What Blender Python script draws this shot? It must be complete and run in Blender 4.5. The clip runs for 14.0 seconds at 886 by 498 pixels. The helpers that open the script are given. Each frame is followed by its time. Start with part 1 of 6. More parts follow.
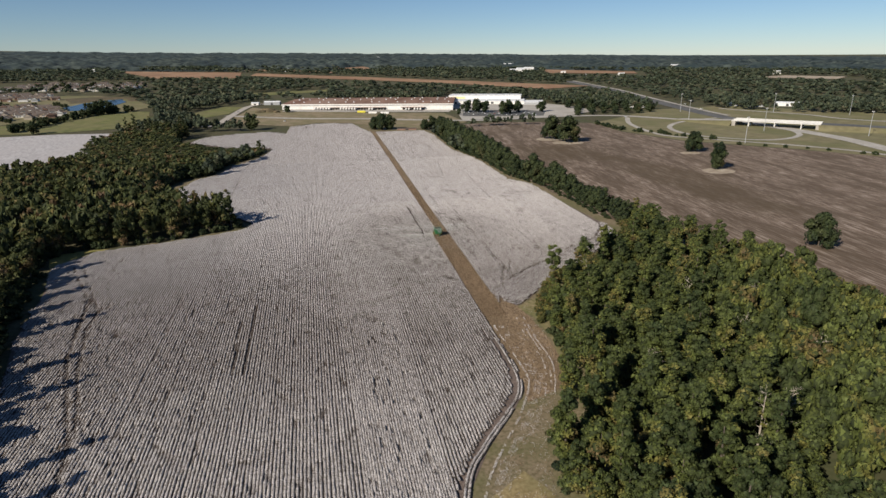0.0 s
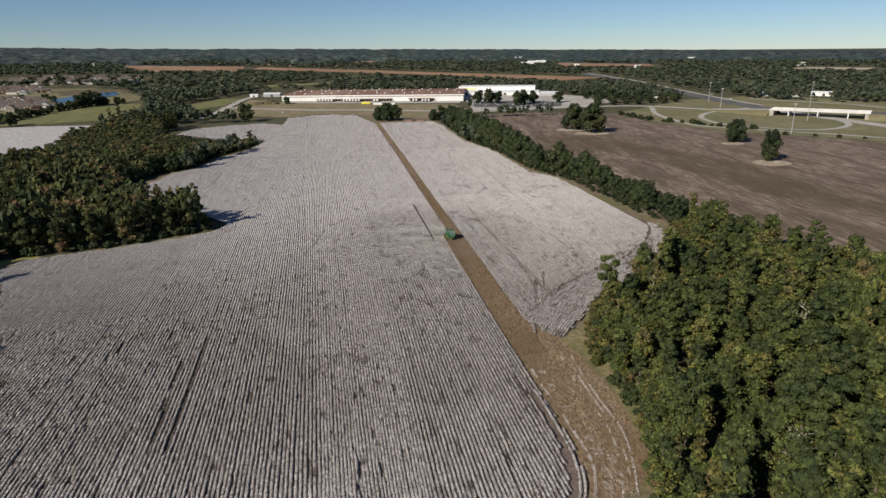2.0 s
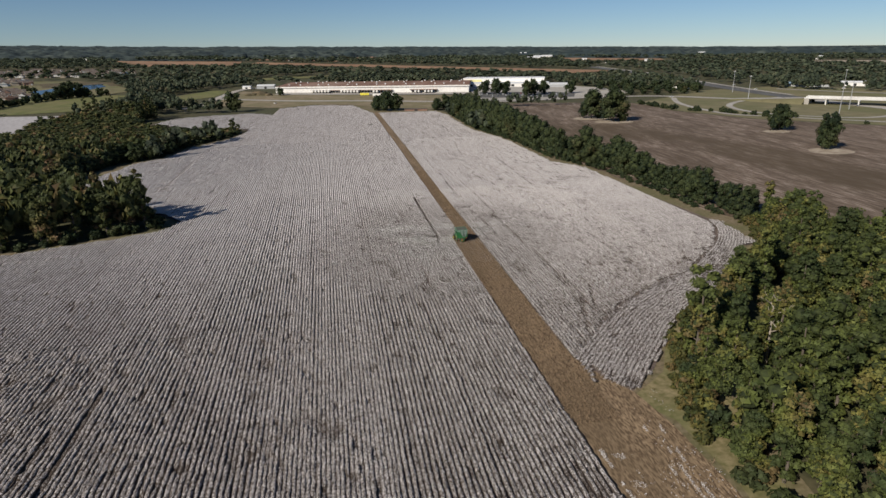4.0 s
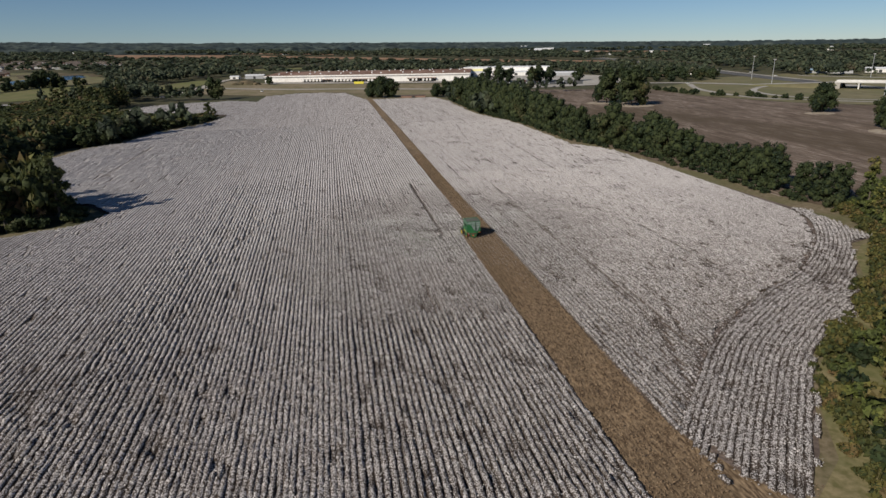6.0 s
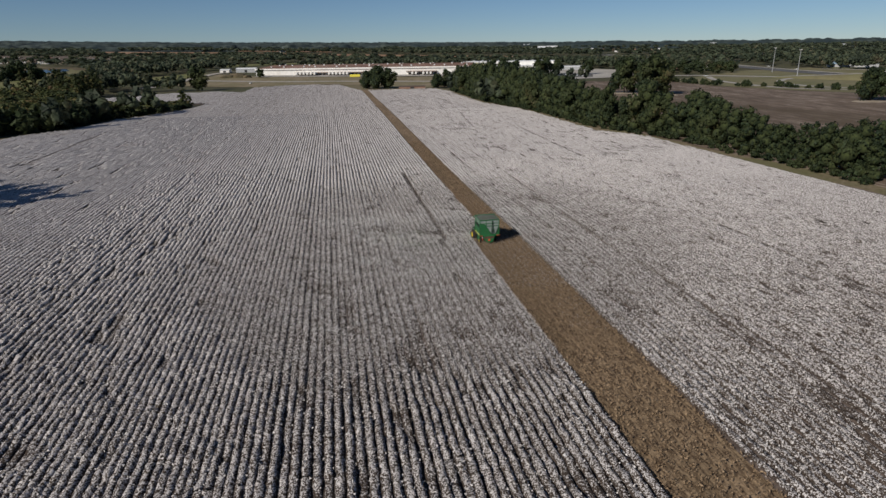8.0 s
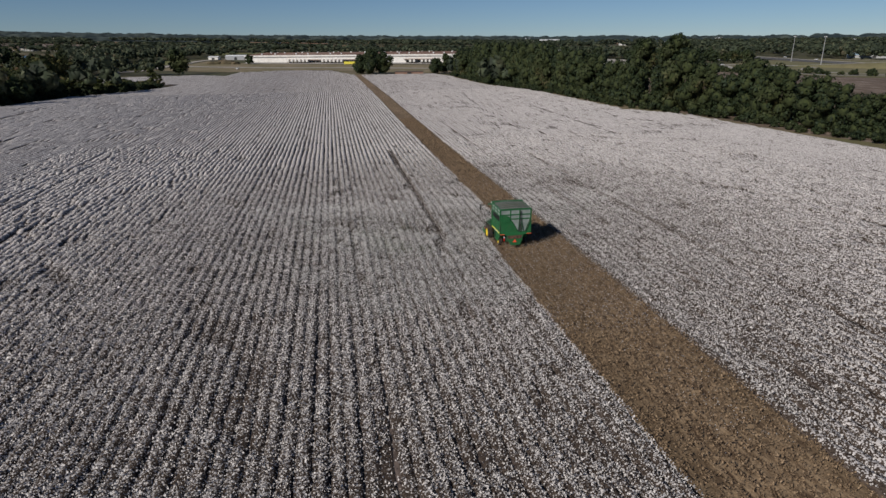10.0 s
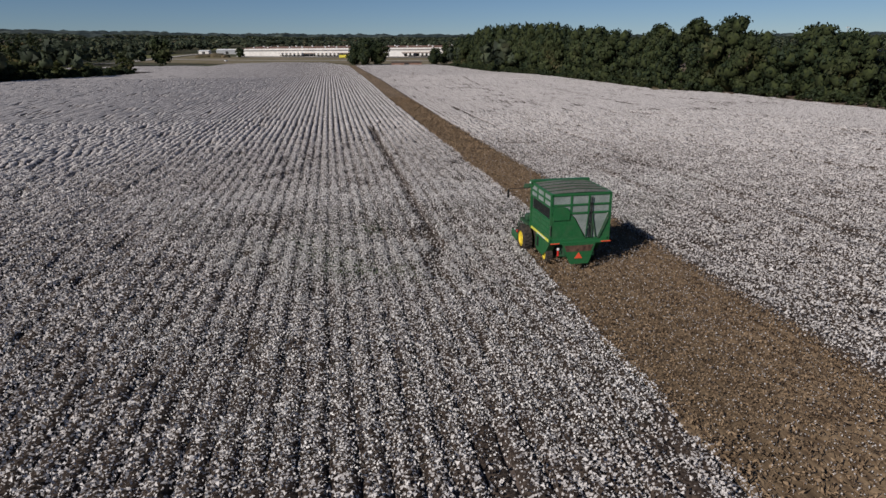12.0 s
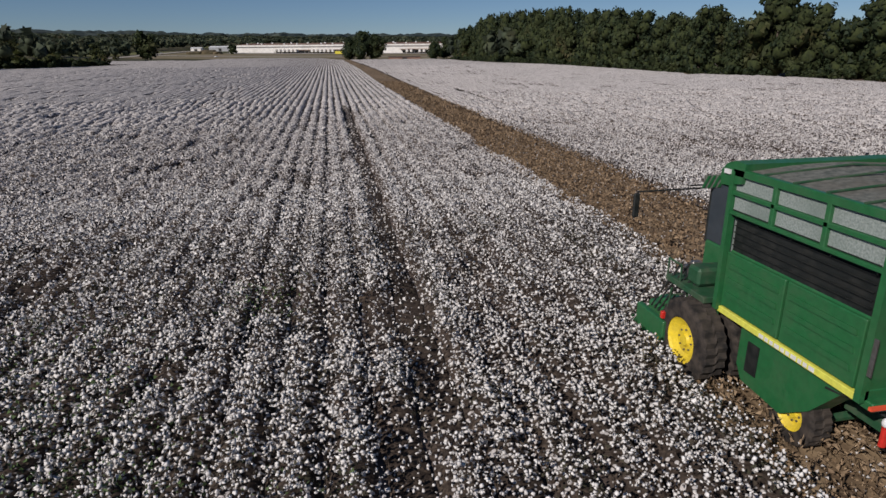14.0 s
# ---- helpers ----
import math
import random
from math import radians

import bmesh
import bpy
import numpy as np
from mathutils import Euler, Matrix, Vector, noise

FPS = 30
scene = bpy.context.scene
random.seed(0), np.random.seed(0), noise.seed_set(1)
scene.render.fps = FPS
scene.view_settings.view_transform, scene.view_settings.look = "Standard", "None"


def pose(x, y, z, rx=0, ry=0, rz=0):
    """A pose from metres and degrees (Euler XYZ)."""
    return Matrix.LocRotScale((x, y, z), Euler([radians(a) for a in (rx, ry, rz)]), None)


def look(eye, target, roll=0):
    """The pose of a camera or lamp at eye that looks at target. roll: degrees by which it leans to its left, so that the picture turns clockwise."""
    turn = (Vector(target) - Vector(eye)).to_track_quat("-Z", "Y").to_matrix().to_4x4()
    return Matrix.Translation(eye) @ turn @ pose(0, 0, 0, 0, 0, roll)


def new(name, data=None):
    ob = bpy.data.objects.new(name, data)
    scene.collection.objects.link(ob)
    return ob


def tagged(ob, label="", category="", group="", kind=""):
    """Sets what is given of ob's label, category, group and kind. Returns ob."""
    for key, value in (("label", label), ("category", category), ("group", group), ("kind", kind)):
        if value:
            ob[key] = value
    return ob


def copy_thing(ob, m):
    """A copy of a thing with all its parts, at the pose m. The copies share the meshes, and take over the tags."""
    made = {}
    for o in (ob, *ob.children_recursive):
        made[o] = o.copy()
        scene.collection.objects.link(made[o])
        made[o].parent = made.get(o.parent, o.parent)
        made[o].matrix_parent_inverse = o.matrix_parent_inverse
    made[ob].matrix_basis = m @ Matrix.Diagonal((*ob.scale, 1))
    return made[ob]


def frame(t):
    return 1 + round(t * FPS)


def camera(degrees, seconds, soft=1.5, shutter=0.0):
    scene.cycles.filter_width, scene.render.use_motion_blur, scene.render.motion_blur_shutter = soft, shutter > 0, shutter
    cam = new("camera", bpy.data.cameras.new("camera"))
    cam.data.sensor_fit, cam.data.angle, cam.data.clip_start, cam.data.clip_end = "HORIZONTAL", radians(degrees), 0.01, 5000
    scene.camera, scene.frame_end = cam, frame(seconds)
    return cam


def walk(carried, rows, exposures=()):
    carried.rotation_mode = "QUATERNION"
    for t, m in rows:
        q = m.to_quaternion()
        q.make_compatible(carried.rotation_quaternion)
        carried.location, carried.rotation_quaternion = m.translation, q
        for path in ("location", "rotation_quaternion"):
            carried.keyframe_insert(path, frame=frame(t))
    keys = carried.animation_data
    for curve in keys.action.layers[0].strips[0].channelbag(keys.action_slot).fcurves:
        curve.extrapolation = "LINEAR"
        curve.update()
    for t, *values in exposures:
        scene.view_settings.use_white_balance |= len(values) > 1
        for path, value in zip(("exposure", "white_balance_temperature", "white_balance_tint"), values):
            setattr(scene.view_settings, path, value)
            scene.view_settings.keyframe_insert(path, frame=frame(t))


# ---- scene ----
cam = camera(72.9, 14.0)
PATH = [
    (0.0, (0.0, 0.0, 99.03), (0.361, 1.868, 98.417), -0.6),
    (0.5, (2.35, 16.29, 95.71), (2.706, 18.159, 95.09), -0.6),
    (1.0, (4.80, 32.38, 91.70), (5.150, 34.246, 91.079), -0.6),
    (1.5, (7.30, 48.23, 87.31), (7.642, 50.097, 86.688), -0.7),
    (2.0, (9.75, 64.05, 82.77), (10.085, 65.926, 82.149), -0.8),
    (2.5, (12.02, 79.74, 78.25), (12.354, 81.612, 77.630), -0.9),
    (3.0, (14.23, 95.17, 73.98), (14.555, 97.044, 73.359), -0.9),
    (5.5, (23.86, 164.05, 50.96), (24.189, 165.925, 50.343), -1.0),
    (6.0, (25.74, 176.65, 47.35), (26.068, 178.518, 46.727), -1.1),
    (6.5, (27.64, 188.76, 43.68), (27.964, 190.630, 43.060), -1.2),
    (7.0, (29.59, 200.51, 40.31), (29.913, 202.380, 39.693), -1.2),
    (9.5, (39.01, 254.38, 23.90), (39.345, 256.248, 23.281), -0.5),
    (10.0, (40.62, 263.50, 21.30), (40.952, 265.365, 20.674), -0.5),
    (10.5, (42.19, 272.18, 18.67), (42.521, 274.051, 18.043), -0.5),
    (11.0, (43.78, 280.53, 16.20), (44.112, 282.402, 15.571), -0.5),
    (11.5, (45.26, 288.53, 13.84), (45.593, 290.399, 13.212), -0.4),
    (12.0, (46.66, 296.13, 11.70), (46.995, 298.003, 11.075), -0.4),
    (12.5, (47.85, 303.17, 9.78), (48.186, 305.037, 9.158), -0.3),
    (13.0, (49.02, 309.91, 8.17), (49.356, 311.778, 7.550), -0.3),
    (13.5, (50.13, 316.26, 6.78), (50.463, 318.132, 6.156), -0.5),
    (14.0, (51.26, 322.16, 5.91), (51.595, 324.035, 5.288), -0.5),
]
EXPOSURES = [(0.0, 0.28, 6450, 10), (3.0, 0.15, 6380, 10), (6.5, -0.11, 6300, 10), (9.5, -0.28, 6140, 11), (12.0, -0.30, 6150, 13), (14.0, -0.33, 6150, 14)]
walk(cam, [(t, look(eye, target, roll)) for t, eye, target, roll in PATH], EXPOSURES)

# ---- sky and sun: the sun stands behind and to the left, about 33 degrees high
SUN_TO = Vector((-0.8, -0.6, 0.0)).normalized()
SUN_EL = radians(33)
world = bpy.data.worlds.new("world")
scene.world = world
world.use_nodes = True
wt = world.node_tree
sky = wt.nodes.new("ShaderNodeTexSky")
sky.sky_type = "NISHITA"
sky.sun_disc = False
sky.sun_elevation = SUN_EL
sky.sun_rotation = math.atan2(SUN_TO.x, SUN_TO.y)
sky.altitude = 200
sky.air_density = 0.8
sky.dust_density = 0.0
sky.ozone_density = 5.5
wt.nodes["Background"].inputs["Strength"].default_value = 0.060
wt.links.new(sky.outputs["Color"], wt.nodes["Background"].inputs["Color"])
sun_data = bpy.data.lights.new("sun", "SUN")
sun_data.energy, sun_data.angle, sun_data.color = 4.85, radians(0.55), (1.0, 0.925, 0.81)
sun = new("sun", sun_data)
toward = Vector((SUN_TO.x * math.cos(SUN_EL), SUN_TO.y * math.cos(SUN_EL), math.sin(SUN_EL)))
sun.matrix_basis = look(toward * 100, (0, 0, 0))

# ---- materials
def nodes_of(name, rough=0.85, metal=0.0, spec=0.3):
    m = bpy.data.materials.new(name)
    m.use_nodes = True
    t = m.node_tree
    b = t.nodes["Principled BSDF"]
    b.inputs["Roughness"].default_value, b.inputs["Metallic"].default_value = rough, metal
    b.inputs["Specular IOR Level"].default_value = spec
    return m, t, b


def coords(t, scale=(1, 1, 1), turn=0.0):
    c = t.nodes.new("ShaderNodeTexCoord")
    mp = t.nodes.new("ShaderNodeMapping")
    mp.inputs["Scale"].default_value = scale
    out = c.outputs["Object"]
    if turn:
        rot = t.nodes.new("ShaderNodeMapping")
        rot.inputs["Rotation"].default_value = (0, 0, radians(turn))
        t.links.new(out, rot.inputs["Vector"])
        out = rot.outputs["Vector"]
    t.links.new(out, mp.inputs["Vector"])
    return mp.outputs["Vector"]


def noise_of(t, vec, scale, detail=3.0, rough=0.55):
    n = t.nodes.new("ShaderNodeTexNoise")
    n.inputs["Scale"].default_value, n.inputs["Detail"].default_value = scale, detail
    n.inputs["Roughness"].default_value = rough
    t.links.new(vec, n.inputs["Vector"])
    return n.outputs["Fac"]


def ramp(t, fac, stops):
    r = t.nodes.new("ShaderNodeValToRGB")
    e = r.color_ramp.elements
    while len(e) < len(stops):
        e.new(0.5)
    for k, (p, c) in zip(e, stops):
        k.position, k.color = p, (*c, 1)
    t.links.new(fac, r.inputs["Fac"])
    return r.outputs["Color"]


def mix(t, fac, a, b, mode="MIX"):
    m = t.nodes.new("ShaderNodeMix")
    m.data_type, m.blend_type = "RGBA", mode
    for sock, v in ((m.inputs[0], fac), (m.inputs[6], a), (m.inputs[7], b)):
        if isinstance(v, (int, float)):
            sock.default_value = v
        elif isinstance(v, tuple):
            sock.default_value = (*v, 1)
        else:
            t.links.new(v, sock)
    return m.outputs[2]


def fade(t, value, lo, hi, amount):
    """Falls from amount at lo to nothing at hi."""
    n = t.nodes.new("ShaderNodeMapRange")
    n.interpolation_type = "SMOOTHSTEP"
    t.links.new(value, n.inputs["Value"])
    for key, v in (("From Min", lo), ("From Max", hi), ("To Min", amount), ("To Max", 0.0)):
        n.inputs[key].default_value = v
    return n.outputs["Result"]


def bump(t, b, fac, strength, dist):
    n = t.nodes.new("ShaderNodeBump")
    n.inputs["Strength"].default_value, n.inputs["Distance"].default_value = strength, dist
    t.links.new(fac, n.inputs["Height"])
    t.links.new(n.outputs["Normal"], b.inputs["Normal"])


def mottled(name, a, b_, scale, a2=None, scale2=None, stretch=(1, 1, 1), turn=0.0, rough=0.9, bumpy=0.0, dist=0.05, metal=0.0, spec=0.3, lo=0.35, hi=0.65, amount2=0.6):
    """Two colours by fine noise, a third laid over them by coarse noise."""
    m, t, b = nodes_of(name, rough, metal, spec)
    v = coords(t, stretch, turn)
    n = noise_of(t, v, scale, 4)
    c = ramp(t, n, [(lo, a), (hi, b_)])
    if a2:
        n2 = ramp(t, noise_of(t, v, scale2, 3), [(0.42, (0, 0, 0)), (0.62, (amount2,) * 3)])
        c = mix(t, n2, c, a2)
    t.links.new(c, b.inputs["Base Color"])
    if bumpy:
        bump(t, b, n, bumpy, dist)
    return m


def leafy(name, dark, light, olive, brown, turn=0.62, rough=0.7):
    """Leaves: each clump its own green, each tree its own cast, some olive, some turning brown."""
    m, t, b = nodes_of(name, rough, 0.0, 0.25)
    isl = t.nodes.new("ShaderNodeNewGeometry").outputs["Random Per Island"]
    ob = t.nodes.new("ShaderNodeObjectInfo").outputs["Random"]
    w = t.nodes.new("ShaderNodeMath")
    w.operation = "MULTIPLY"
    w.inputs[1].default_value = 60.0
    t.links.new(ob, w.inputs[0])
    key = t.nodes.new("ShaderNodeTexNoise")
    key.noise_dimensions = "4D"
    key.inputs["Scale"].default_value, key.inputs["Detail"].default_value = 0.085, 1.5
    t.links.new(coords(t), key.inputs["Vector"])
    t.links.new(w.outputs[0], key.inputs["W"])
    cast = ramp(t, key.outputs["Fac"], [(0.36, dark), (0.46, tuple((p + q) * 0.5 for p, q in zip(dark, light))), (0.53, light), (turn - 0.06, olive), (turn + 0.03, brown)])
    leaf = ramp(t, isl, [(0.0, (0.6,) * 3), (0.55, (1.0,) * 3), (1.0, (1.35,) * 3)])
    c = mix(t, 1.0, cast, leaf, "MULTIPLY")
    t.links.new(c, b.inputs["Base Color"])
    glow = t.nodes.new("ShaderNodeBsdfTranslucent")
    t.links.new(c, glow.inputs["Color"])
    both = t.nodes.new("ShaderNodeMixShader")
    both.inputs[0].default_value = 0.3
    t.links.new(b.outputs[0], both.inputs[1])
    t.links.new(glow.outputs[0], both.inputs[2])
    t.links.new(both.outputs[0], t.nodes["Material Output"].inputs["Surface"])
    return m


def paint(name, c, rough=0.45, grime=(0.12, 0.1, 0.07), amount=0.35, scale=2.5, metal=0.0, spec=0.5):
    m, t, b = nodes_of(name, rough, metal, spec)
    v = coords(t)
    base = ramp(t, noise_of(t, v, scale * 6, 3), [(0.3, tuple(k * 0.88 for k in c)), (0.7, tuple(min(k * 1.1, 1) for k in c))])
    dirt = ramp(t, noise_of(t, v, scale, 5, 0.65), [(0.45, (0, 0, 0)), (0.75, (amount,) * 3)])
    t.links.new(mix(t, dirt, base, grime), b.inputs["Base Color"])
    t.links.new(ramp(t, noise_of(t, v, scale * 2, 4), [(0.3, (rough * 0.8,) * 3), (0.7, (min(rough * 1.4, 1),) * 3)]), b.inputs["Roughness"])
    return m


LINT = (0.585, 0.542, 0.515)


def cotton_cover(name):
    """Open bolls on dry brown stalks, boll by boll; the rows' "cover" says how many lie in the stalks, lowered also
    where furrow shade is painted.
    """
    m, t, b = nodes_of(name, 0.95, 0.0, 0.1)
    v = coords(t)
    vo = t.nodes.new("ShaderNodeTexVoronoi")
    vo.inputs["Scale"].default_value = 7.0
    t.links.new(v, vo.inputs["Vector"])
    total = vo.outputs["Distance"]
    for grain, share in ((noise_of(t, v, 3.2, 2, 0.6), 0.95), (noise_of(t, v, 0.8, 3, 0.6), 0.34), (noise_of(t, v, 0.07, 3, 0.6), 0.14)):
        add = t.nodes.new("ShaderNodeMath")
        add.operation = "MULTIPLY_ADD"
        t.links.new(grain, add.inputs[0])
        add.inputs[1].default_value = share
        t.links.new(total, add.inputs[2])
        total = add.outputs[0]
    at = t.nodes.new("ShaderNodeAttribute")
    at.attribute_name = "cover"
    less = t.nodes.new("ShaderNodeMath")
    less.operation = "SUBTRACT"
    t.links.new(total, less.inputs[0])
    t.links.new(at.outputs["Fac"], less.inputs[1])
    c = ramp(t, less.outputs[0], [(0.45, (0, 0, 0)), (0.56, (1, 1, 1))])
    half = t.nodes.new("ShaderNodeMath")
    half.operation = "ADD"
    t.links.new(less.outputs[0], half.inputs[0])
    half.inputs[1].default_value = 0.5
    t.links.new(half.outputs[0], c.node.inputs[0])
    stalk = ramp(t, noise_of(t, v, 9.0, 3, 0.65), [(0.35, (0.028, 0.020, 0.016)), (0.52, (0.060, 0.046, 0.037)), (0.68, (0.115, 0.086, 0.064))])
    lint = ramp(t, noise_of(t, v, 14.0, 2, 0.6), [(0.3, tuple(k * 0.84 for k in LINT)), (0.7, tuple(k * 1.10 for k in LINT))])
    t.links.new(mix(t, c, lint, stalk), b.inputs["Base Color"])
    return m


M_COTTON = cotton_cover("cotton cover")
M_STALK = mottled("dry cotton stalks and leaf", (0.030, 0.022, 0.018), (0.085, 0.062, 0.047), 6.0, (0.05, 0.055, 0.03), 0.6, rough=0.95, bumpy=0.6, dist=0.08)
M_LINT = mottled("cotton lint", (0.46, 0.427, 0.404), (0.71, 0.672, 0.643), 8.0, rough=1.0, spec=0.05)
M_LINTFRESH = mottled("fresh white lint", (0.52, 0.487, 0.46), (0.86, 0.83, 0.80), 8.0, rough=1.0, spec=0.05)
M_SOIL = mottled("field soil", (0.10, 0.074, 0.062), (0.20, 0.155, 0.13), 1.6, (0.075, 0.055, 0.045), 0.12, rough=0.95, bumpy=0.5, dist=0.06)
M_STUBBLE = mottled("picked stalk stubble", (0.085, 0.053, 0.030), (0.335, 0.238, 0.142), 3.0, (0.13, 0.09, 0.05), 0.16, stretch=(1, 0.25, 1), lo=0.38, hi=0.64, rough=0.95, bumpy=0.8, dist=0.1)
M_TWIG = mottled("picked cotton twigs", (0.145, 0.094, 0.055), (0.36, 0.258, 0.16), 5.0, rough=0.95)
M_HEAD = mottled("headland grass and dirt", (0.12, 0.095, 0.05), (0.23, 0.18, 0.115), 0.9, (0.10, 0.105, 0.035), 0.07, rough=0.95, bumpy=0.5, dist=0.1)
M_EARTH = mottled("woodland ground", (0.045, 0.042, 0.02), (0.10, 0.085, 0.045), 0.4, (0.06, 0.07, 0.025), 0.03, rough=0.95, bumpy=0.4, dist=0.2)


def fallow_soil(name):
    """Ploughed earth: pale streaks along the old rows, a weedy dark swath through the middle."""
    m, t, b = nodes_of(name, 0.95)
    fine = noise_of(t, coords(t, (1.0, 0.09, 1), 2), 0.85, 5, 0.65)
    broad = noise_of(t, coords(t, (1.0, 0.16, 1), 4), 0.085, 3)
    c = ramp(t, fine, [(0.36, (0.085, 0.056, 0.037)), (0.51, (0.170, 0.124, 0.090)), (0.66, (0.37, 0.30, 0.24))])
    c = mix(t, ramp(t, broad, [(0.42, (0, 0, 0)), (0.60, (0.72,) * 3)]), c, (0.082, 0.056, 0.034))
    stain = noise_of(t, coords(t), 0.03, 4, 0.6)
    for cx, cy, rx, ry in ((292, 440, 34, 120), (245, 600, 55, 60)):
        mp = t.nodes.new("ShaderNodeMapping")
        mp.vector_type = "TEXTURE"
        mp.inputs["Location"].default_value = (cx, cy, 0)
        mp.inputs["Scale"].default_value = (rx, ry, 100)
        t.links.new(coords(t), mp.inputs["Vector"])
        d = t.nodes.new("ShaderNodeVectorMath")
        d.operation = "LENGTH"
        t.links.new(mp.outputs["Vector"], d.inputs[0])
        s = t.nodes.new("ShaderNodeMath")
        s.operation = "MULTIPLY_ADD"
        t.links.new(stain, s.inputs[0])
        s.inputs[1].default_value = 1.8
        t.links.new(d.outputs["Value"], s.inputs[2])
        c = mix(t, fade(t, s.outputs[0], 1.45, 2.2, 0.62), c, (0.078, 0.054, 0.028))
    t.links.new(c, b.inputs["Base Color"])
    bump(t, b, fine, 0.4, 0.1)
    return m


M_FALLOW = fallow_soil("bare brown field")
M_GOLDGRASS = mottled("golden dry grass", (0.20, 0.145, 0.065), (0.34, 0.265, 0.135), 0.9, (0.13, 0.12, 0.05), 0.12, rough=0.95, bumpy=0.5, dist=0.1)
M_YELLOWGRASS = mottled("yellow-green rough grass", (0.20, 0.165, 0.05), (0.36, 0.30, 0.10), 0.9, (0.14, 0.14, 0.04), 0.15, rough=0.95, bumpy=0.5, dist=0.1)
M_MARGIN = mottled("rough margin grass", (0.13, 0.115, 0.045), (0.27, 0.215, 0.115), 0.8, (0.10, 0.115, 0.035), 0.10, rough=0.95, bumpy=0.5, dist=0.1)
M_YARD = mottled("worn yard grass and dirt", (0.165, 0.135, 0.075), (0.27, 0.21, 0.135), 0.10, (0.15, 0.135, 0.06), 0.022, rough=0.95)
M_SAND = mottled("bare pale earth", (0.30, 0.24, 0.175), (0.46, 0.39, 0.30), 0.35, (0.20, 0.15, 0.10), 0.12, rough=0.95)
M_GRASS = mottled("meadow grass", (0.10, 0.11, 0.035), (0.17, 0.165, 0.06), 0.09, (0.17, 0.145, 0.07), 0.02, rough=0.95)
M_DRYGRASS = mottled("dry mown grass", (0.14, 0.122, 0.062), (0.215, 0.185, 0.10), 0.08, (0.11, 0.115, 0.042), 0.02, rough=0.95)
M_REDFIELD = mottled("harvested red-brown field", (0.24, 0.135, 0.075), (0.34, 0.21, 0.125), 0.02, (0.20, 0.12, 0.07), 0.006, rough=0.95)
M_FARCOTTON = mottled("far cotton", (0.29, 0.27, 0.265), (0.48, 0.455, 0.445), 0.5, (0.40, 0.37, 0.36), 0.04, stretch=(1, 0.25, 1), rough=0.95)
M_ASPHALT = mottled("asphalt", (0.075, 0.073, 0.07), (0.12, 0.117, 0.112), 0.3, (0.15, 0.145, 0.135), 0.02, rough=0.9)
M_CONCRETE = mottled("light concrete road", (0.33, 0.30, 0.26), (0.45, 0.42, 0.375), 0.3, (0.30, 0.27, 0.23), 0.03, rough=0.9)
M_BRUSHEARTH = mottled("brown scrub", (0.075, 0.060, 0.032), (0.165, 0.120, 0.070), 0.12, (0.06, 0.06, 0.03), 0.03, rough=0.95)
M_PALECONCRETE = mottled("white bridge concrete", (0.56, 0.54, 0.50), (0.70, 0.68, 0.64), 0.3, (0.48, 0.45, 0.41), 0.04, rough=0.85)
M_GRAVEL = mottled("pale gravel", (0.30, 0.265, 0.22), (0.44, 0.40, 0.35), 0.5, rough=0.95)
M_WATER = mottled("pond water", (0.010, 0.022, 0.036), (0.018, 0.034, 0.052), 0.05, rough=0.14, spec=0.5)
M_ROOFBROWN = mottled("weathered brown roof sheeting", (0.15, 0.078, 0.050), (0.25, 0.145, 0.10), 0.05, (0.29, 0.20, 0.15), 0.02, stretch=(1, 0.2, 1), rough=0.8)
M_WHITE = paint("off-white wall sheeting", (0.76, 0.73, 0.68), 0.6, (0.4, 0.36, 0.3), 0.3, 0.05)
M_WHITEROOF = paint("white membrane roof", (0.72, 0.72, 0.71), 0.7, (0.45, 0.44, 0.42), 0.4, 0.03)
M_GREYMETAL = paint("grey sheet metal", (0.40, 0.40, 0.40), 0.5, (0.25, 0.23, 0.2), 0.3, 0.5, 0.3)
M_DARK = paint("dark opening", (0.03, 0.03, 0.03), 0.8, (0.06, 0.05, 0.04), 0.3, 1.0)
M_ROOFGREY = mottled("asphalt shingle", (0.070, 0.055, 0.046), (0.17, 0.14, 0.12), 0.8, (0.12, 0.085, 0.065), 0.02, rough=0.9)
M_BRICK = mottled("brick wall", (0.22, 0.12, 0.085), (0.34, 0.22, 0.165), 1.2, rough=0.9)
M_GLASS = paint("window glass", (0.04, 0.05, 0.06), 0.12, (0.1, 0.1, 0.1), 0.15, 1.0)
M_BARK = mottled("bark", (0.065, 0.050, 0.038), (0.15, 0.125, 0.10), 3.0, stretch=(1, 1, 0.25), rough=0.95, bumpy=0.7, dist=0.08)
M_LEAF = leafy("broad leaves", (0.044, 0.060, 0.020), (0.117, 0.137, 0.035), (0.170, 0.158, 0.042), (0.150, 0.108, 0.048), 0.66)
M_LEAFDARK = leafy("dark woodland leaves", (0.037, 0.048, 0.018), (0.086, 0.096, 0.031), (0.132, 0.120, 0.040), (0.150, 0.096, 0.048), 0.635)
M_PALEBARK = mottled("pale weathered bark", (0.26, 0.22, 0.17), (0.42, 0.37, 0.30), 2.0, rough=0.9)
# dark green of the crown cores, painted in for the shade between leaves
M_CROWNSHADE = mottled("painted crown shade", (0.018, 0.024, 0.008), (0.045, 0.056, 0.016), 1.2, rough=0.9)
# greens lifted and greyed: the haze of distance is put into the leaves
M_HAZEWOOD = leafy("far leaves greyed by painted haze", (0.042, 0.055, 0.035), (0.070, 0.086, 0.049), (0.098, 0.105, 0.058), (0.115, 0.098, 0.060), 0.68)
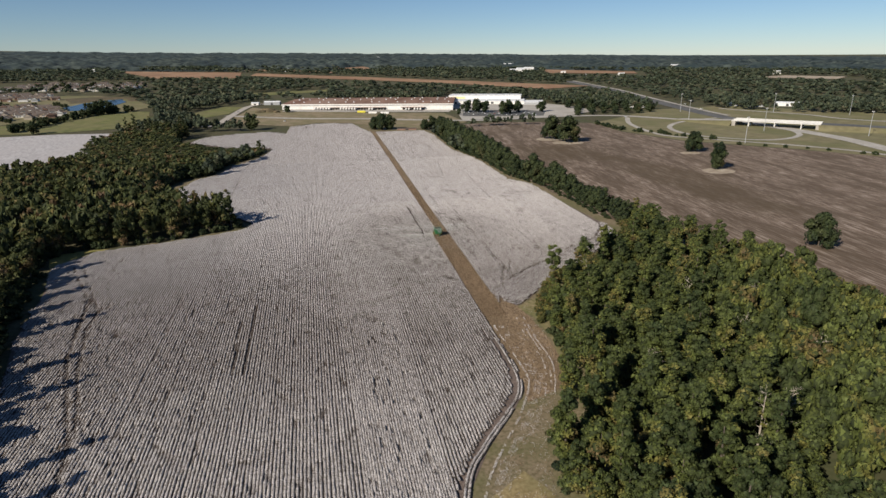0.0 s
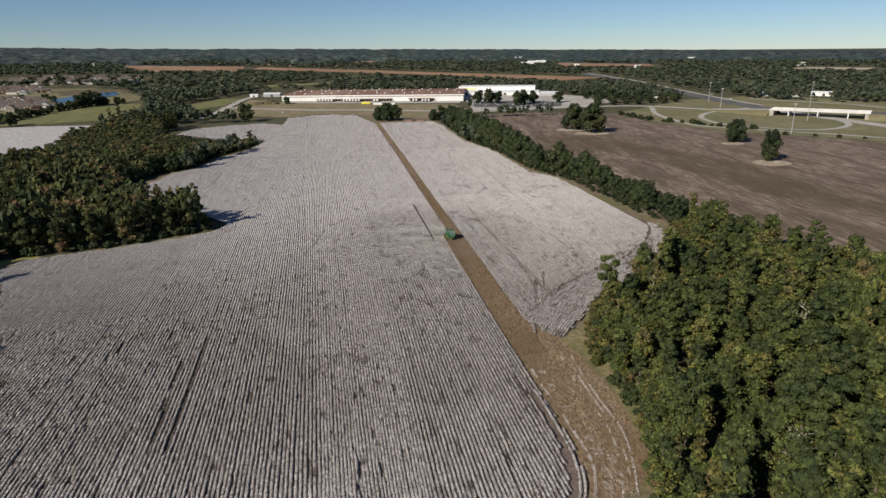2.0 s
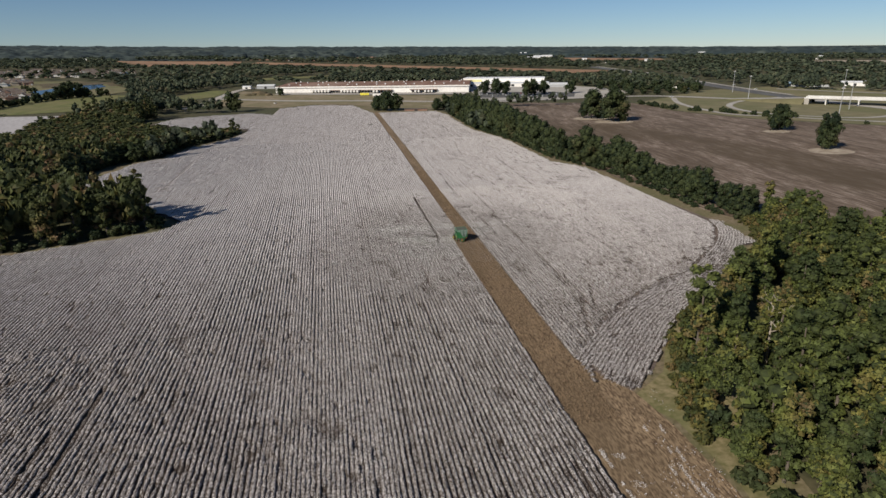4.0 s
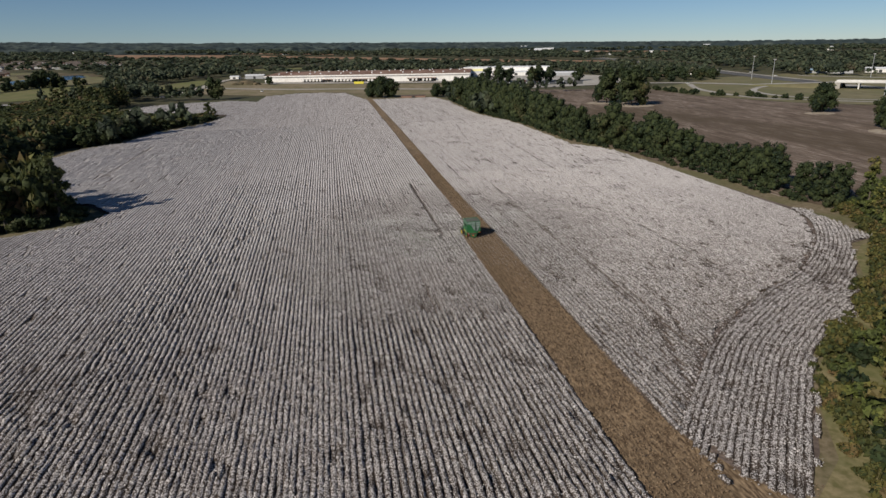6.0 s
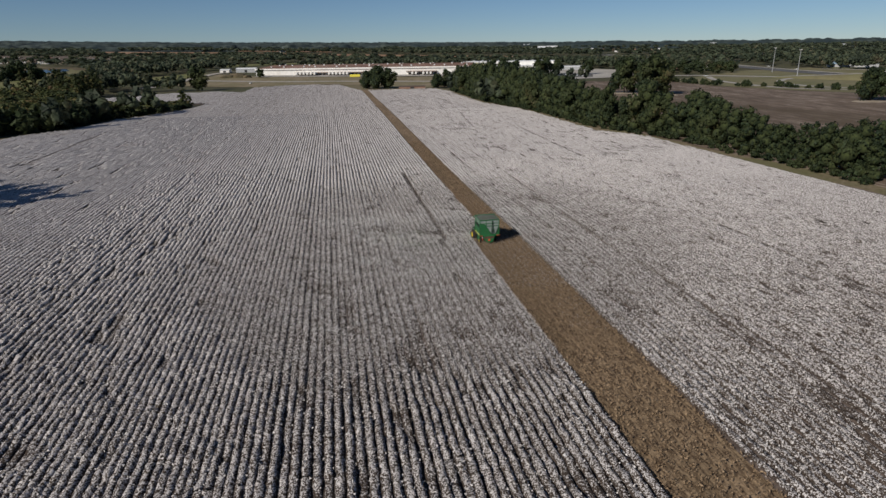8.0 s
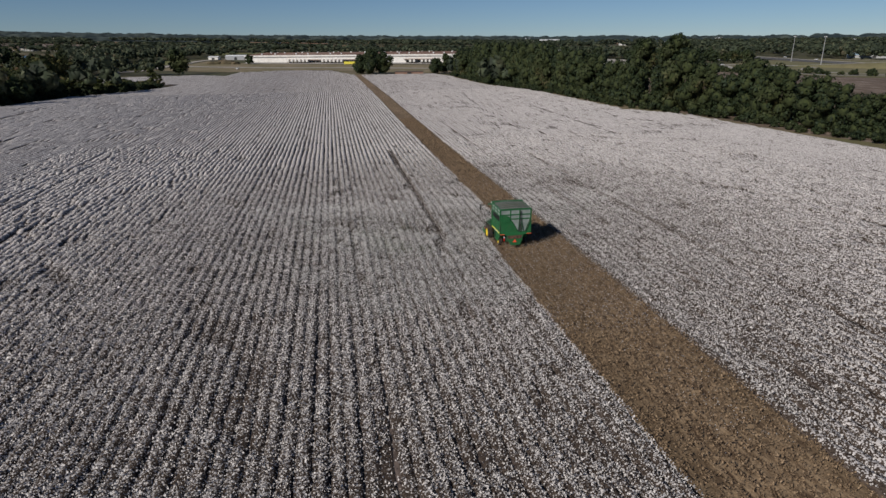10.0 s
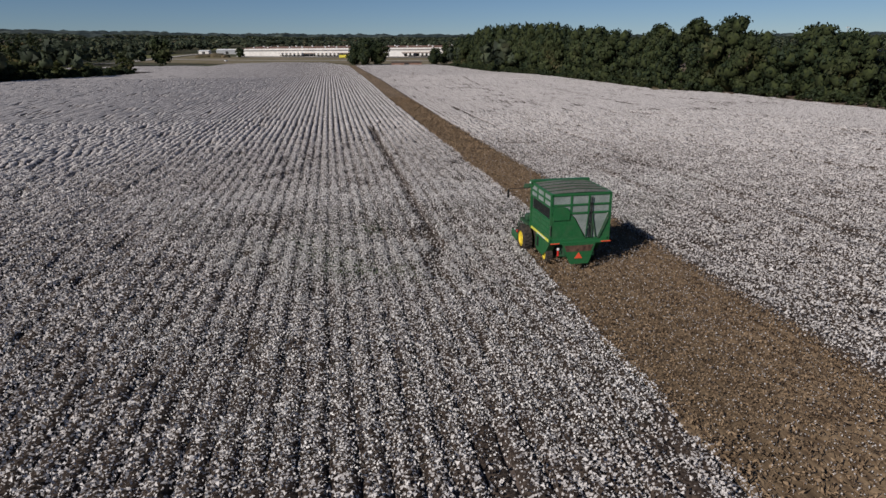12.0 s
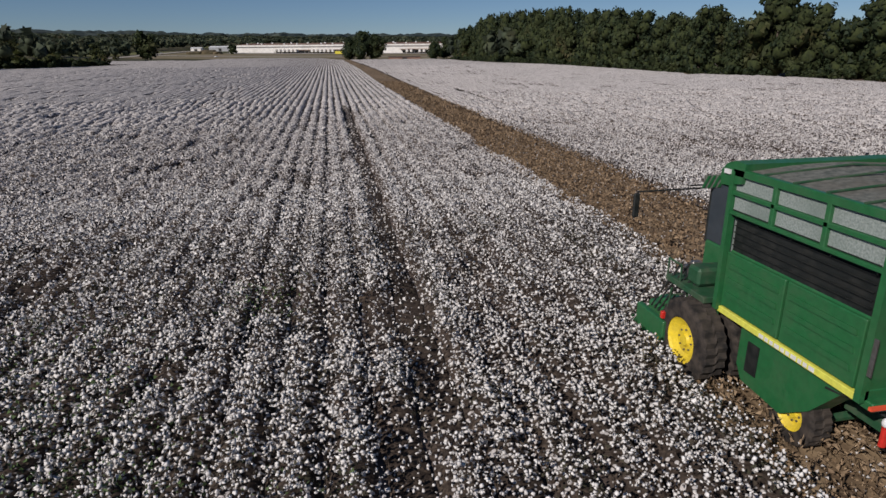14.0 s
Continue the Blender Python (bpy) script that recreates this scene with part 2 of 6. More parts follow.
M_BRUSH = leafy("olive brown brush leaves", (0.060, 0.066, 0.020), (0.125, 0.115, 0.032), (0.175, 0.140, 0.045), (0.190, 0.125, 0.055), 0.62)
M_LEAFHEDGE = leafy("dark hedgerow leaves", (0.020, 0.032, 0.015), (0.043, 0.059, 0.023), (0.064, 0.071, 0.027), (0.090, 0.072, 0.030), 0.72)
# the blue of this canopy is distance haze painted into its colour
M_HAZESHEET = mottled("distant canopy with painted haze", (0.008, 0.015, 0.016), (0.074, 0.090, 0.076), 0.036, (0.022, 0.036, 0.038), 0.006, rough=0.9, lo=0.38, hi=0.64, amount2=0.7)
M_YELLOWBOX = paint("yellow painted steel", (0.72, 0.62, 0.06), 0.5, (0.3, 0.25, 0.1), 0.2, 0.5)
M_TAN = mottled("tan siding", (0.40, 0.33, 0.25), (0.52, 0.44, 0.35), 1.0, rough=0.8)
M_WEED = mottled("green weed leaves", (0.045, 0.075, 0.025), (0.10, 0.15, 0.05), 4.0, rough=0.7)


# ---- building helpers
def mesh_np(name, verts, faces, material, smooth=False):
    """A mesh from an array of places and an array of triangles or quads."""
    verts, faces = np.asarray(verts, np.float32), np.asarray(faces, np.int32)
    k = faces.shape[1]
    me = bpy.data.meshes.new(name)
    me.vertices.add(len(verts))
    me.vertices.foreach_set("co", verts.ravel())
    me.loops.add(faces.size)
    me.loops.foreach_set("vertex_index", faces.ravel())
    me.polygons.add(len(faces))
    me.polygons.foreach_set("loop_start", np.arange(0, faces.size, k, dtype=np.int32))
    if smooth:
        me.polygons.foreach_set("use_smooth", np.ones(len(faces), bool))
    me.materials.append(material)
    me.update(calc_edges=True)
    return me


def part(name, bm, material, parent=None, label="", smooth=False):
    """Links a bmesh, or a ready mesh, as one object under its thing."""
    if isinstance(bm, bmesh.types.BMesh):
        me = bpy.data.meshes.new(name)
        bm.to_mesh(me)
        bm.free()
        me.materials.append(material)
        if smooth:
            me.polygons.foreach_set("use_smooth", np.ones(len(me.polygons), bool))
    else:
        me = bm
    ob = new(name, me)
    if parent:
        ob.parent = parent
    if label:
        ob["label"] = label
    return ob


def boxes(*specs, bevel=0.0):
    """A bmesh of boxes (x0, y0, z0, x1, y1, z1)."""
    bm = bmesh.new()
    for x0, y0, z0, x1, y1, z1 in specs:
        bmesh.ops.create_cube(bm, size=1, matrix=Matrix.Translation(((x0 + x1) / 2, (y0 + y1) / 2, (z0 + z1) / 2)) @ Matrix.Diagonal((x1 - x0, y1 - y0, z1 - z0, 1)))
    if bevel:
        bmesh.ops.bevel(bm, geom=bm.edges[:], offset=bevel, segments=1, affect="EDGES")
    return bm


def rod(bm, a, b, r, sides=8, r2=None):
    a, b = Vector(a), Vector(b)
    d = b - a
    m = Matrix.Translation((a + b) / 2) @ d.to_track_quat("Z", "Y").to_matrix().to_4x4()
    bmesh.ops.create_cone(bm, cap_ends=True, segments=sides, radius1=r, radius2=r if r2 is None else r2, depth=d.length, matrix=m)
    return bm


def prism(bm, outline, axis, lo, hi):
    """An outline of (u, v) pushed along an axis. axis 0: u, v are y, z; axis 1: x, z; axis 2: x, y."""
    def at(u, v, w):
        return (w, u, v) if axis == 0 else (u, w, v) if axis == 1 else (u, v, w)
    a = [bm.verts.new(at(u, v, lo)) for u, v in outline]
    b = [bm.verts.new(at(u, v, hi)) for u, v in outline]
    n = len(a)
    bm.faces.new(a)
    bm.faces.new(b[::-1])
    for i in range(n):
        bm.faces.new((a[i], b[i], b[(i + 1) % n], a[(i + 1) % n]))
    bmesh.ops.recalc_face_normals(bm, faces=bm.faces[:])
    return bm


def hash2(i, j, seed):
    v = np.sin(i * 127.1 + j * 311.7 + seed * 74.7) * 43758.5453
    return v - np.floor(v)


def vnoise(x, y, size, seed=0):
    """Smooth value noise in 0..1 with features of that size."""
    u, v = np.asarray(x, float) / size, np.asarray(y, float) / size
    i, j = np.floor(u), np.floor(v)
    f, g = u - i, v - j
    f, g = f * f * (3 - 2 * f), g * g * (3 - 2 * g)
    a = hash2(i, j, seed) * (1 - f) + hash2(i + 1, j, seed) * f
    b = hash2(i, j + 1, seed) * (1 - f) + hash2(i + 1, j + 1, seed) * f
    return a * (1 - g) + b * g


def lie(x, y):
    """The lie of the land: a field that dips gently towards its near end, land that rises beyond a kilometre."""
    far = np.hypot(x, y) + 1e-6
    r = far - 950
    rise = 0.0338 - 0.0138 * x / far
    u = np.clip((620 - np.asarray(y, float)) / 230, 0, 1)
    v = np.clip((340 - np.asarray(y, float)) / 110, 0, 1)
    dip = 1.4 * u * u * (3 - 2 * u) + 0.7 * v * v * (3 - 2 * v)
    level = (0.0080 + 0.0085 * x / far) * ((far - 2400) + np.sqrt((far - 2400) ** 2 + 200 ** 2)) / 2
    return rise * ((r + np.sqrt(r * r + 150 ** 2)) / 2 - (-950 + np.sqrt(950 ** 2 + 150 ** 2)) / 2) - dip - level


def inside(x, y, poly):
    x, y = np.asarray(x, float), np.asarray(y, float)
    hit = np.zeros(x.shape, bool)
    n = len(poly)
    for k in range(n):
        (x0, y0), (x1, y1) = poly[k], poly[(k + 1) % n]
        if y0 == y1:
            continue
        hit ^= ((y0 > y) != (y1 > y)) & (x < (x1 - x0) * (y - y0) / (y1 - y0) + x0)
    return hit


def patch(name, poly, material, dz, step=40.0, label="", wobble=0.0):
    """A sheet of that outline laid on the land."""
    pts = []
    n = len(poly)
    for k in range(n):
        a, b = Vector(poly[k]), Vector(poly[(k + 1) % n])
        m = max(1, int((b - a).length / 12)) if wobble else 1
        for i in range(m):
            p = a.lerp(b, i / m)
            if wobble:
                p += Vector((noise.noise((p.x * 0.05, p.y * 0.05, 3.1)), noise.noise((p.x * 0.05, p.y * 0.05, 7.7)))) * wobble
            pts.append(p)
    bm = bmesh.new()
    f = bm.faces.new([bm.verts.new((p.x, p.y, 0)) for p in pts])
    if f.normal.z < 0 or sum(pts[i].x * pts[(i + 1) % len(pts)].y - pts[(i + 1) % len(pts)].x * pts[i].y for i in range(len(pts))) < 0:
        bmesh.ops.reverse_faces(bm, faces=[f])
    xs, ys = [p.x for p in pts], [p.y for p in pts]
    for axis, lo, hi in ((0, min(xs), max(xs)), (1, min(ys), max(ys))):
        c = math.ceil(lo / step) * step
        while c < hi:
            co = (c, 0, 0) if axis == 0 else (0, c, 0)
            no = (1, 0, 0) if axis == 0 else (0, 1, 0)
            bmesh.ops.bisect_plane(bm, geom=bm.verts[:] + bm.edges[:] + bm.faces[:], plane_co=co, plane_no=no)
            c += step
    bmesh.ops.triangulate(bm, faces=bm.faces[:])
    for v in bm.verts:
        v.co.z = float(lie(v.co.x, v.co.y)) + dz
    ob = part(name, bm, material)
    return tagged(ob, label, "ground", kind="structure")


def smooth_line(pts, step=12.0):
    out = []
    n = len(pts)
    for i in range(n - 1):
        p0, p1, p2, p3 = (np.array(pts[min(max(k, 0), n - 1)], float) for k in (i - 1, i, i + 1, i + 2))
        m = max(2, int(np.linalg.norm(p2 - p1) / step))
        for j in range(m):
            t = j / m
            out.append(0.5 * (2 * p1 + (p2 - p0) * t + (2 * p0 - 5 * p1 + 4 * p2 - p3) * t * t + (3 * p1 - p0 - 3 * p2 + p3) * t ** 3))
    out.append(np.array(pts[-1], float))
    return np.array(out)


def ribbon(name, pts, width, material, dz, label="", height=None, step=12.0, thick=0.0):
    """A road along a line of places; with height and thick it is a slab held up over the land."""
    line = smooth_line(pts, step)
    d = np.gradient(line[:, :2], axis=0)
    d /= np.linalg.norm(d, axis=1)[:, None]
    side = np.stack([-d[:, 1], d[:, 0]], 1) * width / 2
    rails = [line[:, :2] + side, line[:, :2] - side]
    V = []
    for r in rails:
        z = lie(r[:, 0], r[:, 1]) + dz if height is None else lie(r[:, 0], r[:, 1]) + np.interp(np.linspace(0, 1, len(line)), np.linspace(0, 1, len(height)), height)
        V.append(np.column_stack([r, z]))
    n = len(line)
    F = [(i, i + n, i + n + 1, i + 1) for i in range(n - 1)]
    verts = np.vstack(V)
    if thick:
        low = verts.copy()
        low[:, 2] -= thick
        verts = np.vstack([verts, low])
        for i in range(n - 1):
            F += [(i + 2 * n + 1, i + 3 * n + 1, i + 3 * n, i + 2 * n), (i + 1, i + 2 * n + 1, i + 2 * n, i), (i + n, i + 3 * n, i + 3 * n + 1, i + n + 1)]
    ob = part(name, mesh_np(name, verts, F, material), material)
    return tagged(ob, label, "road", kind="structure")


# ---- outlines of the fields and woods
FIELD = [(22.3, 84.8), (29.5, 118.5), (37.7, 132.8), (48, 146.2), (55.6, 157.4), (58.6, 170.7), (58.6, 193.2), (67.6, 224), (70.0, 236), (71.4, 229), (74.4, 223.6), (83.5, 231.5), (91, 241), (97.8, 250.2), (106, 258), (112, 259.5), (119.5, 264.5), (128.5, 274), (139.5, 285), (147, 294), (155, 303), (164, 306), (166.9, 329.5), (163, 390.6),
         (161.7, 458.1), (149.1, 481.6), (148.4, 571.4), (137, 655), (139, 780), (134, 828), (92, 830), (60, 836), (42, 938), (-9, 951), (-49, 918), (-50, 842), (-75, 866), (-112, 857), (-150, 832),
         (-164, 775), (-112, 722), (-62, 702), (-58, 688), (-68, 640), (-87.1, 600.3), (-94.7, 554.3), (-110.2, 536.2), (-120.3, 485.5), (-114.7, 446.2), (-87.3, 416.1), (-59.6, 397.8), (-47.3, 381.4), (-52.4, 369.2), (-81.9, 354.9),
         (-105.3, 347.7), (-126.7, 340.6), (-140.5, 322), (-129.5, 282), (-120.5, 233.2), (-107, 190.2), (-90.5, 145.1), (-83, 84.8)]
ROW = 0.965
# where the rows turn along the wood at the field's corner
TURN_LINE = [(58, 226), (69.5, 240.2), (77.5, 249.5), (88, 261.2), (98.5, 269.8), (113, 280), (125, 286.5), (142, 301), (152, 312), (160, 324), (164, 336)]
TURNED = TURN_LINE + [(176, 336), (172, 296), (140, 270), (115, 252), (96, 235), (76, 218), (69.6, 231)]
STRIP_L = 58.4
STRIP_M, STRIP_R = STRIP_L + 4 * ROW, STRIP_L + 10 * ROW
PICK_Y = 333.4


def bare(x, y):
    """Where the crop is gone: the picked strip and the end of it."""
    behind = (x > STRIP_L) & (x < STRIP_R) & (y < PICK_Y + 1.4)
    ahead = (x > STRIP_M) & (x < STRIP_R) & (y >= PICK_Y)
    return behind | ahead


WOOD_R = [(185.2, 335.5), (163.2, 293.6), (120.6, 259.6), (100.2, 244.4), (85.9, 217.8), (80.7, 193.2), (75.6, 168.7), (65.4, 150.2), (57.2, 132.8), (53.1, 114.4), (49, 70.4), (143.2, 50), (217, 75.5), (214, 189.2), (208.9, 236.3), (192.1, 276.6), (184.2, 339.6)]
WOOD_L = [(-90.4, 101.1), (-95.5, 145.1), (-113, 190.2), (-126.3, 233.2), (-145.2, 309.5), (-149.1, 334.5), (-130.8, 349.7), (-105.3, 354.9), (-82.9, 362), (-61.6, 373.2), (-59.6, 383.5), (-73.9, 393.7), (-100.5, 418.2), (-129, 451.2), (-134.1, 504.7), (-123.1, 542.9),
          (-104.6, 561.9), (-97, 606.1), (-78, 644), (-68, 682), (-74, 694), (-114, 708), (-165, 752), (-180, 800), (-172, 840), (-215, 870), (-262, 890), (-280, 810), (-245, 640), (-250.1, 605.2), (-331.1, 576.2), (-423.4, 542.9), (-430.5, 101.1)]

# ---- the land: one sheet to the horizon
gx = np.concatenate([np.linspace(-4900, -700, 36), np.linspace(-650, 900, 63), np.linspace(1000, 4900, 34)])
gy = np.concatenate([np.linspace(-1500, -50, 14), np.linspace(0, 200, 9), np.linspace(210, 540, 34), np.linspace(560, 1600, 43), np.linspace(1700, 4950, 34)])
X, Y = np.meshgrid(gx, gy)
V = np.column_stack([X.ravel(), Y.ravel(), lie(X, Y).ravel()])
ny, nx = X.shape
I = (np.arange(ny - 1)[:, None] * nx + np.arange(nx - 1)).ravel()
ground = part("ground", mesh_np("ground", V, np.stack([I, I + 1, I + nx + 1, I + nx], 1), M_EARTH), M_EARTH)
tagged(ground, "dark rough grass and woodland ground reaching the horizon", "ground", kind="structure")

HEADLAND = [(-92.4, 70.4), (-115.1, 233.2), (-143, 326.5), (-102.3, 353.8), (-41.2, 377.3), (-61.7, 406), (-102.6, 426.2), (-127, 504.7), (-50, 700), (-50, 930), (60, 960), (140, 840), (150, 660), (170.7, 466), (184.2, 337.5), (163.2, 296.6), (123.7, 260.6), (107.4, 241.4), (96.1, 215.8), (85.9, 183), (76.6, 152.3), (61.3, 80.7)]
patch("headland_ground", HEADLAND, M_HEAD, 0.05, 15, "brown grassy headland round the cotton field", 3.0)
patch("golden_grass", [(31.6, 113.4), (36.7, 117.5), (43.9, 122.6), (49, 113.4), (46.9, 97), (44.9, 80.7), (27.5, 80.7), (28.5, 101.1)], M_GOLDGRASS, 0.10, 15, "golden dry grass between the cotton and the wood", 2.5)
patch("margin_grass", [(73, 221), (75.5, 222.5), (84.3, 230.5), (91.8, 240), (98.6, 249.2), (106, 256.5), (107.5, 261), (113, 266), (119, 265.5), (129.3, 273), (140.3, 284), (147.8, 293), (155.5, 301.8), (164, 304.5), (170, 312), (172, 302), (160, 290), (140, 272), (120, 256), (104, 243), (95, 228), (88, 205), (80, 172), (72, 152), (66, 148), (74, 165), (78.5, 194), (78, 212)], M_MARGIN, 0.16, 15, "tan and green rough grass along the wood", 2.0)
patch("edge_grass", [(-141, 318), (-147, 333), (-143, 342), (-132, 345), (-122, 346), (-124, 340), (-131, 334), (-136, 324)], M_YELLOWGRASS, 0.22, 15, "patch of golden dry grass by the dark wood", 1.5)
patch("field_soil", FIELD, M_SOIL, 0.12, 15, "brown soil between the cotton rows")
patch("picked_strip", [(55.5, 152), (74.5, 161), (77, 194), (76.5, 212), (75, 223), (71.5, 230), (STRIP_R, 240), (STRIP_R, 836), (STRIP_M, 838), (STRIP_M, PICK_Y + 1), (STRIP_L, PICK_Y + 1), (STRIP_L, 173)], M_STUBBLE, 0.18, 15, "picked strip of brown cotton stalks", 0.6)
patch("fallow_field", [(175, 340.6), (164.5, 475.7), (158.5, 571.4), (146, 660), (150, 800), (160, 850), (216, 886), (265, 902), (389, 848), (388, 742), (413, 649), (452.3, 599.3), (492.4, 560), (548.1, 491.3), (570.5, 334.5), (491.7, 152.3), (255.9, 60.2), (217, 70.4), (213, 193.2), (204.8, 244.4), (188.9, 284.6)], M_FALLOW, 0.08, 15, "bare dark brown field with pale streaks", 4.0)
for x, y, r in ((279, 668, 14), (270, 703, 14), (372, 566, 9), (341, 473, 11)):
    patch("bare_earth", [(x + r * 1.25 * math.cos(k * math.pi / 8), y - 2 + r * math.sin(k * math.pi / 8)) for k in range(16)], M_SAND, 0.14, 15, "ring of bare pale earth under field trees", 4.0)
patch("neighbour_cotton_field", [(-620, 840), (-412, 884), (-351, 900), (-276, 896), (-270, 800), (-240, 640), (-300.5, 590.6), (-483.5, 547.6), (-700.5, 600.3)], M_FARCOTTON, 0.3, 15, "white cotton field beyond the wood")
patch("meadow", [(-440, 908), (-370, 910), (-268, 960), (-262, 1000), (-300, 1160), (-345, 1175), (-408, 1100), (-470, 985)], M_GRASS, 0.35, 60, "yellow-green meadow behind the woods")
patch("meadow_strip", [(-235, 1090), (-205, 1040), (-160, 1110), (-146, 1214), (-180, 1225)], M_GRASS, 0.35, 60, "green strip of meadow by the drive")
patch("village_lawn", [(-640, 1000), (-470, 1000), (-400, 1110), (-330, 1190), (-310, 1250), (-400, 1400), (-480, 1470), (-800, 1480), (-820, 1100)], M_DRYGRASS, 0.35, 60, "dry lawns among the houses")
patch("yard_grass", [(-150, 985), (-49, 925), (-9, 956), (42, 946), (100, 860), (150, 850), (215, 908), (205, 1040), (-60, 1128), (-130, 1200)], M_YARD, 0.35, 60, "mown dry grass before the warehouse")
patch("factory_yard", [(214, 935), (395, 945), (470, 1000), (450, 1100), (400, 1190), (255, 1240), (236, 1090)], M_CONCRETE, 0.45, 60, "pale yard round the white factory")
patch("far_meadow", [(-163, 1420), (12, 1520), (14, 1575), (-163, 1500)], M_GRASS, 0.5, 60, "green meadow behind the warehouse")
patch("interchange_grass", [(392, 846), (392, 745), (416, 652), (455, 602), (493, 562), (545, 490), (600, 330), (900, 500), (900, 760), (720, 1000), (560, 980), (470, 905)], M_DRYGRASS, 0.2, 60, "dry grass of the road interchange")
patch("red_field_west", [(-701, 2386), (-492, 2010), (-246, 1997), (-274, 2317)], M_REDFIELD, 1.0, 120, "red-brown harvested field")
patch("red_field_middle", [(-226, 2128), (143, 1885), (337, 1725), (545, 1462), (690, 1515), (400, 1800), (160, 2010), (-220, 2270)], M_REDFIELD, 1.0, 120, "long red-brown harvested field")
patch("red_field_far", [(37, 2557), (163, 2418), (220, 2460), (190, 2775)], M_REDFIELD, 1.0, 120, "small red-brown field")
patch("tan_field_east", [(1240, 1640), (1400, 1480), (1500, 1550), (1400, 1680)], M_SAND, 1.2, 120, "tan field among the woods")
patch("stubble_field_far", [(-1213, 2650), (-1102, 2770), (-1102, 2875), (-1213, 2755)], M_REDFIELD, 1.0, 120, "pale far stubble field")
patch("stubble_field_far", [(-933, 2650), (-737, 2668), (-737, 2785), (-933, 2765)], M_REDFIELD, 1.0, 120, "pale far stubble field")
patch("stubble_field_far", [(-283, 2450), (-60, 2360), (43, 2240), (43, 2325), (-60, 2455), (-283, 2555)], M_REDFIELD, 1.0, 120, "red-brown far stubble field")
patch("tan_field_north", [(780, 2080), (1060, 1960), (1110, 2080), (860, 2330)], M_REDFIELD, 1.2, 120, "tan field by the far buildings")
patch("pond", [(-467, 1226), (-454, 1306), (-431, 1368), (-408, 1388), (-386, 1331), (-389, 1280), (-400, 1195), (-440, 1184)], M_WATER, 0.8, 60, "still blue pond among the houses", 4.0)
patch("pond_shore", [(-480, 1310), (-462, 1320), (-440, 1380), (-405, 1398), (-380, 1345), (-366, 1360), (-395, 1430), (-470, 1450), (-520, 1400)], M_BRUSHEARTH, 0.6, 60, "brown reedy shore of the pond", 4.0)
patch("far_pond", [(1080, 1860), (1130, 1830), (1160, 1900), (1095, 1905)], M_WATER, 1.6, 60, "small distant blue pond")

# ---- roads
HIGHWAY = [(700, 1700), (692, 1540), (683, 1373), (656, 1200), (632, 1034), (618, 929), (612, 862), (608, 800)]
ribbon("road_front", [(-160, 1080), (-40, 1020), (62, 992), (215, 929), (300, 930), (388, 938), (470, 918), (530, 850)], 14, M_CONCRETE, 0.6, "pale two-lane road before the warehouses")
ribbon("drive", [(-175, 940), (-159, 969), (-151, 1087), (-140, 1205), (-122, 1250), (-100, 1270)], 12, M_GRAVEL, 0.6, "pale gravel drive to the depot")
ribbon("highway", HIGHWAY, 26, M_ASPHALT, 0.5, "dark dual carriageway running into the distance")
ribbon("highway_shoulder", [(x + 19, y + 3) for x, y in HIGHWAY[:-1]], 8, M_CONCRETE, 0.7, "pale concrete carriageway")
ribbon("highway_near", [(608, 800), (606, 735), (606, 671), (600, 602), (584, 537), (560, 440), (545, 330)], 22, M_CONCRETE, 0.5, "pale concrete highway beyond the bridge")
ribbon("slip_road", [(472, 893), (440, 825), (423, 751), (420, 692), (446, 657), (470, 627), (508, 584), (538, 540), (552, 502), (560, 400)], 7, M_CONCRETE, 0.45, "pale slip road curving along the field")
ribbon("loop_ramp", [(597, 845), (549, 832), (510, 812), (474, 774), (456, 728), (456, 684), (481, 645), (510, 624), (546, 630), (581, 655), (600, 690)], 7, M_CONCRETE, 0.48, "pale loop ramp of the interchange")
ribbon("outer_ramp", [(680, 960), (710, 902), (737, 857), (751, 826), (755, 780), (785, 730), (860, 660)], 8, M_CONCRETE, 0.5, "pale ramp beyond the interchange")


def raised_road(name, line, height, width, material, label):
    """A road climbing on a grassed bank."""
    p = smooth_line(line, 10.0)
    d = np.gradient(p, axis=0)
    d /= np.linalg.norm(d, axis=1)[:, None]
    s = np.stack([-d[:, 1], d[:, 0]], 1)
    h = np.interp(np.linspace(0, 1, len(p)), np.linspace(0, 1, len(height)), height)
    rails = []
    for side, drop in ((1, 1), (1, 0), (-1, 0), (-1, 1)):
        q = p + s * side * (width / 2 + 1.5 + drop * 1.8 * h[:, None])
        rails.append(np.column_stack([q, lie(p[:, 0], p[:, 1]) + (h - 0.15 if not drop else -0.3)]))
    n = len(p)
    F = [(k * n + i, (k + 1) * n + i, (k + 1) * n + i + 1, k * n + i + 1) for k in range(3) for i in range(n - 1)]
    tagged(part(name + "_bank", mesh_np(name + "_bank", np.vstack(rails), F, M_DRYGRASS), M_DRYGRASS), "dry grass bank carrying the road to the bridge", "bank", kind="structure")
    ribbon(name, line, width, material, 0.0, label, height=list(height))


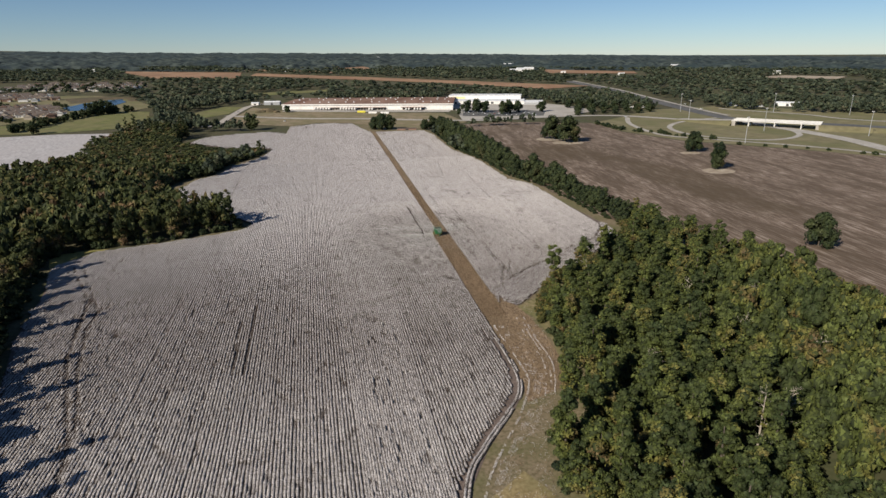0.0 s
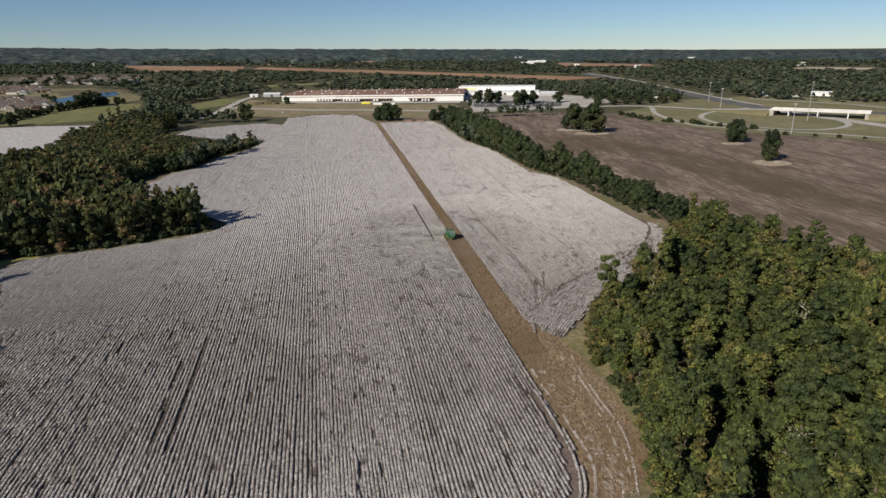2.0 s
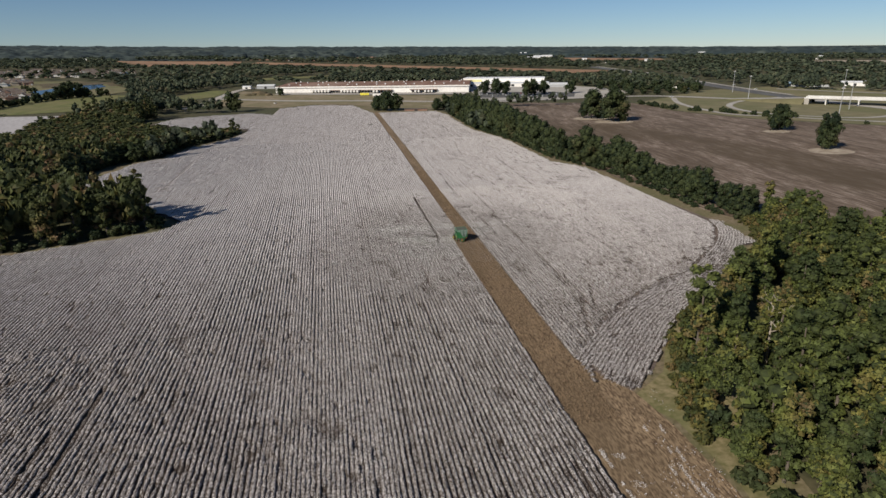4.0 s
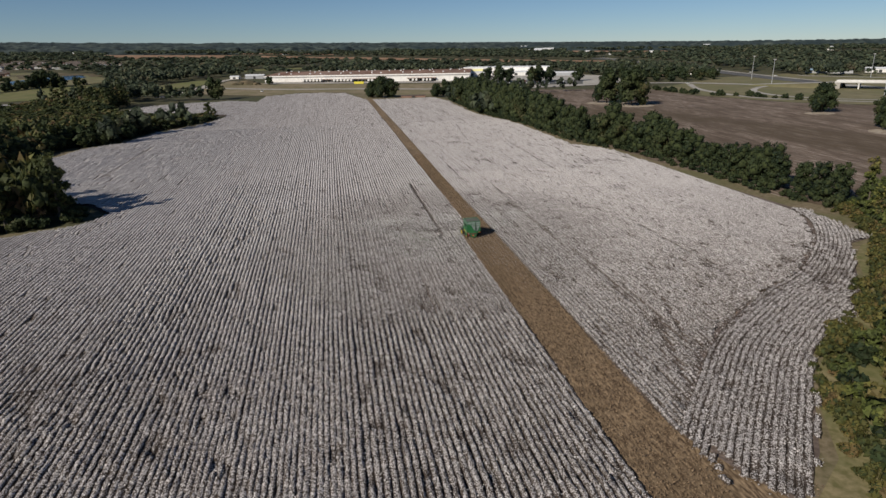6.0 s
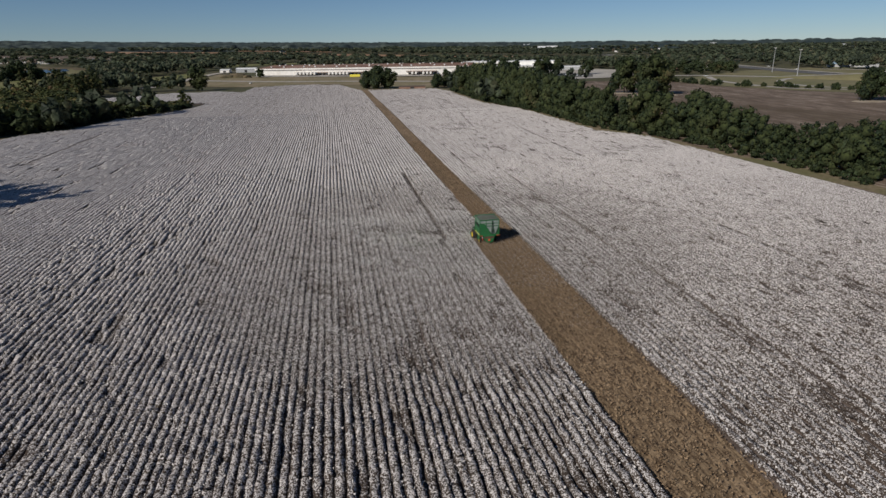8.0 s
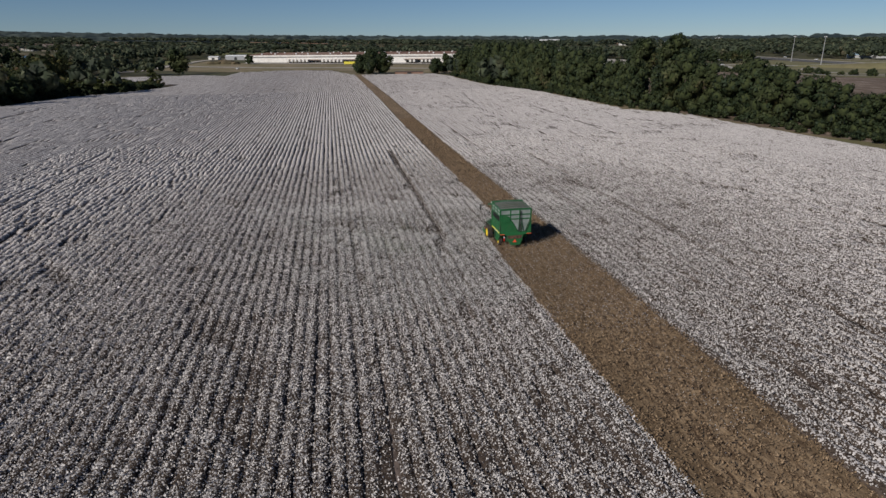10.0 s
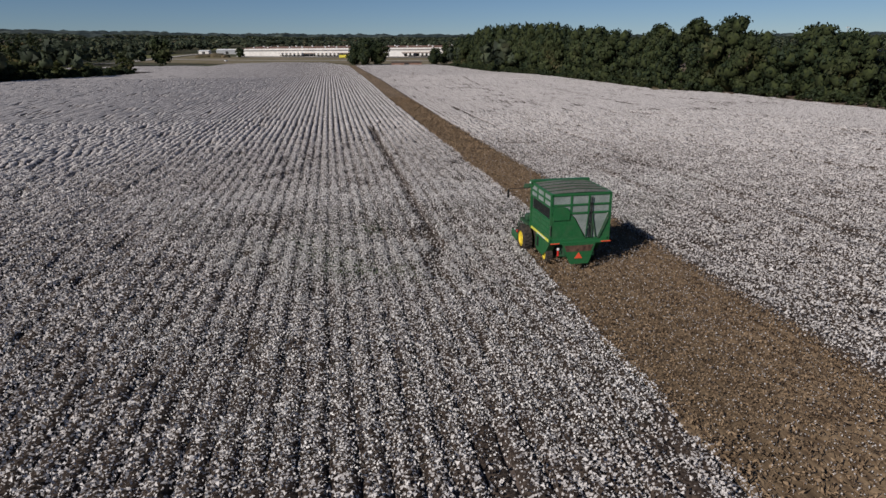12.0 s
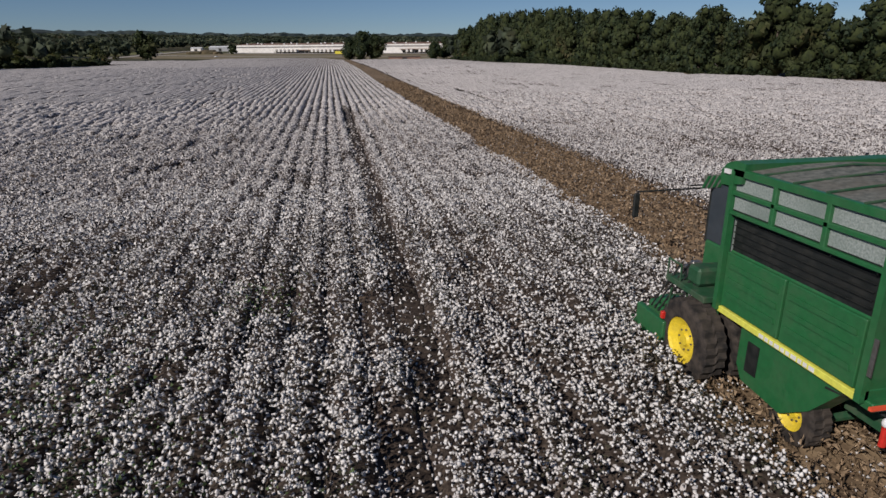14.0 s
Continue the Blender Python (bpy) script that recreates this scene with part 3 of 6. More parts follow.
raised_road("bridge_approach", [(530, 850), (552, 805), (574, 768)], (0.7, 3.5, 7.0), 20, M_CONCRETE, "pale road climbing to the bridge")
raised_road("crossing_road", [(642, 696), (677, 668), (720, 632), (800, 570)], (7.0, 5.5, 3.0, 0.8), 26, M_ASPHALT, "grey road leaving the bridge")
patch("car_park", [(226, 985), (355, 955), (378, 1010), (358, 1042), (246, 1074)], M_ASPHALT, 0.7, 60, "grey car park before the white building")
patch("dock_apron", [(-66, 1158), (228, 1085), (216, 1050), (-72, 1125)], M_CONCRETE, 0.7, 60, "concrete apron before the loading docks")


# ---- the cotton crop
rng = np.random.default_rng(7)
TRACKS = [  # wheel tracks and gaps in the stand: a line of places, a half width, what is left standing
    ([(-36.2, 188), (-37.6, 232)], 0.5, 0.38), ([(-32.2, 187), (-33.4, 246)], 0.5, 0.32), ([(53.2, 332), (53.1, 402)], 0.44, 0.2), ([(52.3, 328), (52.7, 339)], 0.36, 0.3), ([(55.9, 323), (55.4, 333), (55.8, 343)], 0.7, 0.56),
    ([(-12.6, 428), (-10.1, 367), (-7.4, 237), (-5.4, 151)], 0.5, 0.68), ([(-9.2, 427), (-6.3, 334), (-4.5, 287), (-2.9, 199), (-1.7, 137)], 0.5, 0.68), ([(-13, 709), (-11.9, 511), (-12.6, 428)], 0.5, 0.62), ([(-9.6, 700), (-8.8, 511)], 0.5, 0.62),
    ([(-69.3, 327), (-64.6, 212), (-63.9, 178), (-63.3, 152)], 0.5, 0.5), ([(-127.9, 314), (-105.3, 266), (-99.9, 237), (-94.5, 211), (-84.5, 183), (-73.2, 152), (-64, 100)], 0.75, 0.4), ([(-123.1, 313), (-97.6, 253), (-96.4, 236), (-87, 199), (-76.8, 170), (-68, 120)], 0.7, 0.4),
    ([(27.2, 276), (28, 180)], 0.5, 0.55), ([(27.3, 382), (27.2, 276)], 0.5, 0.74), ([(-119.4, 333), (-83, 339), (-55.8, 349), (-43.2, 372), (-42.2, 416)], 0.7, 0.42), ([(-70.2, 328), (-55.4, 342), (-47.2, 356), (-45, 383)], 0.55, 0.45), ([(-45, 383), (-45.1, 436), (-51, 593)], 0.5, 0.74),
    ([(82.8, 392), (82.2, 326), (84, 274), (81.8, 256)], 0.5, 0.5), ([(110.2, 342), (109.9, 289)], 0.5, 0.5), ([(77.8, 250), (86, 257), (94.1, 267), (105, 279), (115.9, 287), (134.3, 296)], 0.6, 0.58), ([(96, 262), (110, 274), (124, 284), (140, 300)], 0.55, 0.6), ([(140, 300), (146, 312), (145, 330)], 0.6, 0.6), ([(81.9, 289), (81.5, 267), (75.5, 249)], 0.6, 0.5), ([(81.2, 246), (92, 257), (102.7, 273), (110, 289), (112, 306)], 0.6, 0.58),
    ([(106, 274), (118, 282)], 1.5, 0.5), ([(146, 297), (151, 309)], 1.8, 0.5), ([(72.3, 244.3), (82.2, 255.6), (95.8, 267.9), (107.7, 276)], 0.75, 0.42), ([(77.2, 246.3), (90, 257.9), (101.9, 266.6), (111.4, 271)], 0.55, 0.55), ([(82.5, 302), (83.8, 273), (77.7, 256.6)], 0.5, 0.45), ([(89, 280), (83.9, 263.5)], 0.5, 0.45),
    ([(119.7, 499), (116.4, 411)], 0.5, 0.55), ([(107.2, 580), (98.6, 505)], 0.6, 0.55), ([(-71.7, 449), (-73.4, 537)], 0.8, 0.45), ([(-2.5, 334), (2.6, 362)], 0.6, 0.45), ([(54, 170), (45, 149), (27, 124)], 0.7, 0.48), ([(56.4, 246), (56.4, 171)], 0.5, 0.48),
    ([(92.5, 387.6), (98.6, 363)], 0.6, 0.5), ([(98.6, 363), (111.8, 337.5)], 0.6, 0.5), ([(104.8, 408), (110.4, 399.9)], 0.8, 0.5), ([(74.1, 426.2), (75.7, 334.5)], 0.3, 0.5), ([(92.7, 523.9), (96.9, 512.4)], 1.0, 0.5), ([(86, 600.3), (92, 640)], 0.8, 0.5), ([(100, 740), (112, 700)], 0.8, 0.5),
]


def bend(x, y):
    """The rows west of the middle lean a little towards the near end."""
    return 0.021 * np.clip(450 - y, 0, 400) * np.clip((25 - x) / 28, 0, 1)


def stand(x, y):
    """How well the crop stands at a place: 0 nothing, 1 full height."""
    x = x + bend(x, y)
    g = 0.84 + 0.26 * (vnoise(x * 0.8 + y * 0.6, y * 0.8 - x * 0.6, 2.3, 1) - 0.5) + 0.30 * (vnoise(x * 1.7, y, 0.8, 2) - 0.5)
    thin = vnoise(x * 0.7 + y * 0.5, y * 0.5 - x * 0.7, 4.0, 3)
    g = g * np.clip((thin - 0.02) / 0.16, 0.55, 1.0)
    gap = vnoise(x * 1.3, y * 0.33, 1.15, 5)
    g = g * np.where(gap < 0.12, 0.5, 1.0)
    for line, w, keep in TRACKS:
        for (x0, y0), (x1, y1) in zip(line[:-1], line[1:]):
            near = np.where((x > min(x0, x1) - 2) & (x < max(x0, x1) + 2) & (y > min(y0, y1) - 2) & (y < max(y0, y1) + 2))[0]
            if not len(near):
                continue
            px, py, dx, dy = x[near], y[near], x1 - x0, y1 - y0
            s = np.clip(((px - x0) * dx + (py - y0) * dy) / (dx * dx + dy * dy), 0, 1)
            d = np.hypot(px - x0 - s * dx, py - y0 - s * dy)
            low = np.minimum(g[near], keep * (0.7 + 0.6 * vnoise(px, py, 1.7, 18)))
            g[near] = np.where(d < w + 0.35 * (vnoise(px, py, 3.0, 8) - 0.5), low, g[near])
    edge = np.hypot((x - 136) * 0.6 + (y - 288) * 0.5, (y - 288) - (x - 136)) < 7 + 12 * vnoise(x, y, 5, 6)
    g = np.where(edge & (vnoise(x, y, 1.6, 9) > 0.45), g * 0.5, g)
    return g


def sway(x, y):
    """How far the drill's line wanders sideways at a place of a row."""
    return bend(x, y) + 0.10 * (vnoise(y, y * 0 + x, 3.0, 4) - 0.5) + 0.20 * (vnoise(y + 37 * x, y * 0 + x * 5, 34.0, 14) - 0.5)


def close_by(x, y):
    """1 in the stretch of the field where single bolls can be told apart, fading out round it."""
    (x0, y0), (x1, y1) = (43.0, 288.0), (56.0, 345.0)
    s = np.clip(((x - x0) * (x1 - x0) + (y - y0) * (y1 - y0)) / ((x1 - x0) ** 2 + (y1 - y0) ** 2), 0, 1)
    d = np.hypot(x - x0 - s * (x1 - x0), y - y0 - s * (y1 - y0))
    fan = np.clip((0.8 * (y - 258) + 3 - np.abs(x - 40 - 0.18 * (y - 258))) / 8.0, 0, 1)
    return np.clip(1.35 - d / 40.0, 0, 1) * np.clip((y - 278) / 12.0, 0, 1) * fan


def cover_at(y):
    """Share of open bolls along the field."""
    return COVER + np.interp(y, [84, 155, 200, 270, 330, 380, 440, 700], [0.06, 0.03, -0.05, -0.03, 0.09, 0.17, 0.20, 0.19])


CURVED_END = [(58.9, 196), (58.8, 172), (55.8, 157.5), (48.2, 146.2), (37.9, 132.8), (29.7, 118.5), (22.5, 85)]


def to_curve(x, y):
    """How far a place lies from the field's curved end."""
    best = np.full(np.shape(x), 1e9)
    for (x0, y0), (x1, y1) in zip(CURVED_END[:-1], CURVED_END[1:]):
        dx, dy = x1 - x0, y1 - y0
        s = np.clip(((x - x0) * dx + (y - y0) * dy) / (dx * dx + dy * dy), 0, 1)
        best = np.minimum(best, np.hypot(x - x0 - s * dx, y - y0 - s * dy))
    return best


def curved_row(curve, inset, foot, label):
    """One headland row that follows a curve, and where its plants stand."""
    line = smooth_line(curve, 0.8)
    d = np.gradient(line, axis=0)
    d /= np.linalg.norm(d, axis=1)[:, None]
    side = np.stack([d[:, 1], -d[:, 0]], 1)
    line = line + side * (inset + 0.12 * (vnoise(line[:, 0], line[:, 1], 6.0, 41 + int(inset)) - 0.5))[:, None]
    n = len(line)
    live = inside(line[:, 0] + 2.4 * (vnoise(line[:, 0], line[:, 1], 4.0, 75) - 0.5), line[:, 1], FIELD) & ~bare(line[:, 0], line[:, 1])
    h = stand(line[:, 0], line[:, 1])
    prof = np.array([[-0.46, foot], [-0.30, 0.72], [0.0, 0.84], [0.30, 0.72], [0.46, foot]])
    P = np.empty((n, 5, 3))
    for k in range(5):
        q = line + side * (prof[k, 0] + 0.07 * rng.uniform(-1, 1, n))[:, None]
        P[:, k, :2] = q
        P[:, k, 2] = lie(q[:, 0], q[:, 1]) + 0.12 + prof[k, 1] * h * (1 + 0.25 * rng.uniform(-1, 1, n))
    i = (np.where(live[:-1] & live[1:])[0][:, None] * 5 + np.arange(4)).ravel()
    if len(i):
        me = mesh_np("cotton_rows", P.reshape(-1, 3), np.stack([i, i + 1, i + 6, i + 5], 1), M_COTTON)
        cover = np.repeat((cover_at(line[:, 1]) - np.clip(0.55 - h, 0, 0.4))[:, None], 5, 1) + COVER_AND_FURROW_SHADE
        me.attributes.new("cover", "FLOAT", "POINT").data.foreach_set("value", cover.ravel().astype(np.float32))
        tagged(part("cotton_rows", me, M_COTTON), label, "cotton crop", kind="stuff")
    return np.column_stack([P[live, 2], h[live]])


def crop_rows(xs, y0, y1, step, label, rough=1.0, fold=(0, 1, 2, 3, 4), foot=0.34, even=0.0):
    """Ridges of cotton plants along the rows between y0 and y1."""
    VV, FF, CC, base = [], [], [], 0
    prof = np.array([[-0.46, foot], [-0.30, 0.72], [0.0, 0.84], [0.30, 0.72], [0.46, foot]])
    prof, m = prof[list(fold)], len(fold)
    # three-point far ridges get a weaker painted furrow shade
    more = COVER_AND_FURROW_SHADE if m == 5 else np.array([-0.13, 0.06, -0.13])
    for x in xs:
        ys = np.linspace(y0, y1, int((y1 - y0) / step) + 1)
        slide = np.where((ys > y0) & (ys < y1), 0.3 * step, 0.0)
        X = np.full(ys.shape, x)
        ok = inside(X + bend(X, ys) + 3.2 * (vnoise(X, ys, 5.0, 71) - 0.5), ys + 3.2 * (vnoise(X, ys, 5.0, 72) - 0.5), FIELD) & ~bare(X, ys)
        if x > STRIP_R and y0 < 330:
            ok &= ~inside(X + 2.2 * (vnoise(X, ys, 3.0, 73) - 0.5), ys + 2.2 * (vnoise(X, ys, 3.0, 74) - 0.5), TURNED)
        if y0 < 200:
            ok &= (to_curve(X + bend(X, ys), ys) > 3.3) | (ys > 194)
        if ok.sum() < 2:
            continue
        h, wob, near = stand(X, ys), sway(X, ys), close_by(X, ys)
        h = np.where(h > (0.40 if even > 0.8 else 0.58), h + even * (0.84 - h), h)
        n = len(ys)
        P = np.empty((n, m, 3))
        for k in range(m):
            P[:, k, 0] = x + wob + prof[k, 0] * (0.86 + 0.14 * h) + 0.07 * rough * rng.uniform(-1, 1, n)
            P[:, k, 1] = ys + rng.uniform(-1, 1, n) * slide
            P[:, k, 2] = lie(x, ys) + 0.12 + (1 - 0.54 * near) * prof[k, 1] * h * (1 + 0.22 * rough * rng.uniform(-1, 1, n))
        VV.append(P.reshape(-1, 3))
        thin = 1.0 * np.clip(0.55 - h, 0, 0.4)
        CC.append((cover_at(ys) - thin + (BARE_COVER - cover_at(ys)) * near)[:, None] + (1 - near)[:, None] * more)
        live = np.where(ok[:-1] & ok[1:])[0]
        for k in range(m - 1):
            i = base + live * m + k
            FF.append(np.stack([i, i + 1, i + m + 1, i + m], 1))
        base += n * m
    me = mesh_np("cotton_rows", np.vstack(VV), np.vstack(FF), M_COTTON)
    me.attributes.new("cover", "FLOAT", "POINT").data.foreach_set("value", np.vstack(CC).ravel().astype(np.float32))
    return tagged(part("cotton_rows", me, M_COTTON), label, "cotton crop", kind="stuff")


ROWS_X = STRIP_L - ROW * 0.5 - ROW * np.arange(0, 225)
ROWS_X = np.concatenate([ROWS_X, STRIP_L + ROW * 0.5 + ROW * np.arange(0, 108)])
COVER, BARE_COVER = 1.17, 0.98
# fewer bolls at the plants' foot, plus furrow shade put into the colour
COVER_AND_FURROW_SHADE = np.array([-0.28, 0.0, 0.07, 0.0, -0.28])
MIDDLE = (ROWS_X > -22) & (ROWS_X < 132)


def in_view(x, y, y0, x0, spread, pad):
    """A fan of the plan that opens from (x0, y0)."""
    d = y - y0
    return (d > -2) & (np.abs(x - x0 - 0.18 * d) < spread * d + pad)


crop_rows(ROWS_X, 84.0, 268.0, 1.0, "rows of ripe white cotton on brown stalks", 1.2, foot=0.50)
for inset in (0.7, 1.65):
    curved_row(CURVED_END, inset, 0.30, "headland row of cotton curving along the field's end")
CORNER = np.vstack([curved_row(TURN_LINE, 0.5 + k * ROW, 0.66, "headland row of cotton turning along the wood") for k in range(19)])
crop_rows(ROWS_X[~MIDDLE], 268.0, 420.0, 1.4, "rows of ripe white cotton towards the woods", 0.3, foot=0.54, even=0.85)
crop_rows(ROWS_X[MIDDLE], 268.0, 420.0, 0.8, "rows of ripe white cotton with dark furrows", 0.9)
crop_rows(ROWS_X, 420.0, 600.0, 2.6, "rows of ripe white cotton reaching into the distance", 0.35, foot=0.56, even=0.7)
crop_rows(ROWS_X, 600.0, 952.0, 9.0, "far rows of ripe white cotton", 0.4, (0, 2, 4), 0.58, 0.6)

OCTA = np.array([[1, 0, 0], [-1, 0, 0], [0, 1, 0], [0, -1, 0], [0, 0, 1], [0, 0, -1]], float)
OCTA_F = np.array([[0, 2, 4], [2, 1, 4], [1, 3, 4], [3, 0, 4], [2, 0, 5], [1, 2, 5], [3, 1, 5], [0, 3, 5]])
TETRA = np.array([[1, 1, 1], [-1, -1, 1], [-1, 1, -1], [1, -1, -1]], float) * 0.8
TETRA_F = np.array([[0, 1, 2], [0, 3, 1], [0, 2, 3], [1, 3, 2]])


def turned(n):
    """n random turns, as 3 x 3 matrices."""
    q = rng.normal(size=(n, 4))
    q /= np.linalg.norm(q, axis=1)[:, None]
    w, x, y, z = q.T
    return np.stack([1 - 2 * (y * y + z * z), 2 * (x * y - z * w), 2 * (x * z + y * w), 2 * (x * y + z * w), 1 - 2 * (x * x + z * z), 2 * (y * z - x * w),
                     2 * (x * z - y * w), 2 * (y * z + x * w), 1 - 2 * (x * x + y * y)], 1).reshape(n, 3, 3)


def strew(name, places, sizes, shape, faces, material, label, category, smooth=True):
    n = len(places)
    V = np.einsum("nij,kj->nki", turned(n), shape) * sizes[:, None, :] + places[:, None, :]
    F = (faces[None] + (np.arange(n) * len(shape))[:, None, None]).reshape(-1, 3)
    return tagged(part(name, mesh_np(name, V.reshape(-1, 3), F, material, smooth), material), label, category, kind="stuff")


def scatter(y0, y1, per_m, fan, share=close_by, spread=0.285):
    """Random places in the standing rows between y0 and y1, thinned where the stand is thin."""
    rows = ROWS_X[(ROWS_X > -60) & (ROWS_X < 150)]
    n = int((y1 - y0) * per_m * len(rows))
    x = rows[rng.integers(0, len(rows), n)]
    y = rng.uniform(y0, y1, n)
    keep = fan(x, y)
    x, y = x[keep], y[keep]
    keep = inside(x, y, FIELD) & ~bare(x, y) & ~inside(x, y, TURNED) & (rng.uniform(0, 1, len(x)) < share(x, y))
    x, y = x[keep], y[keep]
    s = stand(x, y)
    clump = vnoise(x + 3.1 * y, y, 0.45, 27)
    keep = rng.uniform(0, 1, len(x)) < np.clip(s * 1.2 * (0.30 + 1.3 * clump), 0.05, 1)
    x, y, s = x[keep], y[keep], s[keep]
    lat = np.clip(rng.normal(0, spread, len(x)), -0.54, 0.54)
    u = rng.uniform(0.15, 1.0, len(x)) ** 0.6
    z = lie(x, y) + 0.12 + s * u * (1.10 - 0.5 * (lat / 0.54) ** 2)
    return np.column_stack([x + lat + sway(x, y), y, z])


def sizes_for(n, r):
    return (r * rng.uniform(0.5, 1.4, n))[:, None] * rng.uniform(0.55, 1.45, (n, 3))


FLAKE = np.array([[-0.8, -0.5, 0.1], [0.9, -0.4, 0.0], [0.0, 1.0, -0.1]])
FLAKE_F = np.array([[0, 1, 2]])
FOLD = np.array([[-0.85, 0.0, 0.35], [0.0, -0.8, -0.2], [0.85, 0.1, 0.35], [0.05, 0.85, -0.25]])
FOLD_F = np.array([[0, 1, 2], [0, 2, 3]])


def tuft_near(x, y):
    return in_view(x, y, 321.0, 51.0, 0.80, 4.5) & (y >= 325.5)


def tuft_mid(x, y):
    return in_view(x, y, 309.0, 49.0, 0.80, 4.0) & ~tuft_near(x, y) & (y >= 312)


def tuft_far(x, y):
    return in_view(x, y, 258.0, 40.0, 0.80, 4.0) & ~(tuft_near(x, y) & (y < 354)) & ~(tuft_mid(x, y) & (y < 326))


for y0, y1, per_m, r, fan, shape, faces in (
        (325.5, 331.0, 152, 0.033, tuft_near, OCTA, OCTA_F),
        (331.0, 337.0, 138, 0.038, tuft_near, TETRA, TETRA_F),
        (337.0, 354.0, 136, 0.046, tuft_near, FOLD, FOLD_F),
        (312.0, 326.0, 145, 0.043, tuft_mid, FOLD, FOLD_F),
        (276.0, 400.0, 94, 0.060, tuft_far, FLAKE, FLAKE_F)):
    P = scatter(y0, y1, per_m, fan, spread=0.245 if shape is FLAKE else 0.285)
    strew("cotton_bolls", P, sizes_for(len(P), r), shape, faces, M_LINT if shape is FLAKE else M_LINTFRESH, "open white cotton bolls on the plants", "cotton bolls", False)

# tufts farther off, where the bolls of a plant run together
P = scatter(205.0, 440.0, 11, lambda x, y: in_view(x, y, 176.0, 26.0, 0.76, 5.0), lambda x, y: (1 - close_by(x, y)) * np.clip((440 - y) / 120, 0, 1) * np.clip((y - 200) / 30, 0, 1))
strew("cotton_bolls", P, sizes_for(len(P), 0.105), FLAKE, FLAKE_F, M_LINT, "white tufts of open bolls on the plants", "cotton bolls", False)

k = np.repeat(np.arange(len(CORNER)), 14)
k = k[rng.uniform(0, 1.1, len(k)) < CORNER[k, 3]]
P = CORNER[k, :3] + np.column_stack([rng.normal(0, 0.28, len(k)), rng.normal(0, 0.28, len(k)), rng.uniform(-0.25, 0.12, len(k))])
strew("cotton_bolls", P, sizes_for(len(P), 0.10), FLAKE, FLAKE_F, M_LINT, "white tufts of open bolls along the wood", "cotton bolls", False)

# dry leaves and stalk ends among the bolls nearest the path
P = np.vstack([scatter(325.5, 346.0, 150, tuft_near), scatter(312.0, 326.0, 60, tuft_mid)])
LEAFLET = np.array([[-0.5, -0.5, 0], [0.6, -0.3, 0.1], [0.1, 0.7, 0]])
strew("cotton_leaves", P - [0, 0, 0.05], sizes_for(len(P), 0.055), LEAFLET, np.array([[0, 1, 2]]), M_STALK, "dry brown cotton leaves among the bolls", "cotton leaves", False)

# ---- picked stalks in the strip
def stubble(y0, y1, per_m, r, x0, x1):
    n = int((y1 - y0) * per_m * (x1 - x0) / ROW)
    k = rng.integers(0, int((x1 - x0) / ROW) + 1, n)
    x = x0 + ROW * (k + 0.5) + rng.normal(0, 0.22, n)
    y = rng.uniform(y0, y1, n)
    keep = (x < x1 + 0.1) & (x > x0 - 0.1)
    x, y = x[keep], y[keep]
    z = lie(x, y) + 0.18 + rng.uniform(0.0, 1.0, len(x)) ** 1.3 * 0.55
    return np.column_stack([x, y, z])


TWIG = np.array([[-0.10, 0, -1.2], [0.10, 0, -1.2], [0.0, 0.08, 1.6], [0.8, 0.2, 0.9]])
TWIG_F = np.array([[0, 1, 2], [0, 2, 3]])
for y0, y1, per_m, r, x0 in ((312.0, PICK_Y + 1, 120, 0.06, STRIP_L), (285.0, 312.0, 45, 0.09, STRIP_L), (PICK_Y + 1, 372.0, 50, 0.085, STRIP_M), (215.0, 285.0, 18, 0.13, STRIP_L), (372.0, 470.0, 14, 0.14, STRIP_M)):
    P = stubble(y0, y1, per_m, r, x0, STRIP_R)
    strew("picked_stalks", P, sizes_for(len(P), r), TWIG, TWIG_F, M_TWIG, "brown picked cotton stalks with bare twigs", "cotton stalks", False)
P = np.vstack([stubble(290.0, 372.0, 5.0, 0.05, STRIP_M, STRIP_R), stubble(306.0, PICK_Y, 14.0, 0.05, STRIP_L, STRIP_R)])
strew("lint_scraps", P, sizes_for(len(P), 0.027), TETRA, TETRA_F, M_LINT, "scraps of lint left on the picked stalks", "cotton lint")


# torn plants and lint along the turning ground
def rough(poly, n, seed):
    r = np.random.default_rng(seed)
    xs, ys = [p[0] for p in poly], [p[1] for p in poly]
    p = np.column_stack([r.uniform(min(xs), max(xs), n), r.uniform(min(ys), max(ys), n)])
    p = p[inside(p[:, 0], p[:, 1], poly)]
    p = p[vnoise(p[:, 0], p[:, 1], 3.0, seed) * 0.6 + vnoise(p[:, 0], p[:, 1], 9.0, seed + 1) * 0.4 > 0.5]
    return np.column_stack([p, lie(p[:, 0], p[:, 1]) + r.uniform(0.14, 0.34, len(p))])


TURN_GROUND = [(30.5, 109.3), (40.8, 129.8), (53.1, 148.2), (59.2, 168.7), (71.5, 217.8), (79.7, 230.1), (78.7, 203.5), (73.6, 174.8), (63.3, 150.2), (53.1, 127.7), (48, 107.3)]
P = rough(TURN_GROUND, 9000, 51)
strew("lint_scraps", P, sizes_for(len(P), 0.075), TETRA, TETRA_F, M_LINT, "torn white cotton strewn on the turning ground", "cotton lint")
P = rough(TURN_GROUND, 16000, 55)
strew("picked_stalks", P, sizes_for(len(P), 0.16), TWIG, TWIG_F, M_TWIG, "broken brown stalks on the turning ground", "cotton stalks", False)


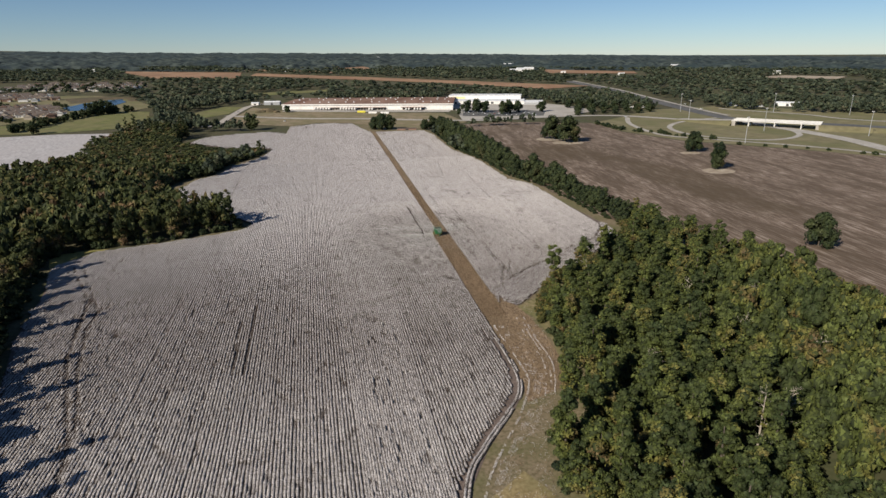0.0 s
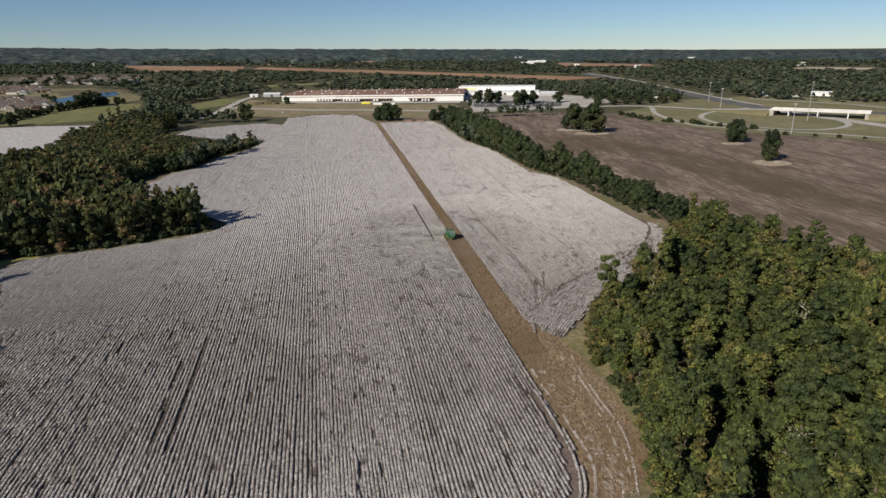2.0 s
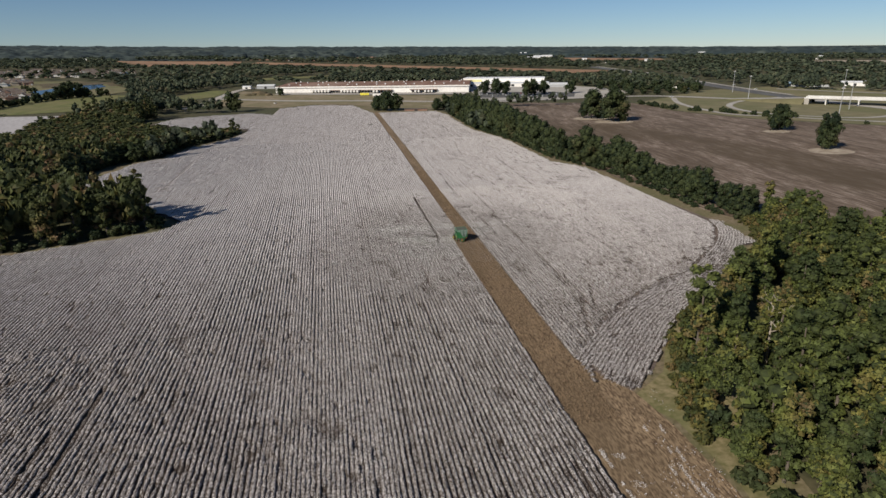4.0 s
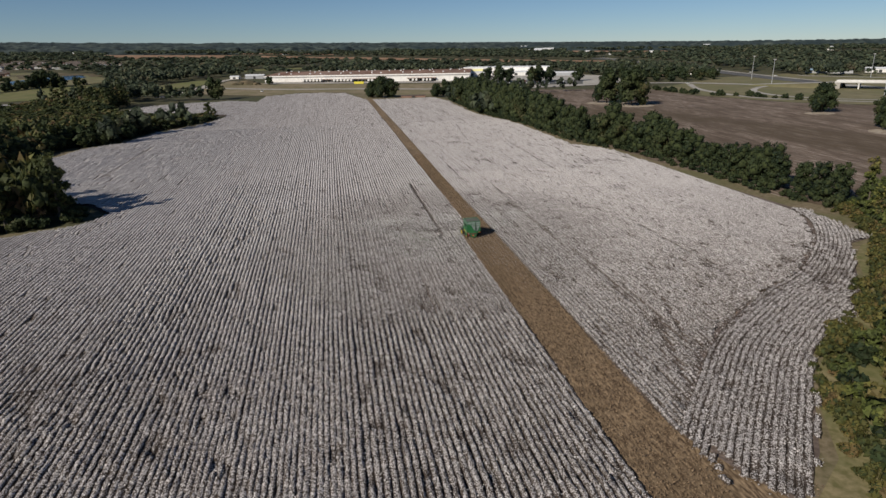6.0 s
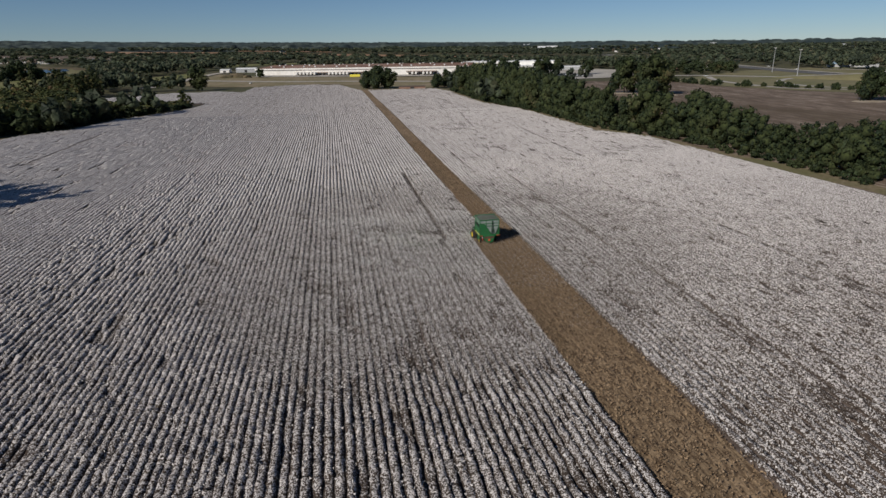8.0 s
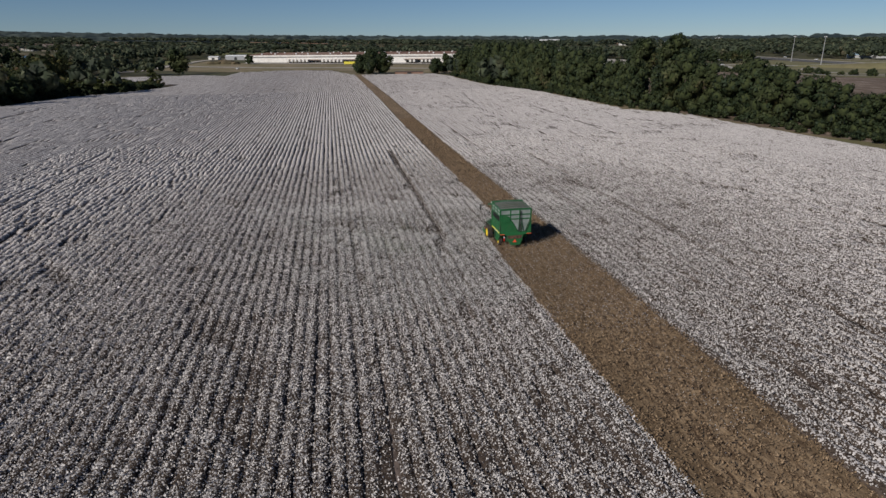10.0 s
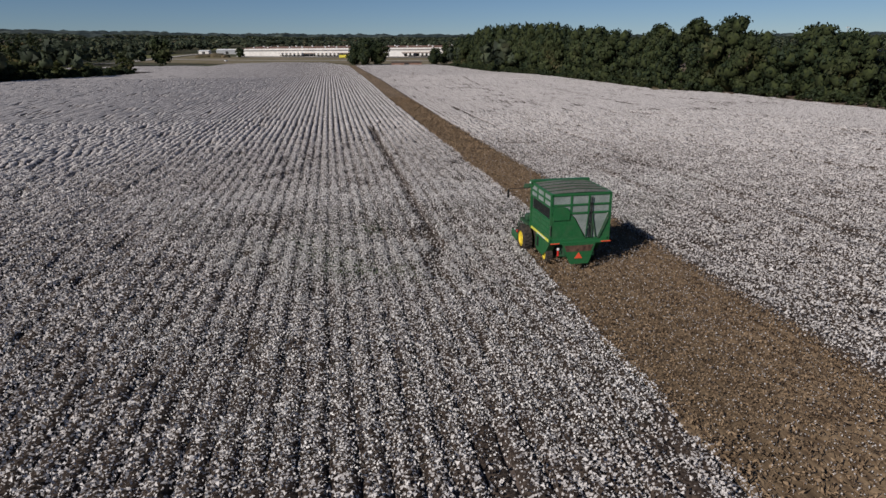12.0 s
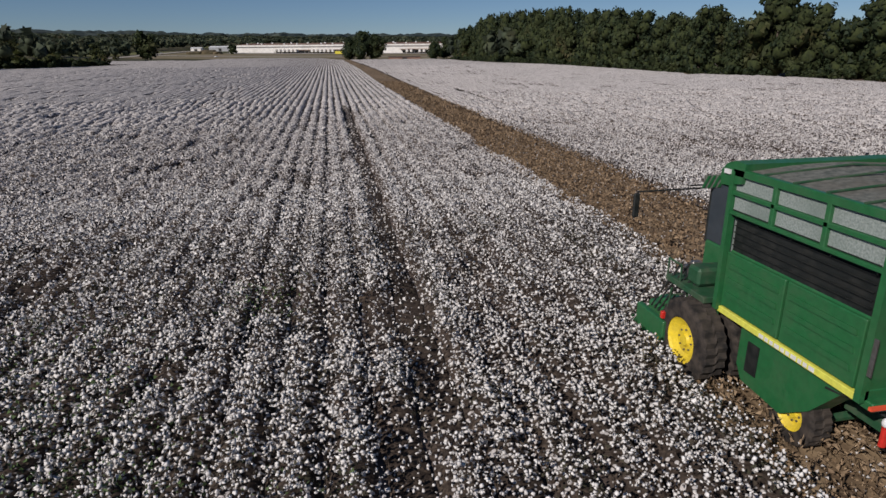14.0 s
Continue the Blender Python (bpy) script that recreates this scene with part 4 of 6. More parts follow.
def band(pts, width, n, seed, keep=0.45):
    """Places along a curved band, broken by noise."""
    r = np.random.default_rng(seed)
    line = smooth_line(pts, 1.0)
    d = np.gradient(line, axis=0)
    d /= np.linalg.norm(d, axis=1)[:, None]
    k = r.integers(0, len(line), n)
    p = line[k] + d[k] * r.uniform(-0.6, 0.6, n)[:, None] + np.stack([d[k, 1], -d[k, 0]], 1) * (r.uniform(-0.5, 0.5, n) * width)[:, None]
    p = p[vnoise(p[:, 0], p[:, 1], 2.6, seed) * 0.6 + vnoise(p[:, 0], p[:, 1], 0.8, seed + 1) * 0.4 > keep]
    return np.column_stack([p, lie(p[:, 0], p[:, 1]) + r.uniform(0.15, 0.6, len(p))])


EDGE_CURVE = [(59.7, 206.6), (59.7, 199.4), (60.1, 174.8), (58.8, 162.5), (50.5, 146.2), (40.3, 130.8), (33.1, 118.5), (27, 101.1), (23.9, 84.8)]
for off, w, n, keep, seed in ((0.4, 0.7, 7000, 0.44, 61), (3.2, 2.2, 7000, 0.52, 63), (5.6, 1.6, 3000, 0.56, 65)):
    P = band([(x + off * 0.85, y - off * 0.45) for x, y in EDGE_CURVE], w, n, seed, keep)
    strew("lint_scraps", P, sizes_for(len(P), 0.075), FOLD, FOLD_F, M_LINT, "torn white cotton left along the headland track", "cotton lint", False)
for off, keep in ((-1.0, 0.38), (0.3, 0.52), (2.0, 0.58)):
    P = band([(72.8 - off, 212), (71.6 - off, 200), (71.0 - off, 188), (70.8 - off, 176), (68 - off, 165), (64.0 - off, 155)], 0.5, 2200, 69 + int(off), keep)
    strew("lint_scraps", P, sizes_for(len(P), 0.075), FOLD, FOLD_F, M_LINT, "broken line of cotton left along the headland", "cotton lint", False)
EDGE_PATCH = [(98.1, 266.6), (130.6, 288.6), (154.7, 320.5), (142.5, 316.5), (120.2, 300.5), (102, 282.6)]
P = rough(EDGE_PATCH, 5000, 57)
strew("picked_stalks", P, sizes_for(len(P), 0.18), TWIG, TWIG_F, M_TWIG, "broken brown stalks along the wood", "cotton stalks", False)

# green weeds among the cotton
for x0, y0, n, w in ((45.6, 333.0, 900, 1.3), (47.4, 330.2, 700, 1.0), (44.0, 336.5, 500, 1.2), (48.8, 338.5, 300, 0.8), (50.2, 329.4, 260, 0.7)):
    q = np.column_stack([rng.normal(x0, w, n), rng.normal(y0, w, n)])
    P = np.column_stack([q, lie(q[:, 0], q[:, 1]) + rng.uniform(0.4, 1.0, n)])
    strew("green_weeds", P, sizes_for(n, 0.055), LEAFLET, np.array([[0, 1, 2]]), M_WEED, "low green weeds among the cotton plants", "weeds", False)


# ---- trees
ICO = bmesh.new()
bmesh.ops.create_icosphere(ICO, subdivisions=2, radius=1)
ICO80 = np.array([v.co[:] for v in ICO.verts])
ICO80_F = np.array([[v.index for v in f.verts] for f in ICO.faces])
ICO.free()
ICO = bmesh.new()
bmesh.ops.create_icosphere(ICO, subdivisions=1, radius=1)
ICO20 = np.array([v.co[:] for v in ICO.verts])
ICO20_F = np.array([[v.index for v in f.verts] for f in ICO.faces])
ICO.free()
CARD = np.array([[-0.62, -0.42, 0.0], [0.60, -0.34, 0.10], [0.05, 0.72, -0.06]])
CARD_F = np.array([[0, 1, 2]])


def lobes_of(r, height, width, first, count):
    """Lobes of a crown: places and radii, between first * height and the top."""
    out = []
    for k in range(count):
        f = (k + 0.5) / count
        z = height * (first + (0.93 - first) * f)
        reach = width * 0.5 * math.sqrt(max(0.06, 1 - ((f - 0.38) / 0.76) ** 2))
        a = k * 2.4 + r.uniform(-0.5, 0.5)
        q = r.uniform(0.2, 0.74) * reach
        rad = reach * r.uniform(0.36, 0.56)
        out.append((q * math.cos(a), q * math.sin(a), min(z, height - rad * 0.75), rad))
    return np.array(out)


def crown_arrays(r, lobes, cards, size, core=ICO80, core_f=ICO80_F, shrink=0.80):
    """Leaf clumps over every lobe, and the leafy core inside it that takes the painted shade."""
    V, F, base = [], [], 0
    for x, y, z, rad in lobes:
        v = core * (1 + 0.20 * r.uniform(-1, 1, (len(core), 1))) * rad * shrink * [1, 1, 0.85] + [x, y, z]
        V.append(v)
        F.append(core_f + base)
        base += len(v)
    nc = base
    area = lobes[:, 3] ** 2
    pick = r.choice(len(lobes), cards, p=area / area.sum())
    d = r.normal(size=(cards, 3))
    d[:, 2] = np.abs(d[:, 2]) * np.where(r.uniform(size=cards) < 0.75, 1, -0.7)
    d /= np.linalg.norm(d, axis=1)[:, None]
    L = lobes[pick]
    c = L[:, :3] + d * (L[:, 3] * r.uniform(0.78, 1.12, cards))[:, None] * [1, 1, 0.88]
    n = d + r.normal(0, 0.55, (cards, 3))
    n /= np.linalg.norm(n, axis=1)[:, None]
    u = np.cross(n, r.normal(size=(cards, 3)))
    u /= np.linalg.norm(u, axis=1)[:, None]
    w = np.cross(n, u)
    s = size * r.uniform(0.6, 1.35, cards)
    P = c[:, None] + s[:, None, None] * (CARD[None, :, :1] * u[:, None] + CARD[None, :, 1:2] * w[:, None] + CARD[None, :, 2:] * n[:, None])
    V.append(P.reshape(-1, 3))
    F2 = (CARD_F[None] + (np.arange(cards) * 3)[:, None, None]).reshape(-1, 3) + base
    return np.vstack(V), np.vstack(F), F2, nc


def crown_mesh(name, r, lobes, cards, size, leaf):
    V, F1, F2, _ = crown_arrays(r, lobes, cards, size, ICO20, ICO20_F)
    me = mesh_np(name, V, np.vstack([F1, F2]), leaf)
    # second slot: the cores get the painted shade colour
    me.materials.append(M_CROWNSHADE)
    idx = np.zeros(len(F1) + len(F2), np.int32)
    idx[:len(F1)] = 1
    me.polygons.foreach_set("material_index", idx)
    return me


def trunk_bmesh(r, height, girth, lobes, limbs=5):
    bm = bmesh.new()
    lean = (r.uniform(-0.3, 0.3), r.uniform(-0.3, 0.3))
    mid = (lean[0], lean[1], height * 0.42)
    rod(bm, (0, 0, -0.4), mid, girth, 7, girth * 0.7)
    rod(bm, mid, (lean[0] * 2, lean[1] * 2, height * 0.8), girth * 0.7, 6, girth * 0.25)
    for k in range(min(limbs, len(lobes))):
        x, y, z, rad = lobes[k]
        rod(bm, (lean[0] * 0.8, lean[1] * 0.8, max(height * 0.22, z - rad * 1.3)), (x, y, z), girth * 0.38, 5, girth * 0.12)
    return bm


def make_tree(name, seed, height, width, first, count, cards, size, leaf, label, bark=None):
    r = np.random.default_rng(seed)
    lobes = lobes_of(r, height, width, first, count)
    tree = tagged(new(name), label, "tree")
    part("trunk", trunk_bmesh(r, height, 0.11 + height * 0.012, lobes), bark or M_BARK, tree)
    part("crown", crown_mesh("crown", r, lobes, cards, size, leaf), leaf, tree)
    return tree


PLANTED = {}


def plant(kind, x, y, scale, turn, group="", wide=1.0):
    """The first of a kind is set in place, the rest are copies of it."""
    proto = KINDS[kind]
    m = pose(x, y, float(lie(x, y)), 0, 0, turn) @ Matrix.Diagonal((scale * wide, scale * wide, scale, 1))
    if kind not in PLANTED:
        PLANTED[kind] = True
        proto.matrix_basis = m
        ob = proto
    else:
        ob = copy_thing(proto, m)
        ob.matrix_basis = m
    if group:
        ob["group"] = group
    return ob


def spots(poly, gap, seed, jitter=0.42):
    """Places on an uneven grid inside an outline."""
    r = np.random.default_rng(seed)
    xs, ys = [p[0] for p in poly], [p[1] for p in poly]
    gx, gy = np.meshgrid(np.arange(min(xs), max(xs), gap), np.arange(min(ys), max(ys), gap * 0.87))
    gx = gx + (np.arange(gx.shape[0]) % 2)[:, None] * gap * 0.5
    p = np.column_stack([gx.ravel(), gy.ravel()]) + r.uniform(-jitter, jitter, (gx.size, 2)) * gap
    return p[inside(p[:, 0], p[:, 1], poly)]


KINDS = {
    "yard_tree": make_tree("yard_tree", 43, 14.0, 13.0, 0.10, 8, 420, 1.5, M_LEAFHEDGE, "dark green tree about the yards and houses"),
    "wood_a": make_tree("tree", 11, 17.0, 9.6, 0.20, 16, 1300, 0.62, M_LEAF, "green broadleaf tree of the dense wood"),
    "wood_b": make_tree("tree", 12, 19.5, 8.2, 0.16, 17, 1300, 0.60, M_LEAF, "tall green broadleaf tree of the dense wood"),
    "wood_c": make_tree("tree", 13, 14.5, 11.0, 0.20, 15, 1300, 0.64, M_LEAF, "spreading green broadleaf tree turning brown"),
    "wood_d": make_tree("tree", 14, 21.5, 6.4, 0.10, 18, 1300, 0.58, M_LEAF, "slender green broadleaf tree of the dense wood"),
    "dark_a": make_tree("edge_tree", 21, 20.5, 8.6, 0.10, 11, 720, 0.86, M_LEAFDARK, "dark green broadleaf tree at the wood's edge"),
    "dark_b": make_tree("edge_tree", 22, 17.5, 9.6, 0.08, 10, 720, 0.86, M_LEAFDARK, "dark green leafy tree at the wood's edge"),
    "dark_c": make_tree("edge_tree", 23, 24.0, 6.4, 0.06, 13, 720, 0.80, M_LEAFDARK, "tall narrow olive green tree at the wood's edge"),
    "hedge_a": make_tree("hedgerow_tree", 31, 16.0, 13.5, 0.05, 17, 1000, 0.80, M_LEAFHEDGE, "bushy green tree of the hedgerow"),
    "hedge_b": make_tree("hedgerow_tree", 32, 18.0, 12.5, 0.06, 17, 1000, 0.80, M_LEAFHEDGE, "bushy dark green tree of the hedgerow"),
    "lone_a": make_tree("field_tree", 41, 14.0, 15.0, 0.10, 12, 1500, 0.85, M_LEAFHEDGE, "round dark green tree alone in the bare field"),
    "lone_b": make_tree("field_tree", 42, 17.0, 12.0, 0.10, 12, 1500, 0.85, M_LEAFHEDGE, "tall dark green tree alone in the bare field"),
}


def edge_distance(p, line):
    best = np.full(len(p), 1e9)
    for (x0, y0), (x1, y1) in zip(line[:-1], line[1:]):
        dx, dy = x1 - x0, y1 - y0
        s = np.clip(((p[:, 0] - x0) * dx + (p[:, 1] - y0) * dy) / (dx * dx + dy * dy), 0, 1)
        best = np.minimum(best, np.hypot(p[:, 0] - x0 - s * dx, p[:, 1] - y0 - s * dy))
    return best


WOOD_SPOTS = spots(WOOD_R, 7.8, 5)
WOOD_SPOTS = WOOD_SPOTS[~inside(WOOD_SPOTS[:, 0] - 3.0, WOOD_SPOTS[:, 1] + 3.0, FIELD)]
rw = np.random.default_rng(50)
order = np.argsort(edge_distance(WOOD_SPOTS, WOOD_R[:11]))
for x, y in WOOD_SPOTS[order[:300]]:
    plant(["wood_a", "wood_b", "wood_c", "wood_d"][rw.integers(4)], x, y, rw.uniform(0.55, 1.18), rw.uniform(0, 360), "trees of the near wood")
# half-bare trees that stand out of the wood with pale limbs
def make_bare(name, seed, height, label):
    r = np.random.default_rng(seed)
    lobes = lobes_of(r, height, 8.0, 0.35, 9)
    lobes[:, 3] *= 0.62
    tree = tagged(new(name), label, "tree")
    bm = trunk_bmesh(r, height, 0.30, lobes, 9)
    for x, y, z, rad in lobes:
        for k in range(5):
            d = Vector(r.normal(size=3)).normalized() * rad * 1.7
            rod(bm, (x * 0.7, y * 0.7, z - 0.6), (x + d.x, y + d.y, z + abs(d.z)), 0.085, 4, 0.03)
    part("trunk", bm, M_PALEBARK, tree)
    V, F1, F2, nc = crown_arrays(r, lobes, 300, 0.55)
    part("crown", mesh_np("crown", V[nc:], F2 - nc, M_LEAF), M_LEAF, tree)
    return tree


KINDS["bare_a"] = make_bare("half_bare_tree", 15, 18.5, "half-bare tree with pale limbs and thin leaves")
KINDS["bare_b"] = make_bare("half_bare_tree", 16, 16.5, "tall half-bare tree with pale branching limbs")
for k, (x, y) in enumerate(((136.1, 163.6), (151.5, 147.2), (108.4, 118.5), (97.1, 105.2), (116.6, 119.5), (93, 148.2), (137.1, 198.4), (123.8, 139), (106.4, 226), (163.8, 193.2))):
    plant(("bare_a", "bare_b")[k % 2], x, y, 0.95 + 0.05 * (k % 3), 70 * k, "half-bare trees of the near wood")
WOOD_DEEP = WOOD_SPOTS[order[300:]]

# scrub along the wood's foot
def make_bush(name, seed, height, width, cards, size, leaf, label):
    r = np.random.default_rng(seed)
    lobes = lobes_of(r, height, width, 0.10, 6)
    bush = tagged(new(name), label, "bush")
    part("stem", trunk_bmesh(r, height, 0.06, lobes, 4), M_BARK, bush)
    part("crown", crown_mesh("crown", r, lobes, cards, size, leaf), leaf, bush)
    return bush


KINDS["bush"] = make_bush("bush", 61, 4.2, 5.0, 230, 0.6, M_LEAF, "low green bush at the foot of the trees")
KINDS["brush"] = make_bush("brush", 63, 2.6, 4.8, 200, 0.5, M_BRUSH, "low olive brown brush beside the cotton")
KINDS["shrub"] = make_bush("shrub", 62, 3.0, 4.4, 220, 0.55, M_LEAFHEDGE, "low dark green shrub by the field")


def along(pts, gap, seed, wander):
    r = np.random.default_rng(seed)
    line = smooth_line(pts, 2.0)
    d = np.concatenate([[0], np.cumsum(np.linalg.norm(np.diff(line, axis=0), axis=1))])
    s = np.arange(0, d[-1], gap) + r.uniform(-0.3, 0.3, len(np.arange(0, d[-1], gap))) * gap
    return np.column_stack([np.interp(s, d, line[:, 0]), np.interp(s, d, line[:, 1])]) + r.normal(0, wander, (len(s), 2))


for x, y in along(WOOD_R[:11], 4.6, 70, 1.0):
    plant("bush" if rw.uniform() < 0.6 else "shrub", x + 0.5, y, rw.uniform(0.7, 1.25), rw.uniform(0, 360), "bushes at the wood's foot")

MARGIN = [(180.1, 333.5), (159.1, 296.6), (116.5, 262.6), (97.1, 246.5), (85.9, 226), (78.7, 207.6)]
for off, gap, seed in ((1.5, 3.0, 73), (0.0, 3.4, 74)):
    for x, y in along([(p[0] + off * 0.75, p[1] - off * 0.45) for p in MARGIN], gap, seed, 1.3):
        plant("brush", x, y, rw.uniform(0.5, 1.15), rw.uniform(0, 360), "low brush along the wood")

# the dark wood: its edge tree by tree, its depth as one stand
EDGE_L = WOOD_L[:27]
rl = np.random.default_rng(80)
for n, (x, y) in enumerate(along(EDGE_L, 6.4, 81, 1.6)):
    small = 425 < y < 800 or (y < 300 and n % 3)
    if small:
        plant("shrub", x - 2.0, y, rl.uniform(0.9, 1.5) if 610 < y < 760 else rl.uniform(2.6, 4.4) if 400 < y < 611 else rl.uniform(1.5, 2.6), rl.uniform(0, 360), "bushes at the dark wood's foot")
        continue
    plant(["dark_a", "dark_b", "dark_c", "dark_c"][rl.integers(4)], x - 2.5, y, (rl.uniform(0.13, 0.22) if 600 < y < 760 else rl.uniform(0.22, 0.40)) if small else rl.uniform(0.7, 1.2), rl.uniform(0, 360), "trees at the dark wood's edge", 1.2 if small else 1.0)
for x, y in along(EDGE_L[:24], 6.5, 84, 1.2):
    plant("shrub", x + 1.5, y - 0.5, rl.uniform(0.7, 1.6), rl.uniform(0, 360), "bushes at the dark wood's foot")


def stand_of_trees(name, places, heights, widths, seed, cards, size, leaf, label, core=ICO20, core_f=ICO20_F, nlobes=4, variants=6, first=0.45, shade=1):
    """Many trees joined as one stand."""
    r = np.random.default_rng(seed)
    temps = []
    for k in range(variants):
        lobes = lobes_of(r, 1.0, 1.0, first, nlobes)
        V, F1, F2, _ = crown_arrays(r, lobes, cards, size, core, core_f, 0.9)
        temps.append((V, np.vstack([F1, F2]), len(F1)))
    VV, FF, II, base = [], [], [], 0
    kind = r.integers(0, variants, len(places))
    for k in range(variants):
        sel = np.where(kind == k)[0]
        if not len(sel):
            continue
        V, F, nc = temps[k]
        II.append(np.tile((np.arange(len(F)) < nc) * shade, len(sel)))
        a = r.uniform(0, 6.28, len(sel))
        ca, sa = np.cos(a), np.sin(a)
        w, h = widths[sel], heights[sel]
        x = (V[None, :, 0] * ca[:, None] - V[None, :, 1] * sa[:, None]) * w[:, None] + places[sel, 0][:, None]
        y = (V[None, :, 0] * sa[:, None] + V[None, :, 1] * ca[:, None]) * w[:, None] + places[sel, 1][:, None]
        z = V[None, :, 2] * h[:, None] + lie(places[sel, 0], places[sel, 1])[:, None]
        VV.append(np.stack([x, y, z], 2).reshape(-1, 3))
        FF.append((F[None] + (np.arange(len(sel)) * len(V))[:, None, None]).reshape(-1, 3) + base)
        base += len(sel) * len(V)
    me = mesh_np(name, np.vstack(VV), np.vstack(FF), leaf)
    # cores take the painted shade colour where shade is 1
    me.materials.append(M_CROWNSHADE)
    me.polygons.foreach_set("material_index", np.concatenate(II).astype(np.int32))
    return tagged(part(name, me, leaf), label, "trees", kind="stuff")


stand_of_trees("deep_wood", WOOD_DEEP, rw.uniform(10.5, 19.5, len(WOOD_DEEP)), rw.uniform(8, 12.5, len(WOOD_DEEP)), 51, 420, 0.076, M_LEAF, "green treetops of the dense broadleaf wood", ICO20, ICO20_F, 6, 8, 0.3)
S = spots(WOOD_L, 9.6, 82)
S = S[(S[:, 1] > 95) & (S[:, 0] > -310)]
S = S[(S[:, 1] > 310) | (edge_distance(S, EDGE_L) > 9)]
hh = np.interp(S[:, 1] + 0.25 * (S[:, 0] + 100), [360, 430, 560, 640, 690, 800], [18, 15, 12.5, 6.5, 3.4, 8]) * rl.uniform(0.75, 1.2, len(S))
stand_of_trees("dark_wood", S, hh, rl.uniform(10, 13, len(S)), 83, 64, 0.18, M_LEAFDARK, "dark green dense broadleaf wood beside the cotton", ICO20, ICO20_F, 4, 8, 0.35)

# hedgerow between the cotton and the bare field
HEDGE = [(150, 812), (147, 740), (146, 665), (153.1, 600.3), (157.5, 567.6), (157.8, 504.7), (164.5, 475.7), (173.1, 446.2), (175.3, 395.8), (177.1, 354.9), (182.2, 330.5)]


def hedge_height(y):
    """Height of the hedgerow's trees along it, in metres."""
    return np.interp(y, [338, 355, 371, 390, 407, 420, 437, 447, 454, 461, 469, 478, 482, 491, 500, 512, 522, 542, 570, 594, 618, 656, 723, 810],
                     [16.5, 12, 16.5, 13.5, 13.5, 17.5, 19.0, 21.5, 15.5, 19.5, 25, 21.5, 13, 19.5, 16.5, 19.5, 15.5, 23.5, 23.5, 26.5, 24, 26.5, 24.5, 21])


for x, y in along(HEDGE, 7.6, 90, 1.2):
    h = hedge_height(y) * rl.uniform(0.84, 1.08)
    k = rl.integers(2)
    plant(("hedge_a", "hedge_b")[k], x + 3, y, h / (16.0, 18.0)[k], rl.uniform(0, 360), "hedgerow trees", rl.uniform(0.74, 0.98) * (19 / h) ** 0.4)
for x, y in along([(p[0] + 8, p[1]) for p in HEDGE], 9.0, 91, 2.0):
    plant(("hedge_a", "hedge_b")[rl.integers(2)], x + 3, y, hedge_height(y) / 17 * rl.uniform(0.4, 0.72), rl.uniform(0, 360), "hedgerow trees", 0.9)
for x, y in along([(p[0] - 4, p[1]) for p in HEDGE], 5.5, 92, 0.8):
    plant("shrub", x, y, rl.uniform(0.6, 1.2), rl.uniform(0, 360), "bushes of the hedgerow")

# trees alone in the bare field and about the yard
for kind, x, y, s, w in (("lone_a", 281, 672, 2.15, 0.92), ("lone_a", 272, 702, 2.0, 0.9), ("lone_a", 380.3, 571.4, 1.5, 0.95), ("lone_b", 345.5, 479.6, 1.5, 0.8), ("lone_a", 259.8, 266.6, 1.35, 0.85), ("lone_b", 351.1, 491.3, 1.1, 0.8),
                      ("lone_a", 80, 852, 1.6, 1.0), ("lone_b", 91, 850, 1.25, 1.0), ("lone_a", 70, 858, 1.25, 1.0), ("yard_tree", -100, 892, 1.7, 1.0), ("dark_b", -72, 690, 0.75, 1.1), ("dark_b", -66, 684, 0.5, 1.2), ("dark_a", -150, 935, 0.6, 1.1), ("dark_b", -135, 925, 0.55, 1.2),
                      ("lone_a", 138, 838, 1.0, 1.0), ("lone_b", 150, 850, 1.1, 1.0), ("yard_tree", -236, 915, 1.0, 1.1), ("yard_tree", -384, 908, 1.25, 1.0), ("yard_tree", 246, 1040, 1.5, 1.0), ("yard_tree", 262, 1034, 1.7, 1.0), ("yard_tree", 275, 1030, 1.4, 1.1), ("yard_tree", 297, 992, 1.6, 0.9), ("yard_tree", 310, 1000, 1.7, 0.85), ("yard_tree", 330, 1015, 1.5, 0.85), ("yard_tree", 372, 1010, 1.4, 1.0), ("yard_tree", 225, 1010, 0.8, 0.9), ("yard_tree", -377, 1116, 1.4, 1.0), ("yard_tree", -368, 1128, 1.8, 1.0), ("yard_tree", -361, 1150, 1.5, 1.0), ("yard_tree", -352, 1142, 1.1, 1.2), *[("yard_tree", -690 + (k * 83) % 240, 1560 + (k * 131) % 220, 0.6 + 0.08 * (k % 5), 1.3) for k in range(28)], ("yard_tree", -62, 1114, 0.85, 1.2), *[("yard_tree", 408 + (k * 61) % 150 + 0.25 * ((k * 97) % 230), 940 + (k * 97) % 230, 0.75 + 0.07 * (k % 7), 1.05) for k in range(64) if not (495 < 408 + (k * 61) % 150 + 0.25 * ((k * 97) % 230) < 580 and 1010 < 940 + (k * 97) % 230 < 1055)], *[("yard_tree", -640 + (k * 137) % 230, 1020 + (k * 211) % 420, 0.45 + 0.05 * (k % 6), 1.0) for k in range(34)]):
    plant(kind, x, y, s, 37 * x, "scattered field trees", w)
for x, y in along([(395, 842), (398, 760), (430, 690), (455, 640)], 9, 95, 3.0):
    plant("shrub", x, y, rl.uniform(1.0, 2.2), rl.uniform(0, 360), "roadside bushes")
